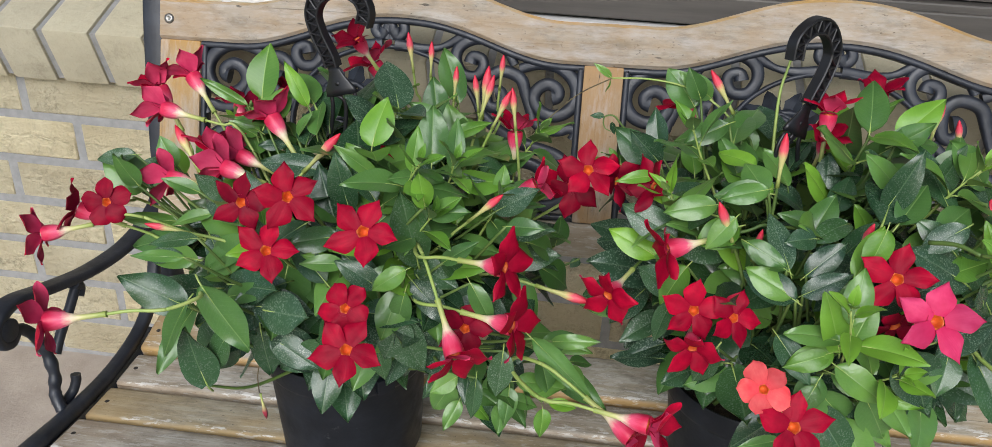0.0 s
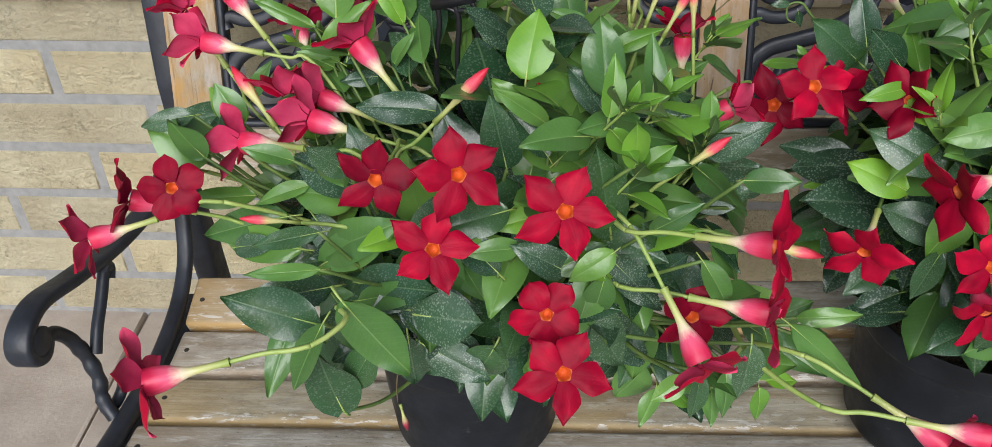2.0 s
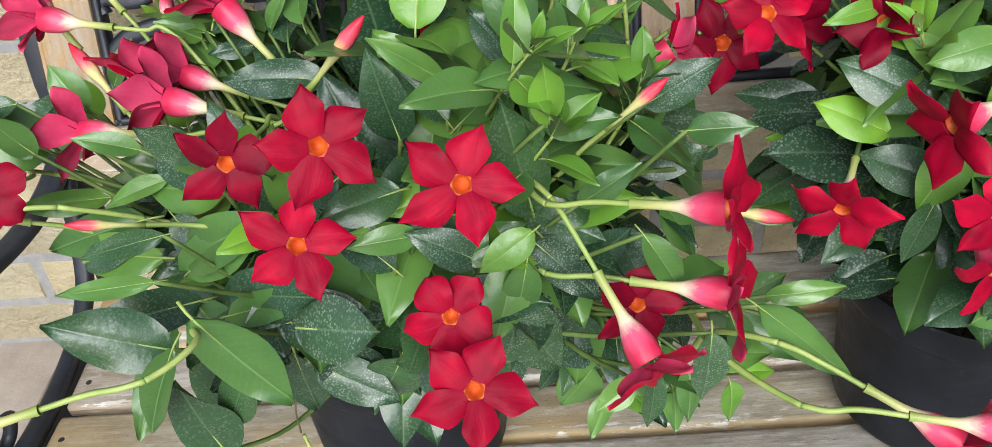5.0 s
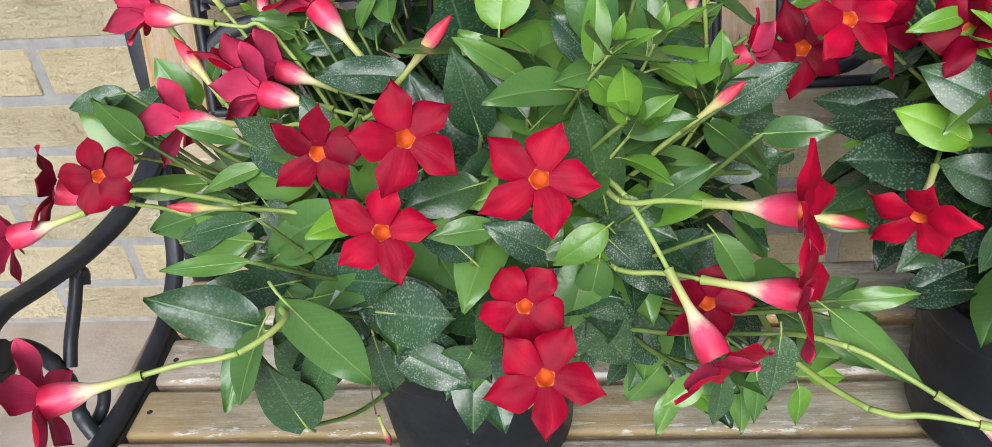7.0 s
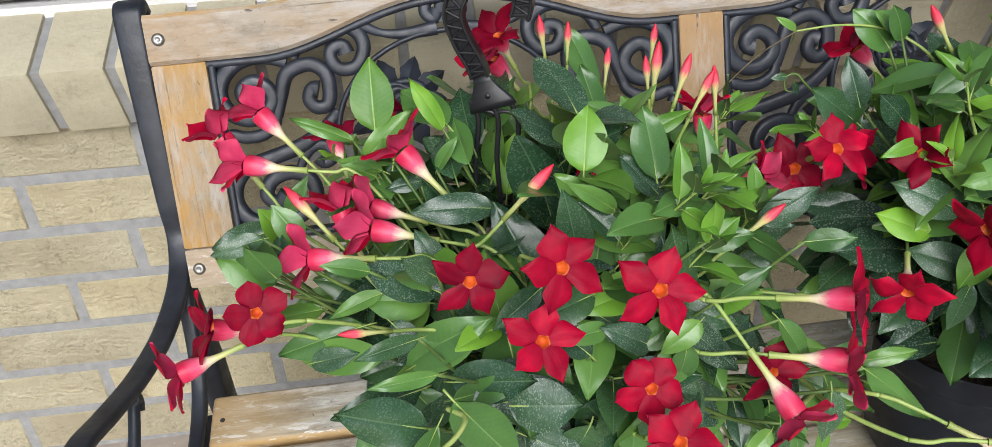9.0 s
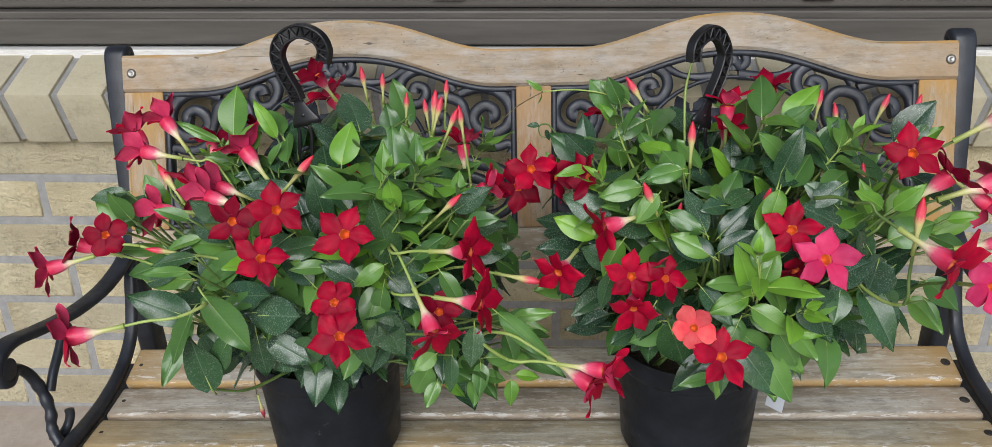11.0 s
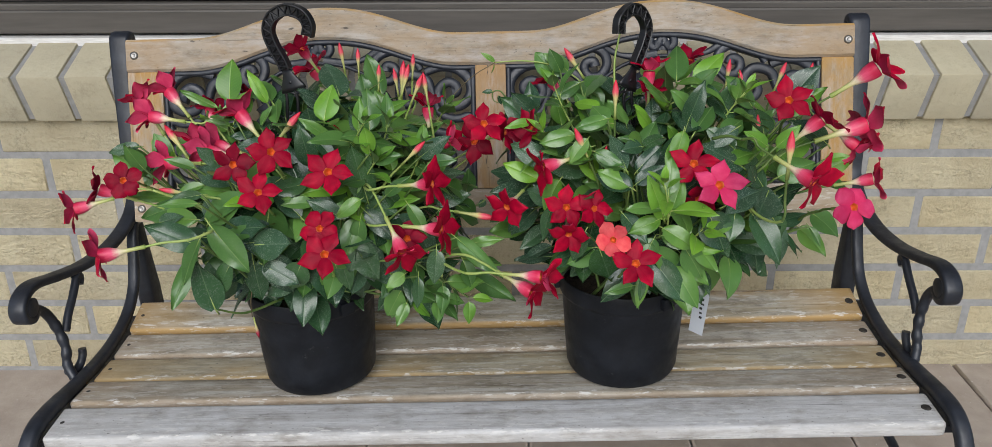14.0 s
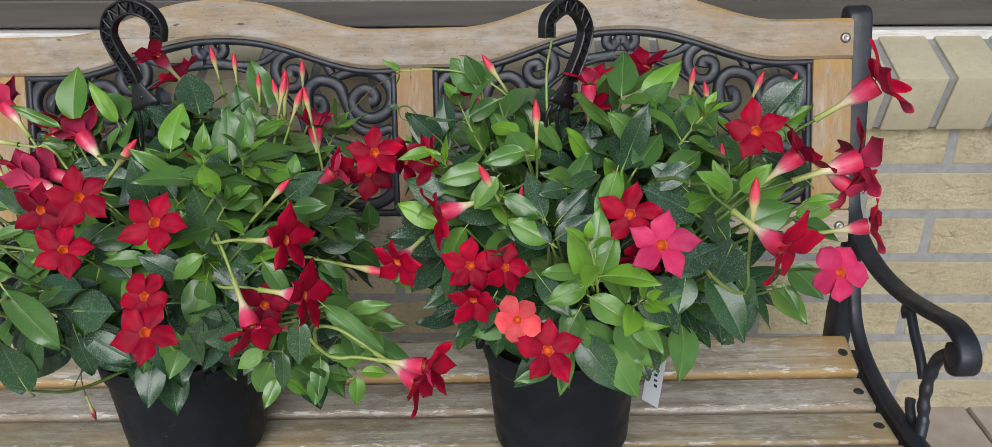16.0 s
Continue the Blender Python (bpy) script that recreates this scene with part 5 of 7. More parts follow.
# flowers of the first plant
A.flower((-0.230, -0.313, 0.673), (0.2, -0.85, 0.45), "red", 1.0, 12)
A.flower((-0.168, -0.315, 0.648), (0.05, -0.85, 0.5), "red", 1.06, 50)
A.flower((-0.246, -0.330, 0.631), (0.1, -0.8, 0.6), "red", 0.95, -10)
A.flower((-0.179, -0.341, 0.590), (0.0, -0.85, 0.5), "red", 0.86, 35, blunt=1, cup=4)
A.flower((-0.169, -0.373, 0.573), (0.1, -0.75, 0.65), "red", 1.0, 42)
A.flower((-0.286, -0.282, 0.648), (-0.05, -0.95, 0.25), "dark", 1.0, -7)
A.flower((-0.435, -0.250, 0.620), (0.1, -0.9, 0.4), "dark", 0.86, 12, blunt=1, cup=5)
A.flower((-0.489, -0.272, 0.593), (-0.9, -0.3, -0.15), "red", 1.0, None, 1)
A.flower((-0.469, -0.245, 0.607), (-0.75, -0.25, 0.4), "dark", 1.0, None, 1)
A.flower((-0.405, -0.397, 0.588), (-0.95, -0.25, -0.1), "red", 1.05, None, 2, cup=22, stem_to=(-0.31, -0.33, 0.585))
A.flower((-0.480, -0.050, 0.662), (-0.5, 0.3, 0.75), "red", 1.21, None, 1, cup=53, free=True)
A.flower((-0.455, -0.089, 0.653), (-0.95, 0.2, 0.1), "red", 1.15, None, 1, cup=48, free=True)
A.flower((-0.446, -0.036, 0.674), (-0.6, 0.45, 0.6), "red", 1.15, None, 1, cup=50, free=True)
A.flower((-0.325, -0.110, 0.660), (-0.6, 0.4, 0.65), "red", 1.21, None, 2, cup=48, free=True)
A.flower((-0.352, -0.172, 0.628), (-0.9, 0.3, 0.12), "red", 1.15, None, 1, cup=50, free=True)
A.flower((-0.354, -0.132, 0.624), (-0.85, 0.3, 0.2), "red", 1.05, None, 1, cup=46, free=True)
A.flower((-0.379, -0.140, 0.628), (-0.3, 0.45, 0.85), "red", 1.15, None, 1, cup=58, free=True)
A.bud((-0.402, -0.150, 0.636), (-0.6, 0.5, 0.62), 1.2, False, (-0.33, -0.2, 0.58))
A.flower((-0.400, -0.192, 0.621), (-0.92, 0.25, -0.05), "red", 1.12, None, 1, cup=48, free=True)
A.flower((-0.385, -0.055, 0.652), (-0.2, 0.6, 0.6), "dark", 0.9, None, 1)
A.flower((-0.335, -0.045, 0.668), (0.3, 0.5, 0.7), "dark", 0.9, None, 1)
A.flower((-0.239, -0.079, 0.738), (-0.3, -0.4, 0.75), "dark", 0.95, None, 1)
A.flower((-0.240, -0.020, 0.695), (-0.55, -0.05, 0.8), "red", 1.15, None, 1, cup=45)
A.flower((-0.073, -0.099, 0.658), (0.0, 0.2, 0.95), "red", 1.0, None, 1, cup=52)
A.flower((-0.045, -0.161, 0.630), (0.8, 0.1, 0.45), "red", 1.0, None, 1, cup=50)
A.flower((0.005, -0.185, 0.660), (0.1, -0.8, 0.6), "red", 1.0, 5)
A.flower((-0.010, -0.150, 0.626), (-0.1, -0.9, 0.3), "dark", 1.05)
A.flower((0.030, -0.160, 0.640), (0.6, -0.5, 0.2), "dark", 0.95, None, 1)
A.flower((-0.050, -0.335, 0.638), (0.8, -0.45, 0.2), "red", 1.05, None, 1, cup=24, stem_to=(-0.12, -0.24, 0.61))
A.flower((-0.043, -0.327, 0.579), (0.9, -0.35, 0.05), "red", 1.1, None, 1, cup=24, stem_to=(-0.13, -0.25, 0.57))
A.flower((-0.086, -0.352, 0.563), (0.4, -0.65, -0.55), "red", 1.1, 0, 1, cup=28, stem_to=(-0.14, -0.25, 0.58))
A.flower((-0.085, -0.312, 0.562), (0.1, -0.8, 0.3), "dark", 0.9)
A.flower((0.068, -0.398, 0.552), (0.9, -0.3, 0.05), "red", 0.95, None, 2, stem_to=(-0.05, -0.28, 0.525), cup=50)
A.flower((0.058, -0.380, 0.524), (0.8, -0.5, -0.3), "red", 1.05, None, 1, stem_to=(-0.05, -0.29, 0.5))
A.flower((-0.180, -0.172, 0.645), (0.3, 0.0, 0.9), "red", 0.75, None, 2, cup=50)

# flowers of the second plant
B.flower((0.264, -0.350, 0.634), (0.1, -0.8, 0.5), "pink", 1.05, -10)
B.flower((0.102, -0.292, 0.588), (0.0, -0.85, 0.4), "red", 0.95, 0)
B.flower((0.145, -0.394, 0.592), (-0.1, -0.8, 0.5), "coral", 0.76, 34, blunt=1, cup=4)
B.flower((0.169, -0.401, 0.567), (0.1, -0.8, 0.55), "red", 0.95, 4)
B.flower((0.347, -0.295, 0.711), (-0.2, -0.8, 0.5), "red", 0.95, 20)
B.flower((0.134, -0.296, 0.587), (0.25, -0.8, 0.4), "red", 0.85)
B.flower((0.104, -0.301, 0.558), (0.0, -0.85, -0.1), "red", 0.95, 0, 1)
B.flower((0.077, -0.271, 0.631), (-0.9, -0.35, -0.15), "red", 1.1, None, 1, cup=25)
B.flower((0.242, -0.318, 0.648), (-0.1, -0.8, 0.5), "red", 0.95, -4)
B.flower((0.250, -0.315, 0.605), (0.2, -0.8, -0.2), "dark", 0.9)
B.flower((0.032, -0.267, 0.580), (-0.4, -0.8, -0.1), "red", 1.0, 0, 1, cup=18)
B.flower((0.065, -0.200, 0.656), (-0.6, -0.5, 0.4), "dark", 0.95, None, 1)
B.flower((0.388, -0.285, 0.685), (0.6, -0.1, 0.6), "dark", 1.1, None, 1)
B.flower((0.450, -0.258, 0.668), (0.85, 0.05, 0.25), "red", 1.35, None, 2, cup=26)
B.flower((0.446, -0.250, 0.640), (0.7, -0.3, -0.5), "red", 0.95, None, 2, cup=30)
B.flower((0.346, -0.402, 0.655), (0.55, -0.75, -0.25), "red", 1.15, None, 1, cup=22)
B.flower((0.416, -0.342, 0.601), (0.2, -0.85, 0.4), "pink", 0.95, 37, blunt=1, cup=5)
B.flower((0.478, -0.236, 0.592), (0.9, -0.25, 0.25), "red", 1.0, None, 1, cup=30)
B.flower((0.476, -0.208, 0.722), (0.7, -0.2, 0.55), "red", 1.35, None, 1, cup=34)
B.flower((0.222, -0.106, 0.700), (0.0, 0.1, 0.95), "red", 1.03, None, 1, cup=52)
B.flower((0.226, -0.100, 0.672), (0.1, -0.3, 0.8), "dark", 0.9, None, 1, cup=48)
B.flower((0.097, -0.022, 0.670), (-0.5, 0.2, 0.6), "red", 1.03, None, 1, cup=50)
B.flower((0.294, -0.007, 0.691), (0.0, -0.2, 0.9), "dark", 1.03, None, 1, cup=40)

A.canopy((-0.215, -0.135, 0.540), (0.170, 0.165, 0.152), 34, -0.35, 5)
B.canopy((0.220, -0.145, 0.545), (0.170, 0.17, 0.155), 34, -0.35, 6)
A.inner((-0.215, -0.135, 0.540), (0.185, 0.18, 0.155), 350, 51)
B.inner((0.220, -0.145, 0.545), (0.185, 0.18, 0.158), 350, 52)
A.sprigs((-0.215, -0.135, 0.540), (0.185, 0.18, 0.158), 32, 71)
B.sprigs((0.220, -0.145, 0.545), (0.185, 0.18, 0.160), 12, 72)
for k, (base, way) in enumerate((((0.215, -0.325, 0.578), (-0.1, -0.45, 0.85)), ((0.232, -0.31, 0.548), (0.35, -0.5, 0.4)))):
    B.sprig(base, way, 900 + k)
# trailing shoots low on the first plant's open side
for tip in ((-0.02, -0.27, 0.459), (-0.058, -0.275, 0.465), (-0.002, -0.28, 0.515), (-0.05, -0.28, 0.487), (-0.095, -0.275, 0.462)):
    A.shoot(tip, 3, "mid", 0.043, start=(-0.13, -0.23, 0.5), bend=0.012)

# the outer crown, leaf by leaf
A.placed((-0.357, -0.096, 0.616), (-0.385, -0.104, 0.636), (0.12, -0.69, 0.71), "mid", 1.0, True)
A.placed((-0.367, -0.076, 0.659), (-0.412, -0.084, 0.69), (0.14, -0.73, 0.67), "mid", 0.45, True)
A.placed((-0.357, -0.086, 0.646), (-0.32, -0.094, 0.688), (0.13, -0.72, 0.69), "mid", 0.6, True)
A.placed((-0.291, -0.096, 0.671), (-0.308, -0.104, 0.716), (0.04, -0.74, 0.67), "new", 0.55, True)
A.placed((-0.351, -0.096, 0.633), (-0.375, -0.104, 0.652), (0.12, -0.70, 0.70), "mid", 1.0, True)
A.placed((-0.311, -0.106, 0.63), (-0.343, -0.114, 0.631), (0.07, -0.70, 0.71), "spot", 0.8, True)
A.placed((-0.286, -0.106, 0.659), (-0.28, -0.114, 0.695), (0.04, -0.73, 0.69), "mid", 1.0, True)
A.placed((-0.321, -0.096, 0.649), (-0.342, -0.104, 0.642), (0.08, -0.72, 0.69), "dark", 1.0, True)
A.placed((-0.445, -0.094, 0.591), (-0.498, -0.106, 0.588), (0.22, -0.64, 0.74), "spot", 1.0, True)
A.placed((-0.431, -0.114, 0.590), (-0.442, -0.126, 0.629), (0.21, -0.63, 0.75), "new", 1.25, True)
A.placed((-0.436, -0.070, 0.590), (-0.414, -0.072, 0.626), (0.21, -0.65, 0.74), "mid", 0.75, True)
A.placed((-0.453, -0.124, 0.591), (-0.462, -0.136, 0.567), (0.23, -0.62, 0.75), "mid", 1.1, True)
A.placed((-0.307, -0.229, 0.603), (-0.358, -0.214, 0.630), (0.07, -0.59, 0.80), "spot", 1.0, True)
A.placed((-0.302, -0.209, 0.598), (-0.317, -0.203, 0.640), (0.06, -0.60, 0.80), "spot", 0.8, True)
A.placed((-0.356, -0.222, 0.624), (-0.386, -0.231, 0.642), (0.14, -0.61, 0.78), "mid", 0.8, True)
A.placed((-0.351, -0.214, 0.598), (-0.391, -0.226, 0.593), (0.12, -0.59, 0.80), "mid", 0.6, True)
A.placed((-0.279, -0.194, 0.640), (-0.300, -0.206, 0.627), (0.03, -0.65, 0.76), "mid", 0.9, True)
A.placed((-0.259, -0.154, 0.624), (-0.316, -0.166, 0.643), (-0.00, -0.65, 0.76), "spot", 0.75, True)
A.placed((-0.345, -0.235, 0.585), (-0.318, -0.262, 0.562), (0.07, -0.59, 0.80), "spot", 0.9, True)
A.placed((-0.392, -0.150, 0.560), (-0.430, -0.170, 0.563), (0.1, -0.6, 0.8), "mid", 0.7, True)
A.placed((-0.372, -0.170, 0.572), (-0.402, -0.200, 0.552), (0.1, -0.6, 0.8), "dark", 0.9, True)
A.placed((-0.330, -0.150, 0.600), (-0.352, -0.160, 0.585), (0.05, -0.6, 0.8), "mid", 1.0, True)
A.placed((-0.345, -0.100, 0.640), (-0.385, -0.075, 0.646), (0.1, -0.6, 0.8), "mid", 0.6, True)
A.placed((-0.300, -0.110, 0.640), (-0.285, -0.120, 0.672), (0.0, -0.65, 0.75), "mid", 0.6, True)
A.placed((-0.305, -0.334, 0.594), (-0.266, -0.348, 0.539), (-0.12, -0.80, 0.59), "mid", 0.88)
A.placed((-0.294, -0.319, 0.539), (-0.319, -0.333, 0.503), (-0.10, -0.80, 0.59), "dark", 0.92)
A.placed((-0.278, -0.299, 0.555), (-0.226, -0.313, 0.563), (-0.08, -0.80, 0.59), "spot", 1.05)
A.placed((-0.261, -0.309, 0.531), (-0.217, -0.323, 0.511), (-0.06, -0.81, 0.59), "spot", 0.97)
A.placed((-0.200, -0.294, 0.541), (-0.220, -0.308, 0.507), (0.02, -0.81, 0.59), "dark", 1.01)
A.placed((-0.154, -0.294, 0.554), (-0.123, -0.308, 0.506), (0.08, -0.80, 0.59), "spot", 0.92)
A.placed((-0.137, -0.284, 0.587), (-0.101, -0.298, 0.553), (0.10, -0.80, 0.59), "spot", 0.76)
A.placed((-0.141, -0.294, 0.581), (-0.150, -0.308, 0.542), (0.10, -0.80, 0.59), "mid", 0.84)
A.placed((-0.137, -0.304, 0.609), (-0.164, -0.318, 0.596), (0.10, -0.80, 0.59), "mid", 0.92)
A.placed((-0.200, -0.284, 0.597), (-0.229, -0.298, 0.611), (0.02, -0.81, 0.59), "mid", 0.67)
A.placed((-0.201, -0.274, 0.602), (-0.164, -0.288, 0.578), (0.02, -0.81, 0.59), "spot", 0.84)
A.placed((-0.205, -0.259, 0.604), (-0.243, -0.273, 0.614), (0.01, -0.81, 0.59), "spot", 0.67)
A.placed((-0.136, -0.264, 0.592), (-0.146, -0.278, 0.664), (0.10, -0.80, 0.59), "dark", 0.84)
A.placed((-0.303, -0.339, 0.621), (-0.248, -0.353, 0.654), (-0.11, -0.80, 0.59), "new", 0.46)
A.placed((-0.313, -0.339, 0.623), (-0.353, -0.353, 0.630), (-0.13, -0.80, 0.59), "mid", 0.46)
A.placed((-0.318, -0.339, 0.579), (-0.347, -0.353, 0.528), (-0.13, -0.80, 0.59), "mid", 0.59)
A.placed((-0.306, -0.294, 0.558), (-0.255, -0.308, 0.581), (-0.12, -0.80, 0.59), "mid", 0.67)
A.placed((-0.307, -0.264, 0.642), (-0.326, -0.278, 0.668), (-0.12, -0.80, 0.59), "spot", 0.92)
A.placed((-0.206, -0.234, 0.625), (-0.213, -0.248, 0.678), (0.01, -0.81, 0.59), "dark", 0.92)
A.placed((-0.082, -0.304, 0.602), (-0.059, -0.318, 0.569), (0.17, -0.79, 0.58), "mid", 0.76)
A.placed((-0.057, -0.274, 0.642), (-0.028, -0.288, 0.651), (0.20, -0.79, 0.58), "mid", 0.92)
A.placed((-0.050, -0.329, 0.555), (-0.053, -0.343, 0.516), (0.21, -0.79, 0.58), "spot", 1.09)
A.placed((-0.089, -0.329, 0.524), (-0.109, -0.343, 0.515), (0.16, -0.80, 0.58), "mid", 1.18)
A.placed((-0.075, -0.314, 0.513), (-0.077, -0.328, 0.475), (0.18, -0.79, 0.58), "dark", 0.67)
A.placed((-0.012, -0.294, 0.545), (0.022, -0.308, 0.558), (0.25, -0.78, 0.57), "mid", 0.59)
A.placed((-0.027, -0.324, 0.567), (0.028, -0.338, 0.521), (0.24, -0.78, 0.57), "mid", 0.46)
A.placed((-0.125, -0.279, 0.657), (-0.126, -0.293, 0.691), (0.12, -0.80, 0.59), "new", 0.92)
A.placed((-0.127, -0.259, 0.641), (-0.093, -0.273, 0.653), (0.11, -0.80, 0.59), "mid", 0.76)
A.placed((-0.072, -0.234, 0.635), (-0.039, -0.248, 0.664), (0.18, -0.79, 0.58), "spot", 0.76)
A.placed((-0.179, -0.234, 0.660), (-0.209, -0.248, 0.692), (0.05, -0.81, 0.59), "mid", 0.63)
A.placed((-0.145, -0.214, 0.651), (-0.086, -0.228, 0.663), (0.09, -0.80, 0.59), "spot", 0.50)
A.placed((-0.381, -0.214, 0.646), (-0.385, -0.228, 0.683), (-0.21, -0.79, 0.58), "mid", 0.76)
A.placed((-0.425, -0.209, 0.619), (-0.439, -0.223, 0.654), (-0.26, -0.78, 0.57), "mid", 1.01)
A.placed((-0.408, -0.194, 0.630), (-0.427, -0.208, 0.650), (-0.24, -0.78, 0.57), "spot", 0.84)
A.placed((-0.170, -0.294, 0.530), (-0.160, -0.308, 0.492), (0.06, -0.81, 0.59), "dark", 1.01)
A.placed((-0.237, -0.264, 0.623), (-0.274, -0.278, 0.601), (-0.03, -0.81, 0.59), "dark", 0.84)
A.placed((-0.111, -0.274, 0.602), (-0.087, -0.288, 0.628), (0.13, -0.80, 0.59), "mid", 0.67)
A.placed((-0.324, -0.294, 0.616), (-0.365, -0.308, 0.616), (-0.14, -0.80, 0.59), "dark", 0.59)
A.placed((-0.350, -0.244, 0.638), (-0.299, -0.258, 0.647), (-0.17, -0.79, 0.58), "spot", 0.92)
A.placed((-0.321, -0.324, 0.480), (-0.330, -0.338, 0.545), (-0.14, -0.80, 0.59), "dark", 1.01)
A.placed((-0.326, -0.324, 0.564), (-0.378, -0.338, 0.597), (-0.14, -0.80, 0.59), "dark", 0.92)
A.placed((-0.409, -0.234, 0.556), (-0.375, -0.248, 0.571), (-0.24, -0.78, 0.57), "spot", 0.92)
A.placed((-0.432, -0.194, 0.645), (-0.466, -0.208, 0.647), (-0.27, -0.78, 0.57), "spot", 0.76)
A.placed((-0.449, -0.194, 0.615), (-0.442, -0.208, 0.648), (-0.29, -0.77, 0.57), "mid", 1.09)
B.placed((0.174, -0.294, 0.642), (0.198, -0.308, 0.693), (-0.06, -0.80, 0.59), "dark", 0.80)
B.placed((0.172, -0.244, 0.667), (0.205, -0.258, 0.708), (-0.06, -0.80, 0.59), "dark", 0.88)
B.placed((0.153, -0.244, 0.680), (0.116, -0.258, 0.676), (-0.09, -0.80, 0.59), "mid", 0.84)
B.placed((0.115, -0.234, 0.658), (0.075, -0.248, 0.657), (-0.13, -0.80, 0.59), "mid", 0.84)
B.placed((0.069, -0.164, 0.663), (0.045, -0.178, 0.694), (-0.19, -0.79, 0.58), "dark", 0.92)
B.placed((0.128, -0.144, 0.698), (0.089, -0.158, 0.682), (-0.12, -0.80, 0.59), "mid", 0.84)
B.placed((0.229, -0.264, 0.674), (0.204, -0.278, 0.710), (0.01, -0.81, 0.59), "mid", 0.92)
B.placed((0.231, -0.304, 0.681), (0.220, -0.318, 0.647), (0.01, -0.81, 0.59), "new", 0.84)
B.placed((0.128, -0.264, 0.662), (0.106, -0.278, 0.640), (-0.12, -0.80, 0.59), "mid", 1.01)
B.placed((0.246, -0.244, 0.669), (0.261, -0.258, 0.721), (0.03, -0.81, 0.59), "dark", 0.80)
B.placed((0.135, -0.294, 0.656), (0.165, -0.308, 0.645), (-0.11, -0.80, 0.59), "mid", 0.84)
B.placed((0.064, -0.194, 0.663), (0.033, -0.208, 0.664), (-0.20, -0.79, 0.58), "new", 0.67)
B.placed((0.210, -0.329, 0.586), (0.192, -0.343, 0.640), (-0.01, -0.81, 0.59), "new", 0.84)
B.placed((0.212, -0.329, 0.586), (0.224, -0.343, 0.641), (-0.01, -0.81, 0.59), "new", 0.84)
B.placed((0.201, -0.334, 0.586), (0.171, -0.348, 0.582), (-0.03, -0.81, 0.59), "new", 0.80)
B.placed((0.195, -0.324, 0.589), (0.150, -0.338, 0.608), (-0.03, -0.81, 0.59), "mid", 0.76)
B.placed((0.208, -0.329, 0.566), (0.248, -0.343, 0.559), (-0.02, -0.81, 0.59), "mid", 0.80)
B.placed((0.215, -0.329, 0.584), (0.233, -0.343, 0.598), (-0.01, -0.81, 0.59), "new", 0.67)
B.placed((0.242, -0.329, 0.547), (0.276, -0.343, 0.552), (0.03, -0.81, 0.59), "new", 0.50)
B.placed((0.201, -0.329, 0.549), (0.244, -0.343, 0.513), (-0.02, -0.81, 0.59), "spot", 0.80)
B.placed((0.234, -0.324, 0.538), (0.265, -0.338, 0.505), (0.02, -0.81, 0.59), "mid", 0.76)
B.placed((0.205, -0.314, 0.519), (0.234, -0.328, 0.479), (-0.02, -0.81, 0.59), "dark", 0.84)
B.placed((0.229, -0.319, 0.508), (0.249, -0.333, 0.475), (0.01, -0.81, 0.59), "mid", 0.71)
B.placed((0.173, -0.354, 0.515), (0.142, -0.368, 0.515), (-0.06, -0.80, 0.59), "mid", 0.76)
B.placed((0.194, -0.344, 0.563), (0.182, -0.358, 0.542), (-0.03, -0.81, 0.59), "mid", 1.01)
B.placed((0.186, -0.349, 0.524), (0.181, -0.363, 0.500), (-0.04, -0.81, 0.59), "dark", 0.67)
B.placed((0.181, -0.304, 0.602), (0.142, -0.318, 0.584), (-0.05, -0.81, 0.59), "spot", 0.92)
B.placed((0.232, -0.304, 0.590), (0.253, -0.318, 0.557), (0.02, -0.81, 0.59), "dark", 0.92)
B.placed((0.274, -0.264, 0.555), (0.295, -0.278, 0.493), (0.07, -0.80, 0.59), "dark", 0.80)
B.placed((0.283, -0.284, 0.618), (0.308, -0.298, 0.580), (0.08, -0.80, 0.59), "spot", 0.84)
B.placed((0.298, -0.274, 0.674), (0.264, -0.288, 0.657), (0.10, -0.80, 0.59), "spot", 0.92)
B.placed((0.339, -0.264, 0.594), (0.304, -0.278, 0.652), (0.15, -0.80, 0.58), "dark", 0.84)
B.placed((0.352, -0.284, 0.591), (0.322, -0.298, 0.576), (0.17, -0.79, 0.58), "spot", 0.92)
B.placed((0.355, -0.274, 0.559), (0.366, -0.288, 0.495), (0.17, -0.79, 0.58), "spot", 0.59)
B.placed((0.394, -0.274, 0.548), (0.409, -0.288, 0.527), (0.22, -0.79, 0.58), "mid", 0.76)
B.placed((0.414, -0.244, 0.622), (0.437, -0.258, 0.632), (0.24, -0.78, 0.57), "new", 0.76)
B.placed((0.328, -0.294, 0.658), (0.302, -0.308, 0.681), (0.14, -0.80, 0.59), "new", 0.84)
B.placed((0.339, -0.294, 0.657), (0.357, -0.308, 0.683), (0.15, -0.80, 0.58), "new", 0.92)
B.placed((0.415, -0.244, 0.641), (0.373, -0.258, 0.678), (0.24, -0.78, 0.57), "dark", 0.84)
B.placed((0.295, -0.194, 0.663), (0.310, -0.208, 0.711), (0.10, -0.80, 0.59), "dark", 0.84)
B.placed((0.336, -0.194, 0.675), (0.307, -0.208, 0.717), (0.15, -0.80, 0.58), "mid", 0.84)
B.placed((0.264, -0.144, 0.679), (0.298, -0.158, 0.715), (0.06, -0.81, 0.59), "mid", 0.84)
B.placed((0.200, -0.194, 0.710), (0.167, -0.208, 0.703), (-0.03, -0.81, 0.59), "mid", 0.76)
B.placed((0.298, -0.284, 0.546), (0.298, -0.298, 0.605), (0.10, -0.80, 0.59), "dark", 0.84)
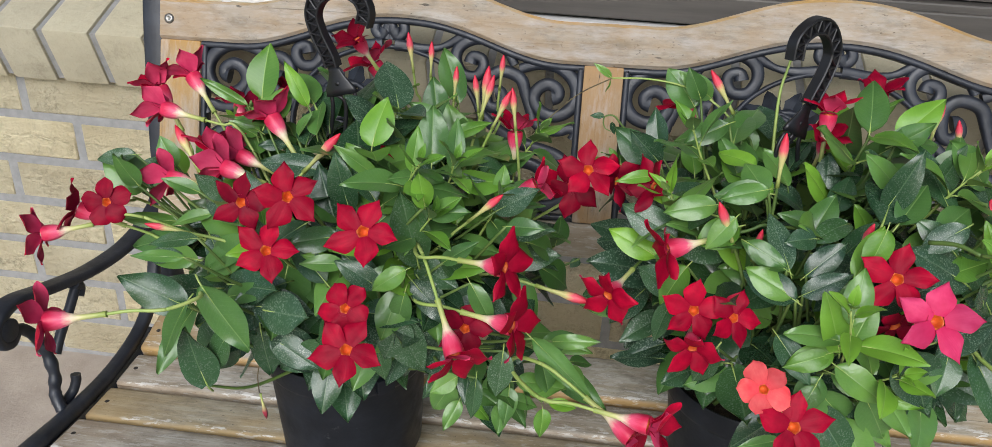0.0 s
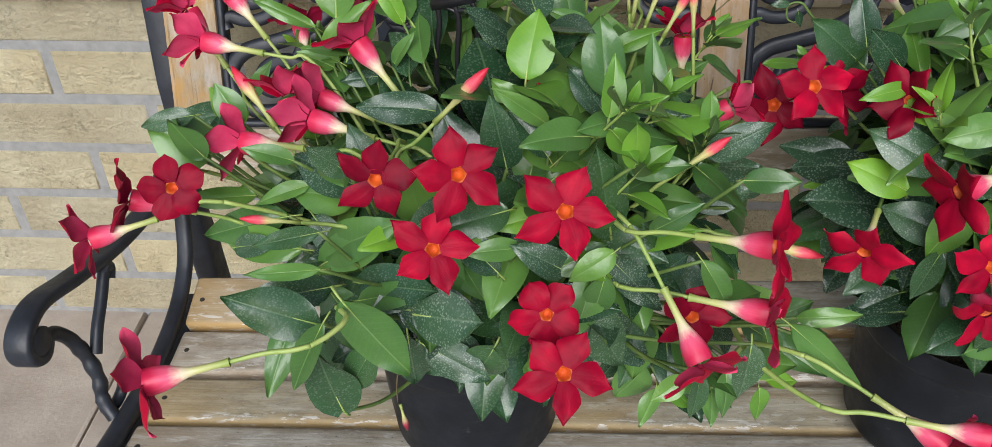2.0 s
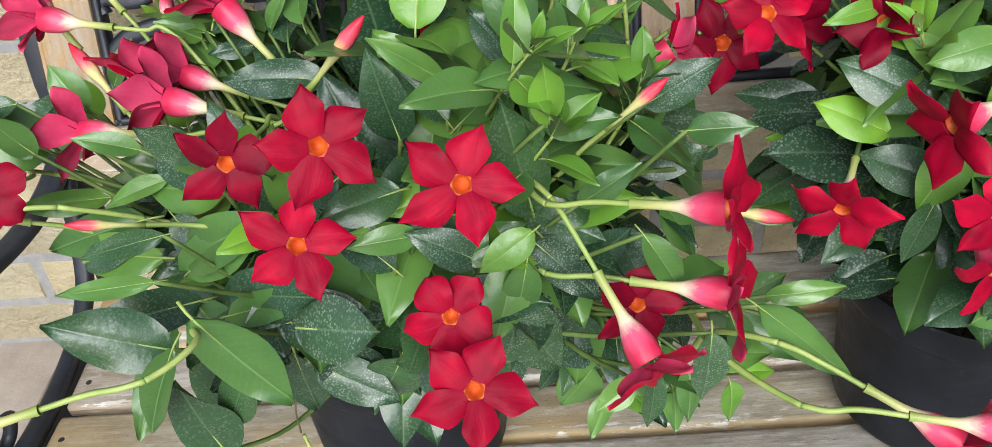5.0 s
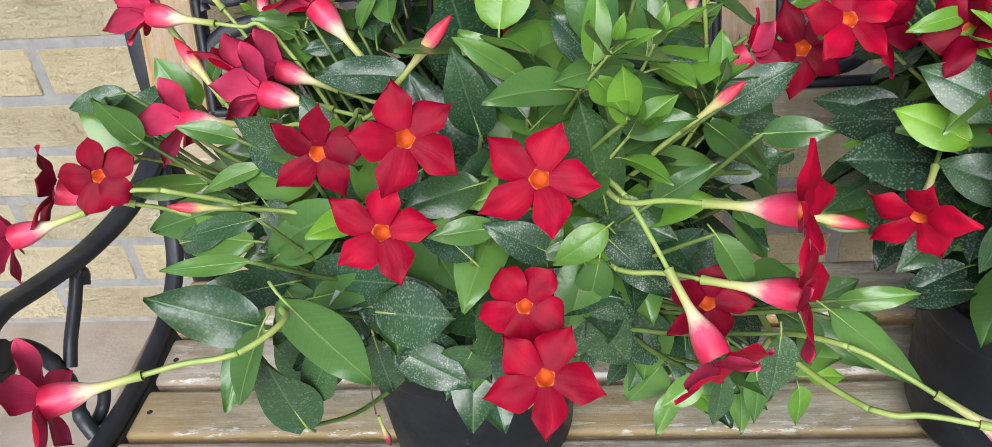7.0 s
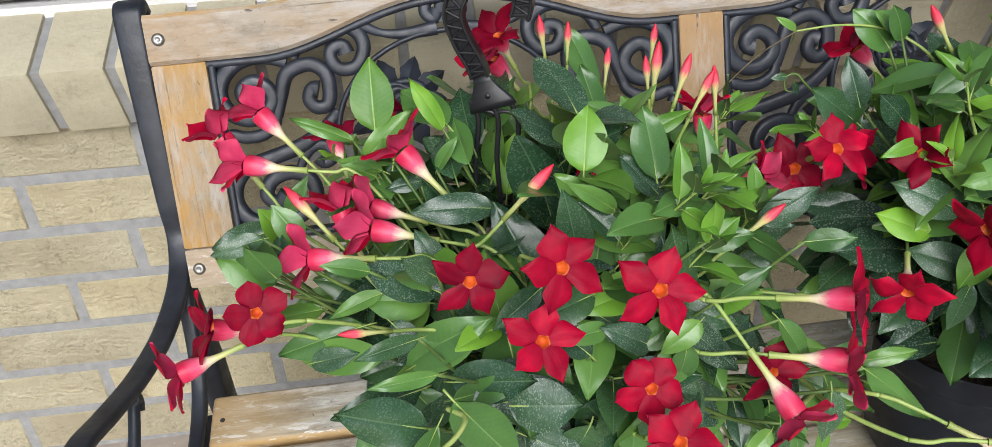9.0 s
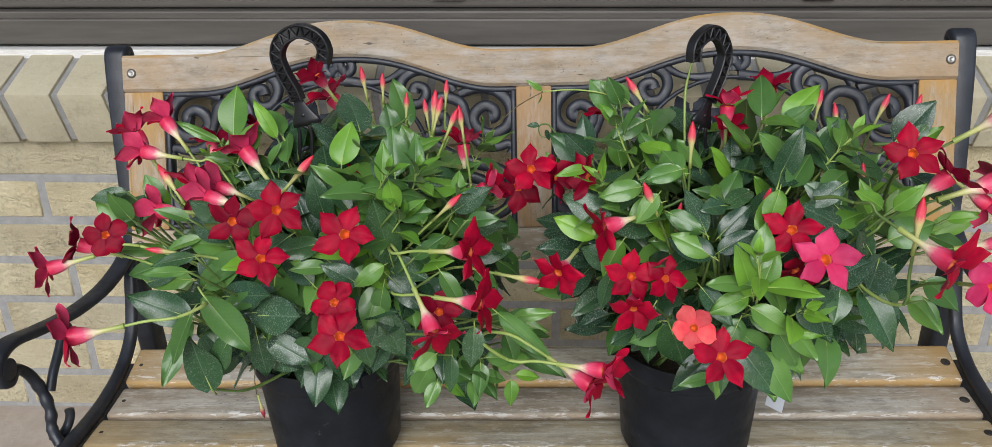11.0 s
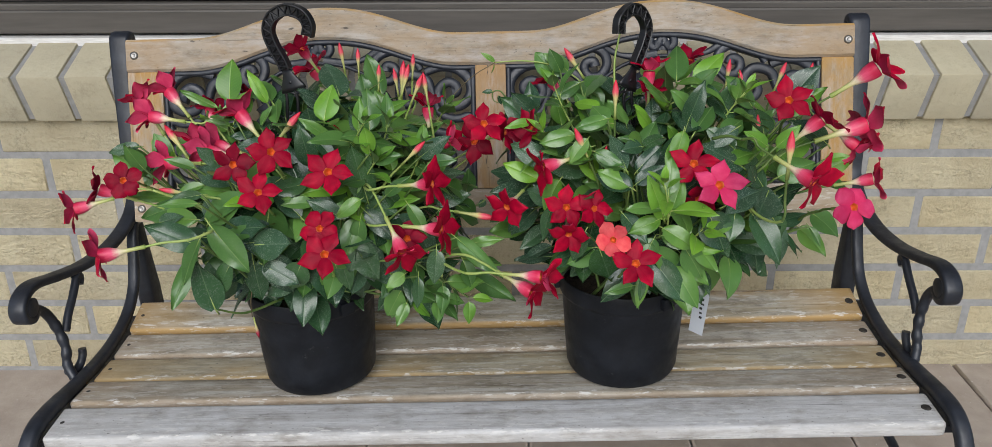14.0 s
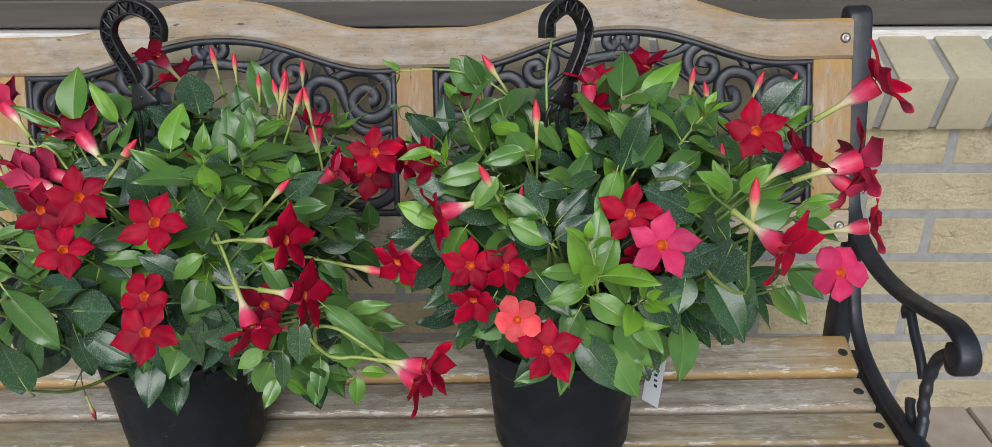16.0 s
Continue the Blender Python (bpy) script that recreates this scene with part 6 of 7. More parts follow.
B.placed((0.107, -0.074, 0.697), (0.096, -0.088, 0.725), (-0.14, -0.80, 0.59), "mid", 1.01)
B.placed((0.424, -0.144, 0.685), (0.406, -0.158, 0.674), (0.26, -0.78, 0.57), "spot", 1.01)
A.placed((-0.347, -0.081, 0.669), (-0.345, -0.063, 0.725), (0.02, -0.49, 0.87), "new", 1.17)
A.placed((-0.338, -0.102, 0.649), (-0.394, -0.104, 0.699), (0.01, -0.51, 0.86), "mid", 0.60)
A.placed((-0.334, -0.108, 0.652), (-0.323, -0.062, 0.678), (0.01, -0.51, 0.86), "mid", 0.86)
A.placed((-0.428, -0.190, 0.609), (-0.462, -0.201, 0.641), (-0.08, -0.64, 0.77), "mid", 1.35)
A.placed((-0.426, -0.187, 0.609), (-0.426, -0.165, 0.633), (-0.08, -0.64, 0.77), "dark", 1.03)
A.placed((-0.400, -0.153, 0.616), (-0.391, -0.121, 0.651), (-0.08, -0.59, 0.80), "dark", 0.75)
A.placed((-0.411, -0.162, 0.620), (-0.428, -0.156, 0.650), (-0.07, -0.60, 0.80), "mid", 1.35)
A.placed((-0.365, -0.197, 0.607), (-0.423, -0.175, 0.616), (-0.05, -0.64, 0.76), "mid", 0.99)
A.placed((-0.325, -0.217, 0.629), (-0.376, -0.203, 0.617), (0.03, -0.64, 0.77), "spot", 1.13)
A.placed((-0.292, -0.240, 0.632), (-0.308, -0.225, 0.654), (0.08, -0.65, 0.75), "spot", 1.33)
A.placed((-0.368, -0.224, 0.577), (-0.434, -0.235, 0.570), (-0.08, -0.72, 0.69), "mid", 0.66)
A.placed((-0.333, -0.263, 0.574), (-0.284, -0.286, 0.616), (-0.01, -0.75, 0.66), "mid", 0.83)
A.placed((-0.401, -0.194, 0.575), (-0.443, -0.221, 0.591), (-0.13, -0.69, 0.71), "mid", 0.64)
A.placed((-0.148, -0.014, 0.655), (-0.161, 0.001, 0.713), (0.25, -0.41, 0.88), "mid", 0.82)
A.placed((-0.133, -0.152, 0.661), (-0.168, -0.140, 0.689), (0.25, -0.55, 0.80), "yellow", 0.72)
A.placed((-0.225, -0.118, 0.680), (-0.200, -0.086, 0.694), (0.15, -0.52, 0.84), "mid", 1.02)
A.placed((-0.144, -0.113, 0.668), (-0.176, -0.116, 0.692), (0.24, -0.51, 0.82), "mid", 0.82)
A.placed((-0.135, -0.176, 0.656), (-0.185, -0.148, 0.691), (0.25, -0.57, 0.78), "mid", 0.65)
A.placed((-0.135, -0.206, 0.645), (-0.163, -0.186, 0.680), (0.25, -0.60, 0.76), "spot", 0.82)
A.placed((-0.182, -0.226, 0.650), (-0.215, -0.206, 0.680), (0.20, -0.62, 0.76), "mid", 0.94)
A.placed((-0.171, -0.243, 0.638), (-0.134, -0.215, 0.660), (0.21, -0.64, 0.74), "mid", 0.67)
A.placed((-0.126, -0.181, 0.651), (-0.079, -0.123, 0.653), (0.26, -0.58, 0.77), "mid", 0.60)
A.placed((-0.136, -0.215, 0.641), (-0.078, -0.174, 0.643), (0.25, -0.61, 0.75), "spot", 0.60)
A.placed((-0.123, -0.230, 0.626), (-0.115, -0.212, 0.652), (0.27, -0.64, 0.72), "new", 1.22)
A.placed((-0.178, -0.243, 0.640), (-0.202, -0.230, 0.669), (0.21, -0.64, 0.74), "dark", 0.94)
A.placed((-0.145, -0.265, 0.609), (-0.147, -0.251, 0.644), (0.25, -0.68, 0.69), "spot", 1.35)
A.placed((-0.204, -0.274, 0.619), (-0.243, -0.294, 0.620), (0.18, -0.68, 0.71), "dark", 1.06)
A.placed((-0.188, -0.252, 0.635), (-0.223, -0.256, 0.655), (0.20, -0.65, 0.73), "mid", 0.82)
A.placed((-0.148, -0.271, 0.604), (-0.143, -0.269, 0.628), (0.25, -0.69, 0.68), "new", 0.79)
A.placed((-0.101, -0.158, 0.644), (-0.066, -0.150, 0.640), (0.29, -0.56, 0.77), "dark", 1.07)
A.placed((-0.245, -0.142, 0.677), (-0.257, -0.134, 0.714), (0.13, -0.54, 0.83), "mid", 1.05)
A.placed((-0.260, -0.180, 0.668), (-0.299, -0.141, 0.682), (0.12, -0.57, 0.81), "dark", 1.35)
A.placed((-0.287, -0.088, 0.670), (-0.321, -0.055, 0.698), (0.08, -0.49, 0.87), "mid", 1.00)
A.placed((-0.127, -0.130, 0.661), (-0.102, -0.087, 0.667), (0.26, -0.53, 0.81), "mid", 1.08)
A.placed((-0.334, -0.270, 0.549), (-0.295, -0.306, 0.508), (-0.02, -0.80, 0.59), "mid", 0.87)
A.placed((-0.311, -0.284, 0.526), (-0.342, -0.299, 0.471), (0.02, -0.85, 0.52), "dark", 1.20)
A.placed((-0.364, -0.248, 0.513), (-0.382, -0.310, 0.489), (-0.08, -0.85, 0.52), "mid", 0.60)
A.placed((-0.329, -0.273, 0.552), (-0.385, -0.304, 0.563), (-0.01, -0.80, 0.60), "dark", 0.76)
A.placed((-0.333, -0.266, 0.568), (-0.282, -0.288, 0.615), (-0.01, -0.77, 0.64), "mid", 0.63)
A.placed((-0.268, -0.303, 0.554), (-0.223, -0.323, 0.565), (0.10, -0.81, 0.58), "spot", 1.35)
A.placed((-0.251, -0.307, 0.543), (-0.227, -0.315, 0.492), (0.12, -0.83, 0.55), "spot", 1.09)
A.placed((-0.305, -0.285, 0.566), (-0.253, -0.314, 0.584), (0.04, -0.78, 0.62), "dark", 0.89)
A.placed((-0.274, -0.301, 0.534), (-0.274, -0.297, 0.473), (0.09, -0.84, 0.53), "dark", 0.89)
A.placed((-0.196, -0.289, 0.600), (-0.228, -0.304, 0.608), (0.19, -0.72, 0.67), "mid", 0.81)
A.placed((-0.165, -0.292, 0.582), (-0.196, -0.301, 0.610), (0.24, -0.74, 0.63), "spot", 0.95)
A.placed((-0.174, -0.293, 0.585), (-0.141, -0.290, 0.602), (0.23, -0.74, 0.63), "mid", 0.91)
A.placed((-0.148, -0.287, 0.578), (-0.158, -0.316, 0.544), (0.26, -0.74, 0.62), "mid", 0.96)
A.placed((-0.176, -0.304, 0.534), (-0.168, -0.297, 0.472), (0.24, -0.82, 0.51), "mid", 1.25)
A.placed((-0.210, -0.298, 0.586), (-0.242, -0.292, 0.622), (0.18, -0.75, 0.64), "dark", 0.86)
A.placed((-0.145, -0.293, 0.554), (-0.156, -0.314, 0.521), (0.28, -0.78, 0.56), "spot", 1.30)
A.placed((-0.213, -0.310, 0.533), (-0.231, -0.318, 0.498), (0.19, -0.84, 0.51), "dark", 1.35)
A.placed((-0.355, -0.247, 0.565), (-0.426, -0.233, 0.564), (-0.06, -0.76, 0.65), "mid", 0.72)
A.placed((-0.198, -0.309, 0.534), (-0.211, -0.326, 0.545), (0.21, -0.83, 0.51), "dark", 1.35)
A.placed((-0.132, -0.276, 0.583), (-0.109, -0.291, 0.554), (0.28, -0.72, 0.63), "spot", 1.19)
A.placed((-0.142, -0.291, 0.553), (-0.128, -0.290, 0.489), (0.29, -0.78, 0.56), "spot", 1.05)
A.placed((-0.094, -0.219, 0.456), (-0.117, -0.262, 0.429), (0.42, -0.83, 0.36), "mid", 1.14)
A.placed((-0.114, -0.234, 0.464), (-0.137, -0.256, 0.433), (0.39, -0.85, 0.36), "dark", 1.07)
A.placed((-0.049, -0.211, 0.462), (-0.072, -0.247, 0.435), (0.45, -0.79, 0.41), "spot", 1.18)
A.placed((-0.079, -0.238, 0.447), (-0.058, -0.280, 0.424), (0.40, -0.83, 0.38), "dark", 1.09)
A.placed((-0.063, -0.237, 0.448), (-0.035, -0.270, 0.429), (0.41, -0.82, 0.40), "mid", 0.68)
A.placed((-0.032, -0.188, 0.475), (0.021, -0.201, 0.471), (0.49, -0.76, 0.44), "mid", 0.73)
A.placed((-0.023, -0.212, 0.464), (0.038, -0.254, 0.448), (0.45, -0.78, 0.44), "mid", 0.61)
A.placed((-0.067, -0.201, 0.594), (-0.008, -0.185, 0.620), (0.37, -0.64, 0.68), "dark", 0.65)
A.placed((-0.076, -0.207, 0.601), (-0.044, -0.159, 0.614), (0.35, -0.63, 0.69), "mid", 0.92)
A.placed((-0.027, -0.104, 0.535), (-0.018, -0.113, 0.571), (0.55, -0.59, 0.59), "mid", 1.35)
A.placed((-0.108, -0.228, 0.617), (-0.118, -0.221, 0.650), (0.29, -0.64, 0.71), "new", 1.05)
A.placed((-0.038, -0.166, 0.544), (0.001, -0.139, 0.506), (0.49, -0.65, 0.58), "mid", 1.10)
A.placed((-0.047, -0.176, 0.575), (-0.017, -0.146, 0.549), (0.43, -0.63, 0.65), "mid", 1.11)
A.placed((-0.056, -0.210, 0.553), (-0.028, -0.228, 0.522), (0.43, -0.69, 0.58), "mid", 0.94)
A.placed((-0.101, -0.255, 0.580), (-0.112, -0.271, 0.605), (0.33, -0.70, 0.63), "dark", 1.20)
A.placed((-0.109, -0.270, 0.557), (-0.081, -0.263, 0.572), (0.33, -0.75, 0.58), "dark", 1.13)
A.placed((-0.000, -0.118, 0.529), (-0.009, -0.121, 0.519), (0.54, -0.62, 0.58), "dark", 1.35)
B.placed((0.103, -0.065, 0.685), (0.079, -0.061, 0.722), (-0.21, -0.51, 0.84), "mid", 1.30)
B.placed((0.071, -0.096, 0.629), (0.028, -0.094, 0.669), (-0.33, -0.54, 0.77), "dark", 1.03)
B.placed((0.072, -0.089, 0.643), (0.063, -0.074, 0.685), (-0.30, -0.53, 0.79), "dark", 1.04)
B.placed((0.132, -0.112, 0.678), (0.080, -0.078, 0.658), (-0.18, -0.54, 0.82), "mid", 0.74)
B.placed((0.157, -0.168, 0.687), (0.176, -0.164, 0.709), (-0.13, -0.59, 0.80), "mid", 1.27)
B.placed((0.062, -0.103, 0.625), (0.013, -0.118, 0.632), (-0.34, -0.55, 0.76), "new", 0.78)
B.placed((0.149, -0.195, 0.679), (0.117, -0.169, 0.687), (-0.14, -0.61, 0.78), "new", 0.73)
B.placed((0.156, -0.230, 0.670), (0.113, -0.229, 0.667), (-0.13, -0.64, 0.75), "mid", 1.09)
B.placed((0.168, -0.220, 0.678), (0.195, -0.196, 0.707), (-0.12, -0.63, 0.77), "mid", 0.74)
B.placed((0.176, -0.258, 0.663), (0.207, -0.223, 0.701), (-0.11, -0.67, 0.74), "dark", 0.88)
B.placed((0.118, -0.233, 0.647), (0.064, -0.190, 0.637), (-0.20, -0.66, 0.73), "dark", 1.12)
B.placed((0.086, -0.226, 0.619), (0.041, -0.222, 0.647), (-0.27, -0.67, 0.69), "spot", 0.91)
B.placed((0.134, -0.251, 0.648), (0.100, -0.260, 0.637), (-0.17, -0.67, 0.72), "new", 1.22)
B.placed((0.170, -0.293, 0.635), (0.154, -0.264, 0.671), (-0.13, -0.72, 0.69), "spot", 0.74)
B.placed((0.177, -0.296, 0.635), (0.201, -0.266, 0.682), (-0.12, -0.72, 0.69), "mid", 0.78)
B.placed((0.182, -0.299, 0.634), (0.208, -0.296, 0.664), (-0.11, -0.72, 0.68), "dark", 0.89)
B.placed((0.180, -0.309, 0.622), (0.209, -0.315, 0.647), (-0.12, -0.74, 0.66), "spot", 0.76)
B.placed((0.168, -0.293, 0.634), (0.133, -0.278, 0.650), (-0.13, -0.72, 0.68), "mid", 0.79)
B.placed((0.173, -0.308, 0.619), (0.137, -0.297, 0.636), (-0.13, -0.74, 0.66), "mid", 1.02)
B.placed((0.231, -0.261, 0.668), (0.208, -0.232, 0.698), (-0.04, -0.67, 0.74), "mid", 0.80)
B.placed((0.240, -0.264, 0.666), (0.271, -0.197, 0.704), (-0.03, -0.67, 0.74), "dark", 0.94)
B.placed((0.217, -0.303, 0.637), (0.238, -0.281, 0.675), (-0.06, -0.72, 0.69), "new", 0.84)
B.placed((0.204, -0.313, 0.623), (0.223, -0.317, 0.645), (-0.08, -0.75, 0.66), "mid", 0.95)
B.placed((0.071, -0.220, 0.597), (0.029, -0.218, 0.619), (-0.32, -0.69, 0.65), "new", 0.94)
B.placed((0.154, -0.228, 0.670), (0.138, -0.204, 0.689), (-0.14, -0.64, 0.76), "mid", 1.35)
B.placed((0.190, -0.276, 0.655), (0.167, -0.289, 0.659), (-0.09, -0.69, 0.72), "dark", 1.35)
B.placed((0.144, -0.129, 0.684), (0.161, -0.088, 0.704), (-0.16, -0.55, 0.82), "mid", 1.10)
B.placed((0.134, -0.147, 0.679), (0.146, -0.093, 0.700), (-0.17, -0.57, 0.80), "mid", 1.13)
B.placed((0.276, -0.145, 0.694), (0.306, -0.140, 0.735), (0.02, -0.56, 0.82), "new", 0.95)
B.placed((0.269, -0.160, 0.694), (0.317, -0.138, 0.697), (0.01, -0.58, 0.82), "mid", 0.92)
B.placed((0.301, -0.234, 0.665), (0.284, -0.178, 0.705), (0.06, -0.65, 0.76), "dark", 0.66)
B.placed((0.313, -0.183, 0.676), (0.335, -0.216, 0.673), (0.07, -0.60, 0.79), "spot", 1.21)
B.placed((0.401, -0.127, 0.662), (0.434, -0.132, 0.709), (0.18, -0.58, 0.79), "spot", 1.31)
B.placed((0.397, -0.133, 0.644), (0.440, -0.143, 0.686), (0.21, -0.59, 0.78), "new", 0.67)
B.placed((0.299, -0.269, 0.646), (0.272, -0.269, 0.676), (0.06, -0.69, 0.72), "dark", 1.00)
B.placed((0.305, -0.284, 0.630), (0.258, -0.294, 0.663), (0.07, -0.72, 0.69), "spot", 1.09)
B.placed((0.290, -0.285, 0.637), (0.325, -0.273, 0.649), (0.05, -0.71, 0.70), "new", 0.93)
B.placed((0.339, -0.250, 0.630), (0.328, -0.244, 0.666), (0.13, -0.69, 0.71), "new", 0.89)
B.placed((0.363, -0.227, 0.619), (0.402, -0.228, 0.650), (0.18, -0.69, 0.70), "new", 1.26)
B.placed((0.424, -0.196, 0.586), (0.465, -0.206, 0.612), (0.28, -0.70, 0.66), "new", 0.88)
B.placed((0.421, -0.196, 0.583), (0.456, -0.228, 0.578), (0.28, -0.70, 0.66), "mid", 0.90)
B.placed((0.280, -0.320, 0.597), (0.325, -0.307, 0.612), (0.05, -0.79, 0.62), "spot", 1.08)
B.placed((0.349, -0.273, 0.590), (0.319, -0.323, 0.588), (0.17, -0.76, 0.63), "spot", 1.28)
B.placed((0.349, -0.209, 0.645), (0.350, -0.182, 0.674), (0.14, -0.65, 0.75), "dark", 1.35)
B.placed((0.358, -0.252, 0.604), (0.398, -0.256, 0.626), (0.18, -0.72, 0.66), "mid", 1.20)
B.placed((0.285, -0.259, 0.659), (0.318, -0.232, 0.677), (0.03, -0.67, 0.74), "mid", 1.00)
B.placed((0.321, -0.286, 0.614), (0.312, -0.298, 0.636), (0.11, -0.74, 0.67), "dark", 1.35)
B.placed((0.253, -0.261, 0.666), (0.280, -0.230, 0.692), (-0.01, -0.67, 0.74), "mid", 1.05)
B.placed((0.209, -0.331, 0.594), (0.194, -0.326, 0.631), (-0.08, -0.80, 0.60), "new", 0.88)
B.placed((0.215, -0.333, 0.592), (0.229, -0.327, 0.634), (-0.06, -0.80, 0.60), "new", 0.93)
B.placed((0.204, -0.333, 0.588), (0.170, -0.344, 0.579), (-0.08, -0.80, 0.59), "new", 0.90)
B.placed((0.217, -0.334, 0.589), (0.234, -0.347, 0.599), (-0.06, -0.81, 0.59), "new", 1.35)
B.placed((0.193, -0.330, 0.592), (0.148, -0.325, 0.606), (-0.10, -0.80, 0.60), "mid", 0.74)
B.placed((0.182, -0.317, 0.611), (0.140, -0.328, 0.589), (-0.12, -0.76, 0.64), "spot", 0.95)
B.placed((0.208, -0.336, 0.578), (0.244, -0.355, 0.561), (-0.08, -0.82, 0.56), "mid", 1.00)
B.placed((0.198, -0.337, 0.566), (0.183, -0.350, 0.542), (-0.10, -0.84, 0.53), "mid", 1.19)
B.placed((0.198, -0.338, 0.555), (0.246, -0.345, 0.508), (-0.10, -0.86, 0.51), "mid", 0.69)
B.placed((0.198, -0.336, 0.539), (0.231, -0.368, 0.502), (-0.10, -0.88, 0.47), "dark", 0.92)
B.placed((0.222, -0.336, 0.529), (0.247, -0.366, 0.493), (-0.06, -0.90, 0.44), "mid", 0.90)
B.placed((0.232, -0.340, 0.556), (0.258, -0.346, 0.516), (-0.04, -0.86, 0.51), "mid", 0.95)
B.placed((0.179, -0.328, 0.524), (0.140, -0.350, 0.495), (-0.15, -0.89, 0.43), "dark", 0.88)
B.placed((0.191, -0.330, 0.520), (0.180, -0.353, 0.487), (-0.12, -0.90, 0.42), "mid", 0.60)
B.placed((0.175, -0.310, 0.617), (0.137, -0.298, 0.635), (-0.12, -0.75, 0.65), "dark", 1.00)
B.placed((0.096, -0.255, 0.608), (0.073, -0.269, 0.577), (-0.26, -0.71, 0.66), "new", 1.03)
B.placed((0.086, -0.260, 0.575), (0.072, -0.268, 0.536), (-0.30, -0.75, 0.59), "dark", 0.81)
B.placed((0.164, -0.321, 0.591), (0.188, -0.351, 0.569), (-0.15, -0.79, 0.60), "dark", 0.87)
B.placed((0.234, -0.330, 0.598), (0.249, -0.353, 0.573), (-0.03, -0.79, 0.61), "dark", 1.26)
B.placed((0.123, -0.303, 0.561), (0.106, -0.303, 0.522), (-0.24, -0.81, 0.54), "dark", 1.07)
B.placed((0.314, -0.308, 0.582), (0.345, -0.346, 0.539), (0.11, -0.80, 0.59), "dark", 0.93)
B.placed((0.259, -0.329, 0.592), (0.280, -0.347, 0.553), (0.01, -0.80, 0.60), "dark", 1.35)
B.placed((0.347, -0.283, 0.564), (0.367, -0.283, 0.534), (0.19, -0.80, 0.56), "dark", 1.35)
B.placed((0.395, -0.239, 0.530), (0.420, -0.274, 0.515), (0.28, -0.81, 0.52), "mid", 0.97)
B.placed((0.339, -0.281, 0.597), (0.319, -0.323, 0.588), (0.15, -0.76, 0.64), "spot", 1.35)
B.placed((0.315, -0.298, 0.604), (0.284, -0.336, 0.601), (0.10, -0.76, 0.64), "spot", 1.05)
B.placed((0.292, -0.319, 0.589), (0.284, -0.345, 0.567), (0.07, -0.80, 0.60), "dark", 1.32)
B.placed((0.412, -0.230, 0.546), (0.437, -0.260, 0.536), (0.28, -0.77, 0.57), "mid", 1.35)
A.bud((-0.099, -0.120, 0.700), (0.3, 0.05, 1), 0.95, False, (-0.14, -0.13, 0.60))
A.bud((-0.084, -0.126, 0.690), (0.45, 0, 1), 0.9, False, (-0.12, -0.13, 0.60))
A.bud((-0.072, -0.122, 0.690), (-0.1, 0, 1), 0.9, False, (-0.07, -0.13, 0.60))
A.leaf((-0.129, -0.130, 0.662), (-0.098, -0.135, 0.684), (0.1, -0.6, 0.75), "new", 0.7, 1)
A.bud((-0.196, -0.030, 0.713), (-0.1, 0, 1), 0.90)
A.bud((-0.174, -0.030, 0.707), (0.05, 0, 1), 0.80)
A.bud((-0.144, -0.050, 0.688), (0.1, 0, 1), 0.80)
A.bud((-0.098, -0.030, 0.697), (0.1, 0, 1), 0.80)
A.bud((-0.116, -0.080, 0.689), (-0.1, 0, 1), 0.80)
A.bud((-0.079, -0.250, 0.645), (0.6, -0.1, 0.6), 0.90)
A.bud((-0.359, -0.280, 0.615), (-0.8, -0.3, 0.3), 0.80)
A.bud((-0.164, -0.160, 0.640), (0.5, 0, 0.6), 0.70)
B.bud((0.124, -0.100, 0.713), (-0.5, 0, 0.8), 1.00)
B.bud((0.339, -0.050, 0.679), (0.1, 0, 1), 0.90)
B.bud((0.351, -0.080, 0.674), (-0.2, 0, 1), 0.80)
B.bud((0.408, -0.060, 0.676), (0.3, 0, 0.9), 0.90)
B.bud((0.447, -0.060, 0.673), (0.2, 0.1, 0.9), 0.90)
B.bud((0.344, -0.200, 0.647), (-0.1, 0, 1), 0.80)
B.bud((0.149, -0.260, 0.636), (0.1, -0.2, 1), 0.70)
A.bud((-0.237, -0.211, 0.668), (0.65, 0.0, 0.7), 1.15)
A.bud((-0.108, -0.076, 0.689), (0.12, 0.1, 1.0), 1.15)
A.bud((-0.009, -0.235, 0.557), (0.9, -0.2, -0.1), 1.1)
B.bud((0.165, -0.218, 0.695), (0.0, 0.0, 1.0), 1.0)
B.bud((0.122, -0.265, 0.655), (-0.35, -0.2, 0.85), 1.0)
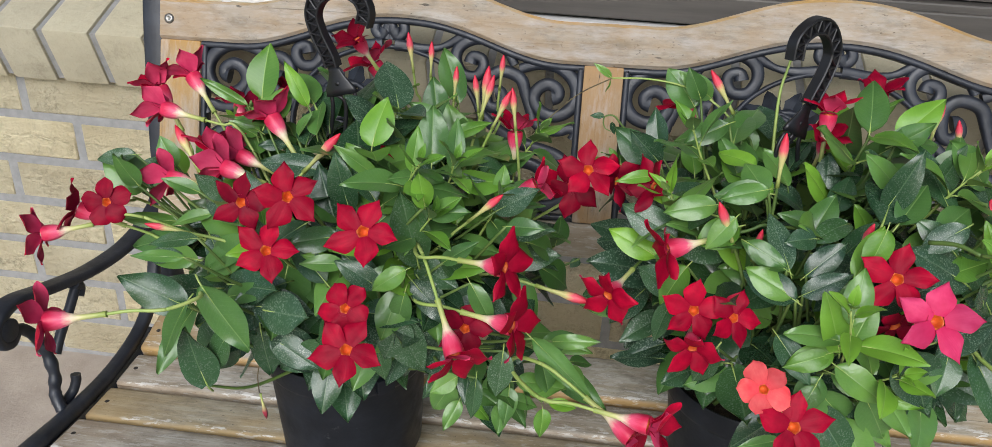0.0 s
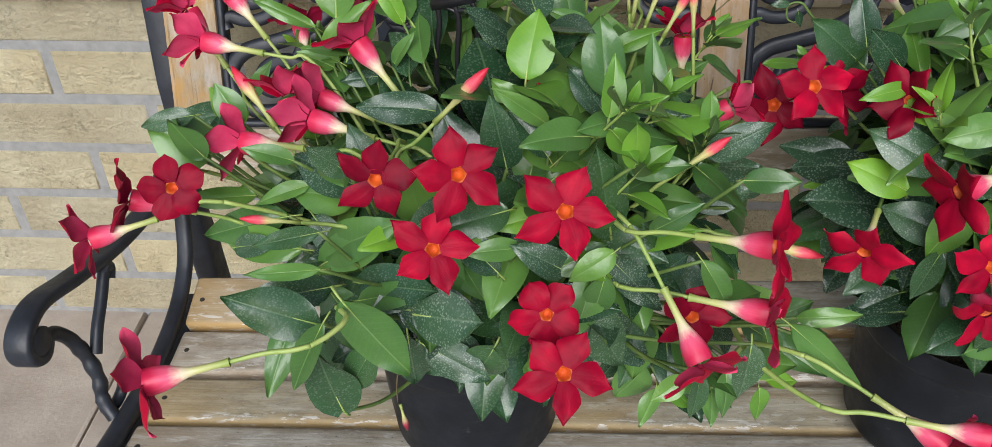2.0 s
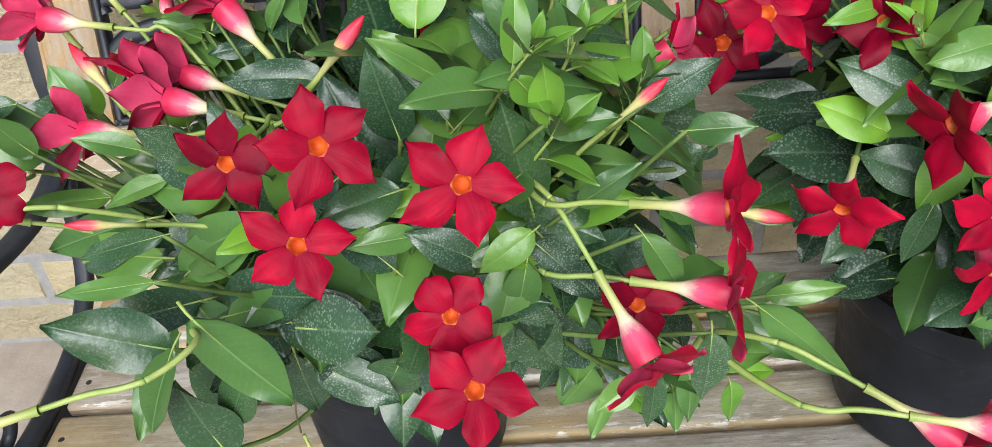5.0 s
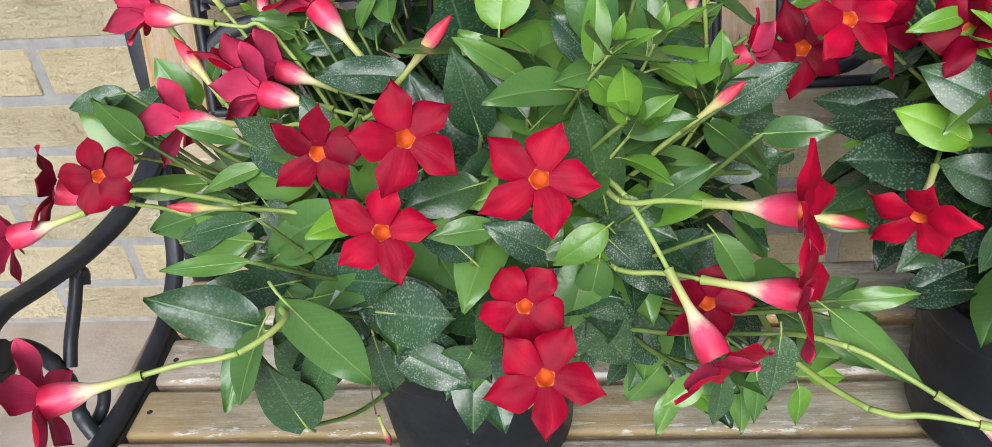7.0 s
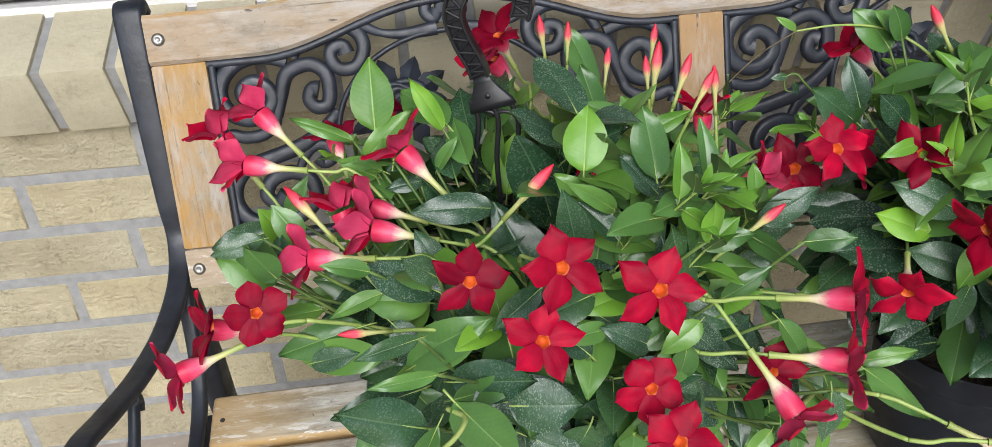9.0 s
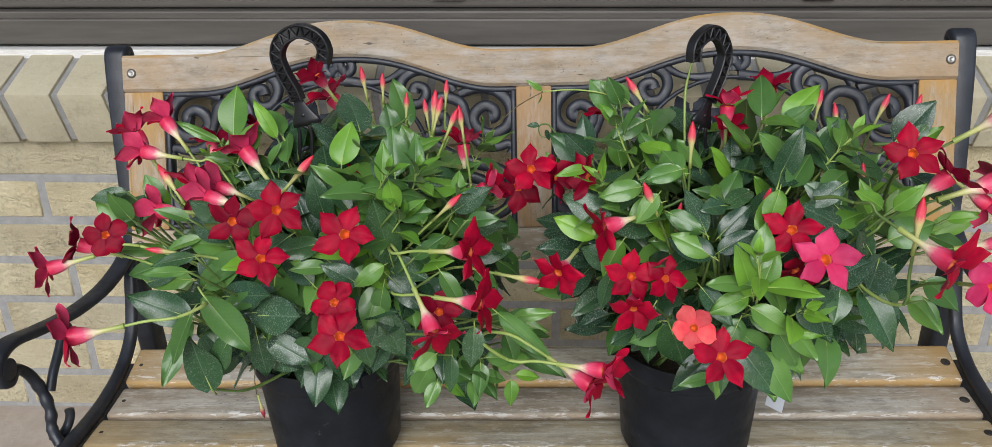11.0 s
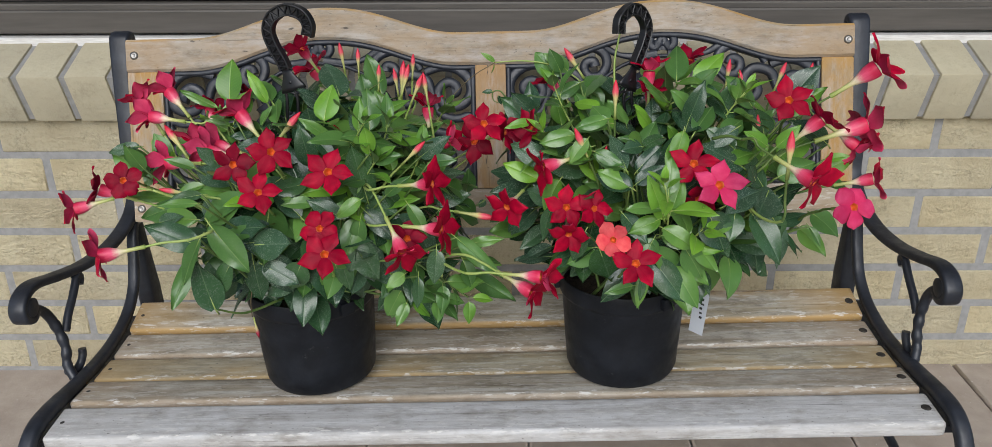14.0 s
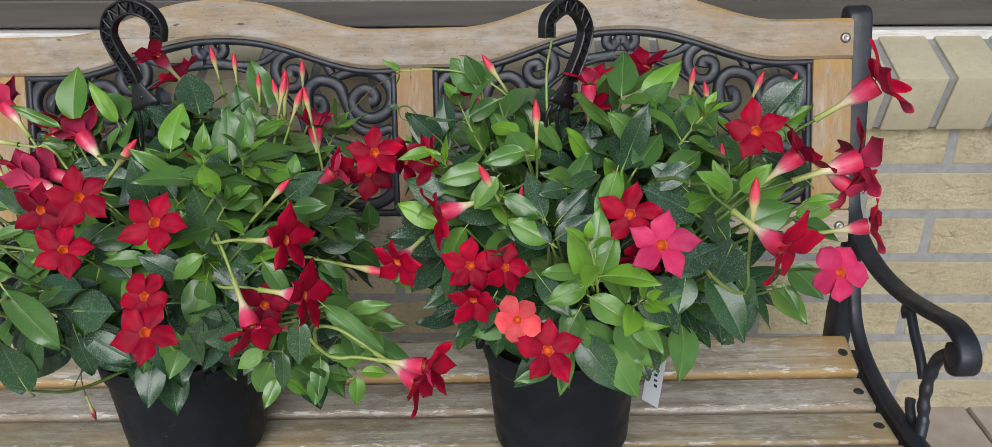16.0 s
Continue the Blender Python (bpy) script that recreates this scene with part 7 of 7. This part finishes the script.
B.bud((0.230, -0.263, 0.648), (0.1, -0.3, 0.9), 0.9)
B.bud((0.332, -0.362, 0.670), (0.0, 0.0, 1.0), 1.1, stem_to=(0.30, -0.27, 0.60))

# ---------------------------------------------------------------- bricks and pavers
brick_me = mesh_from("brick", box_bm(LENGTH - JOINT, 0.09, COURSE - JOINT, 0.0025, 1), BRICK, True)
rnd = random.Random(4)
# a joint of each course, from the lowest up, and the length of its bricks
COURSES = ((-0.974, 0.2537), (-0.834, 0.2533), (-0.979, 0.2530), (-0.833, 0.2538), (-0.985, 0.2550), (-0.853, 0.2560), (-0.687, 0.2490))
for row, (start, pitch) in enumerate(COURSES):
    z = FIRST + COURSE * (row + 0.5)
    x = start - pitch * 5.5
    while x < 2.2:
        child("brick", brick_me, wall, pose(x, 0.045 + rnd.uniform(-0.0008, 0.0008) - 0.004, z, 0, 0, rnd.uniform(-0.25, 0.25)) @ Matrix.Diagonal(((pitch - JOINT) / (LENGTH - JOINT), 1, 1, 1)))
        x += pitch
SILL_T = 0.0846
sill = new("window_sill", mesh_from("window_sill", box_bm(4.4, 0.112, 0.09, centre=(0, 0.0585, -0.0485)), MORTAR))
sill.matrix_world = WALL @ pose(0, -0.057, 0.615, 21)        # x along, y up the slope, from the front edge
tagged(sill, "sloping sill of cream bricks on edge", "window sill", kind="structure")
sill_me = mesh_from("brick", box_bm(SILL_T - 0.0115, 0.12, 0.098, 0.0045, 2, centre=(0, 0.0575, -0.0475)), SILL_BRICK, True)
for k in range(-25, 26):
    child("brick", sill_me, sill, pose(k * SILL_T + 0.0402, 0, 0, rnd.uniform(-0.3, 0.3), 0, rnd.uniform(-0.3, 0.3)))
PITCH = 0.2955
paver_me = mesh_from("paver", box_bm(PITCH - 0.004, PITCH - 0.004, 0.05, 0.004, 1), PAVER, True)
for i in range(-10, 8):
    for j in range(9):
        child("paver", paver_me, patio, pose(i * PITCH + 0.497, -0.14 - PITCH * j, -0.044 + rnd.uniform(-0.0006, 0.0006)))
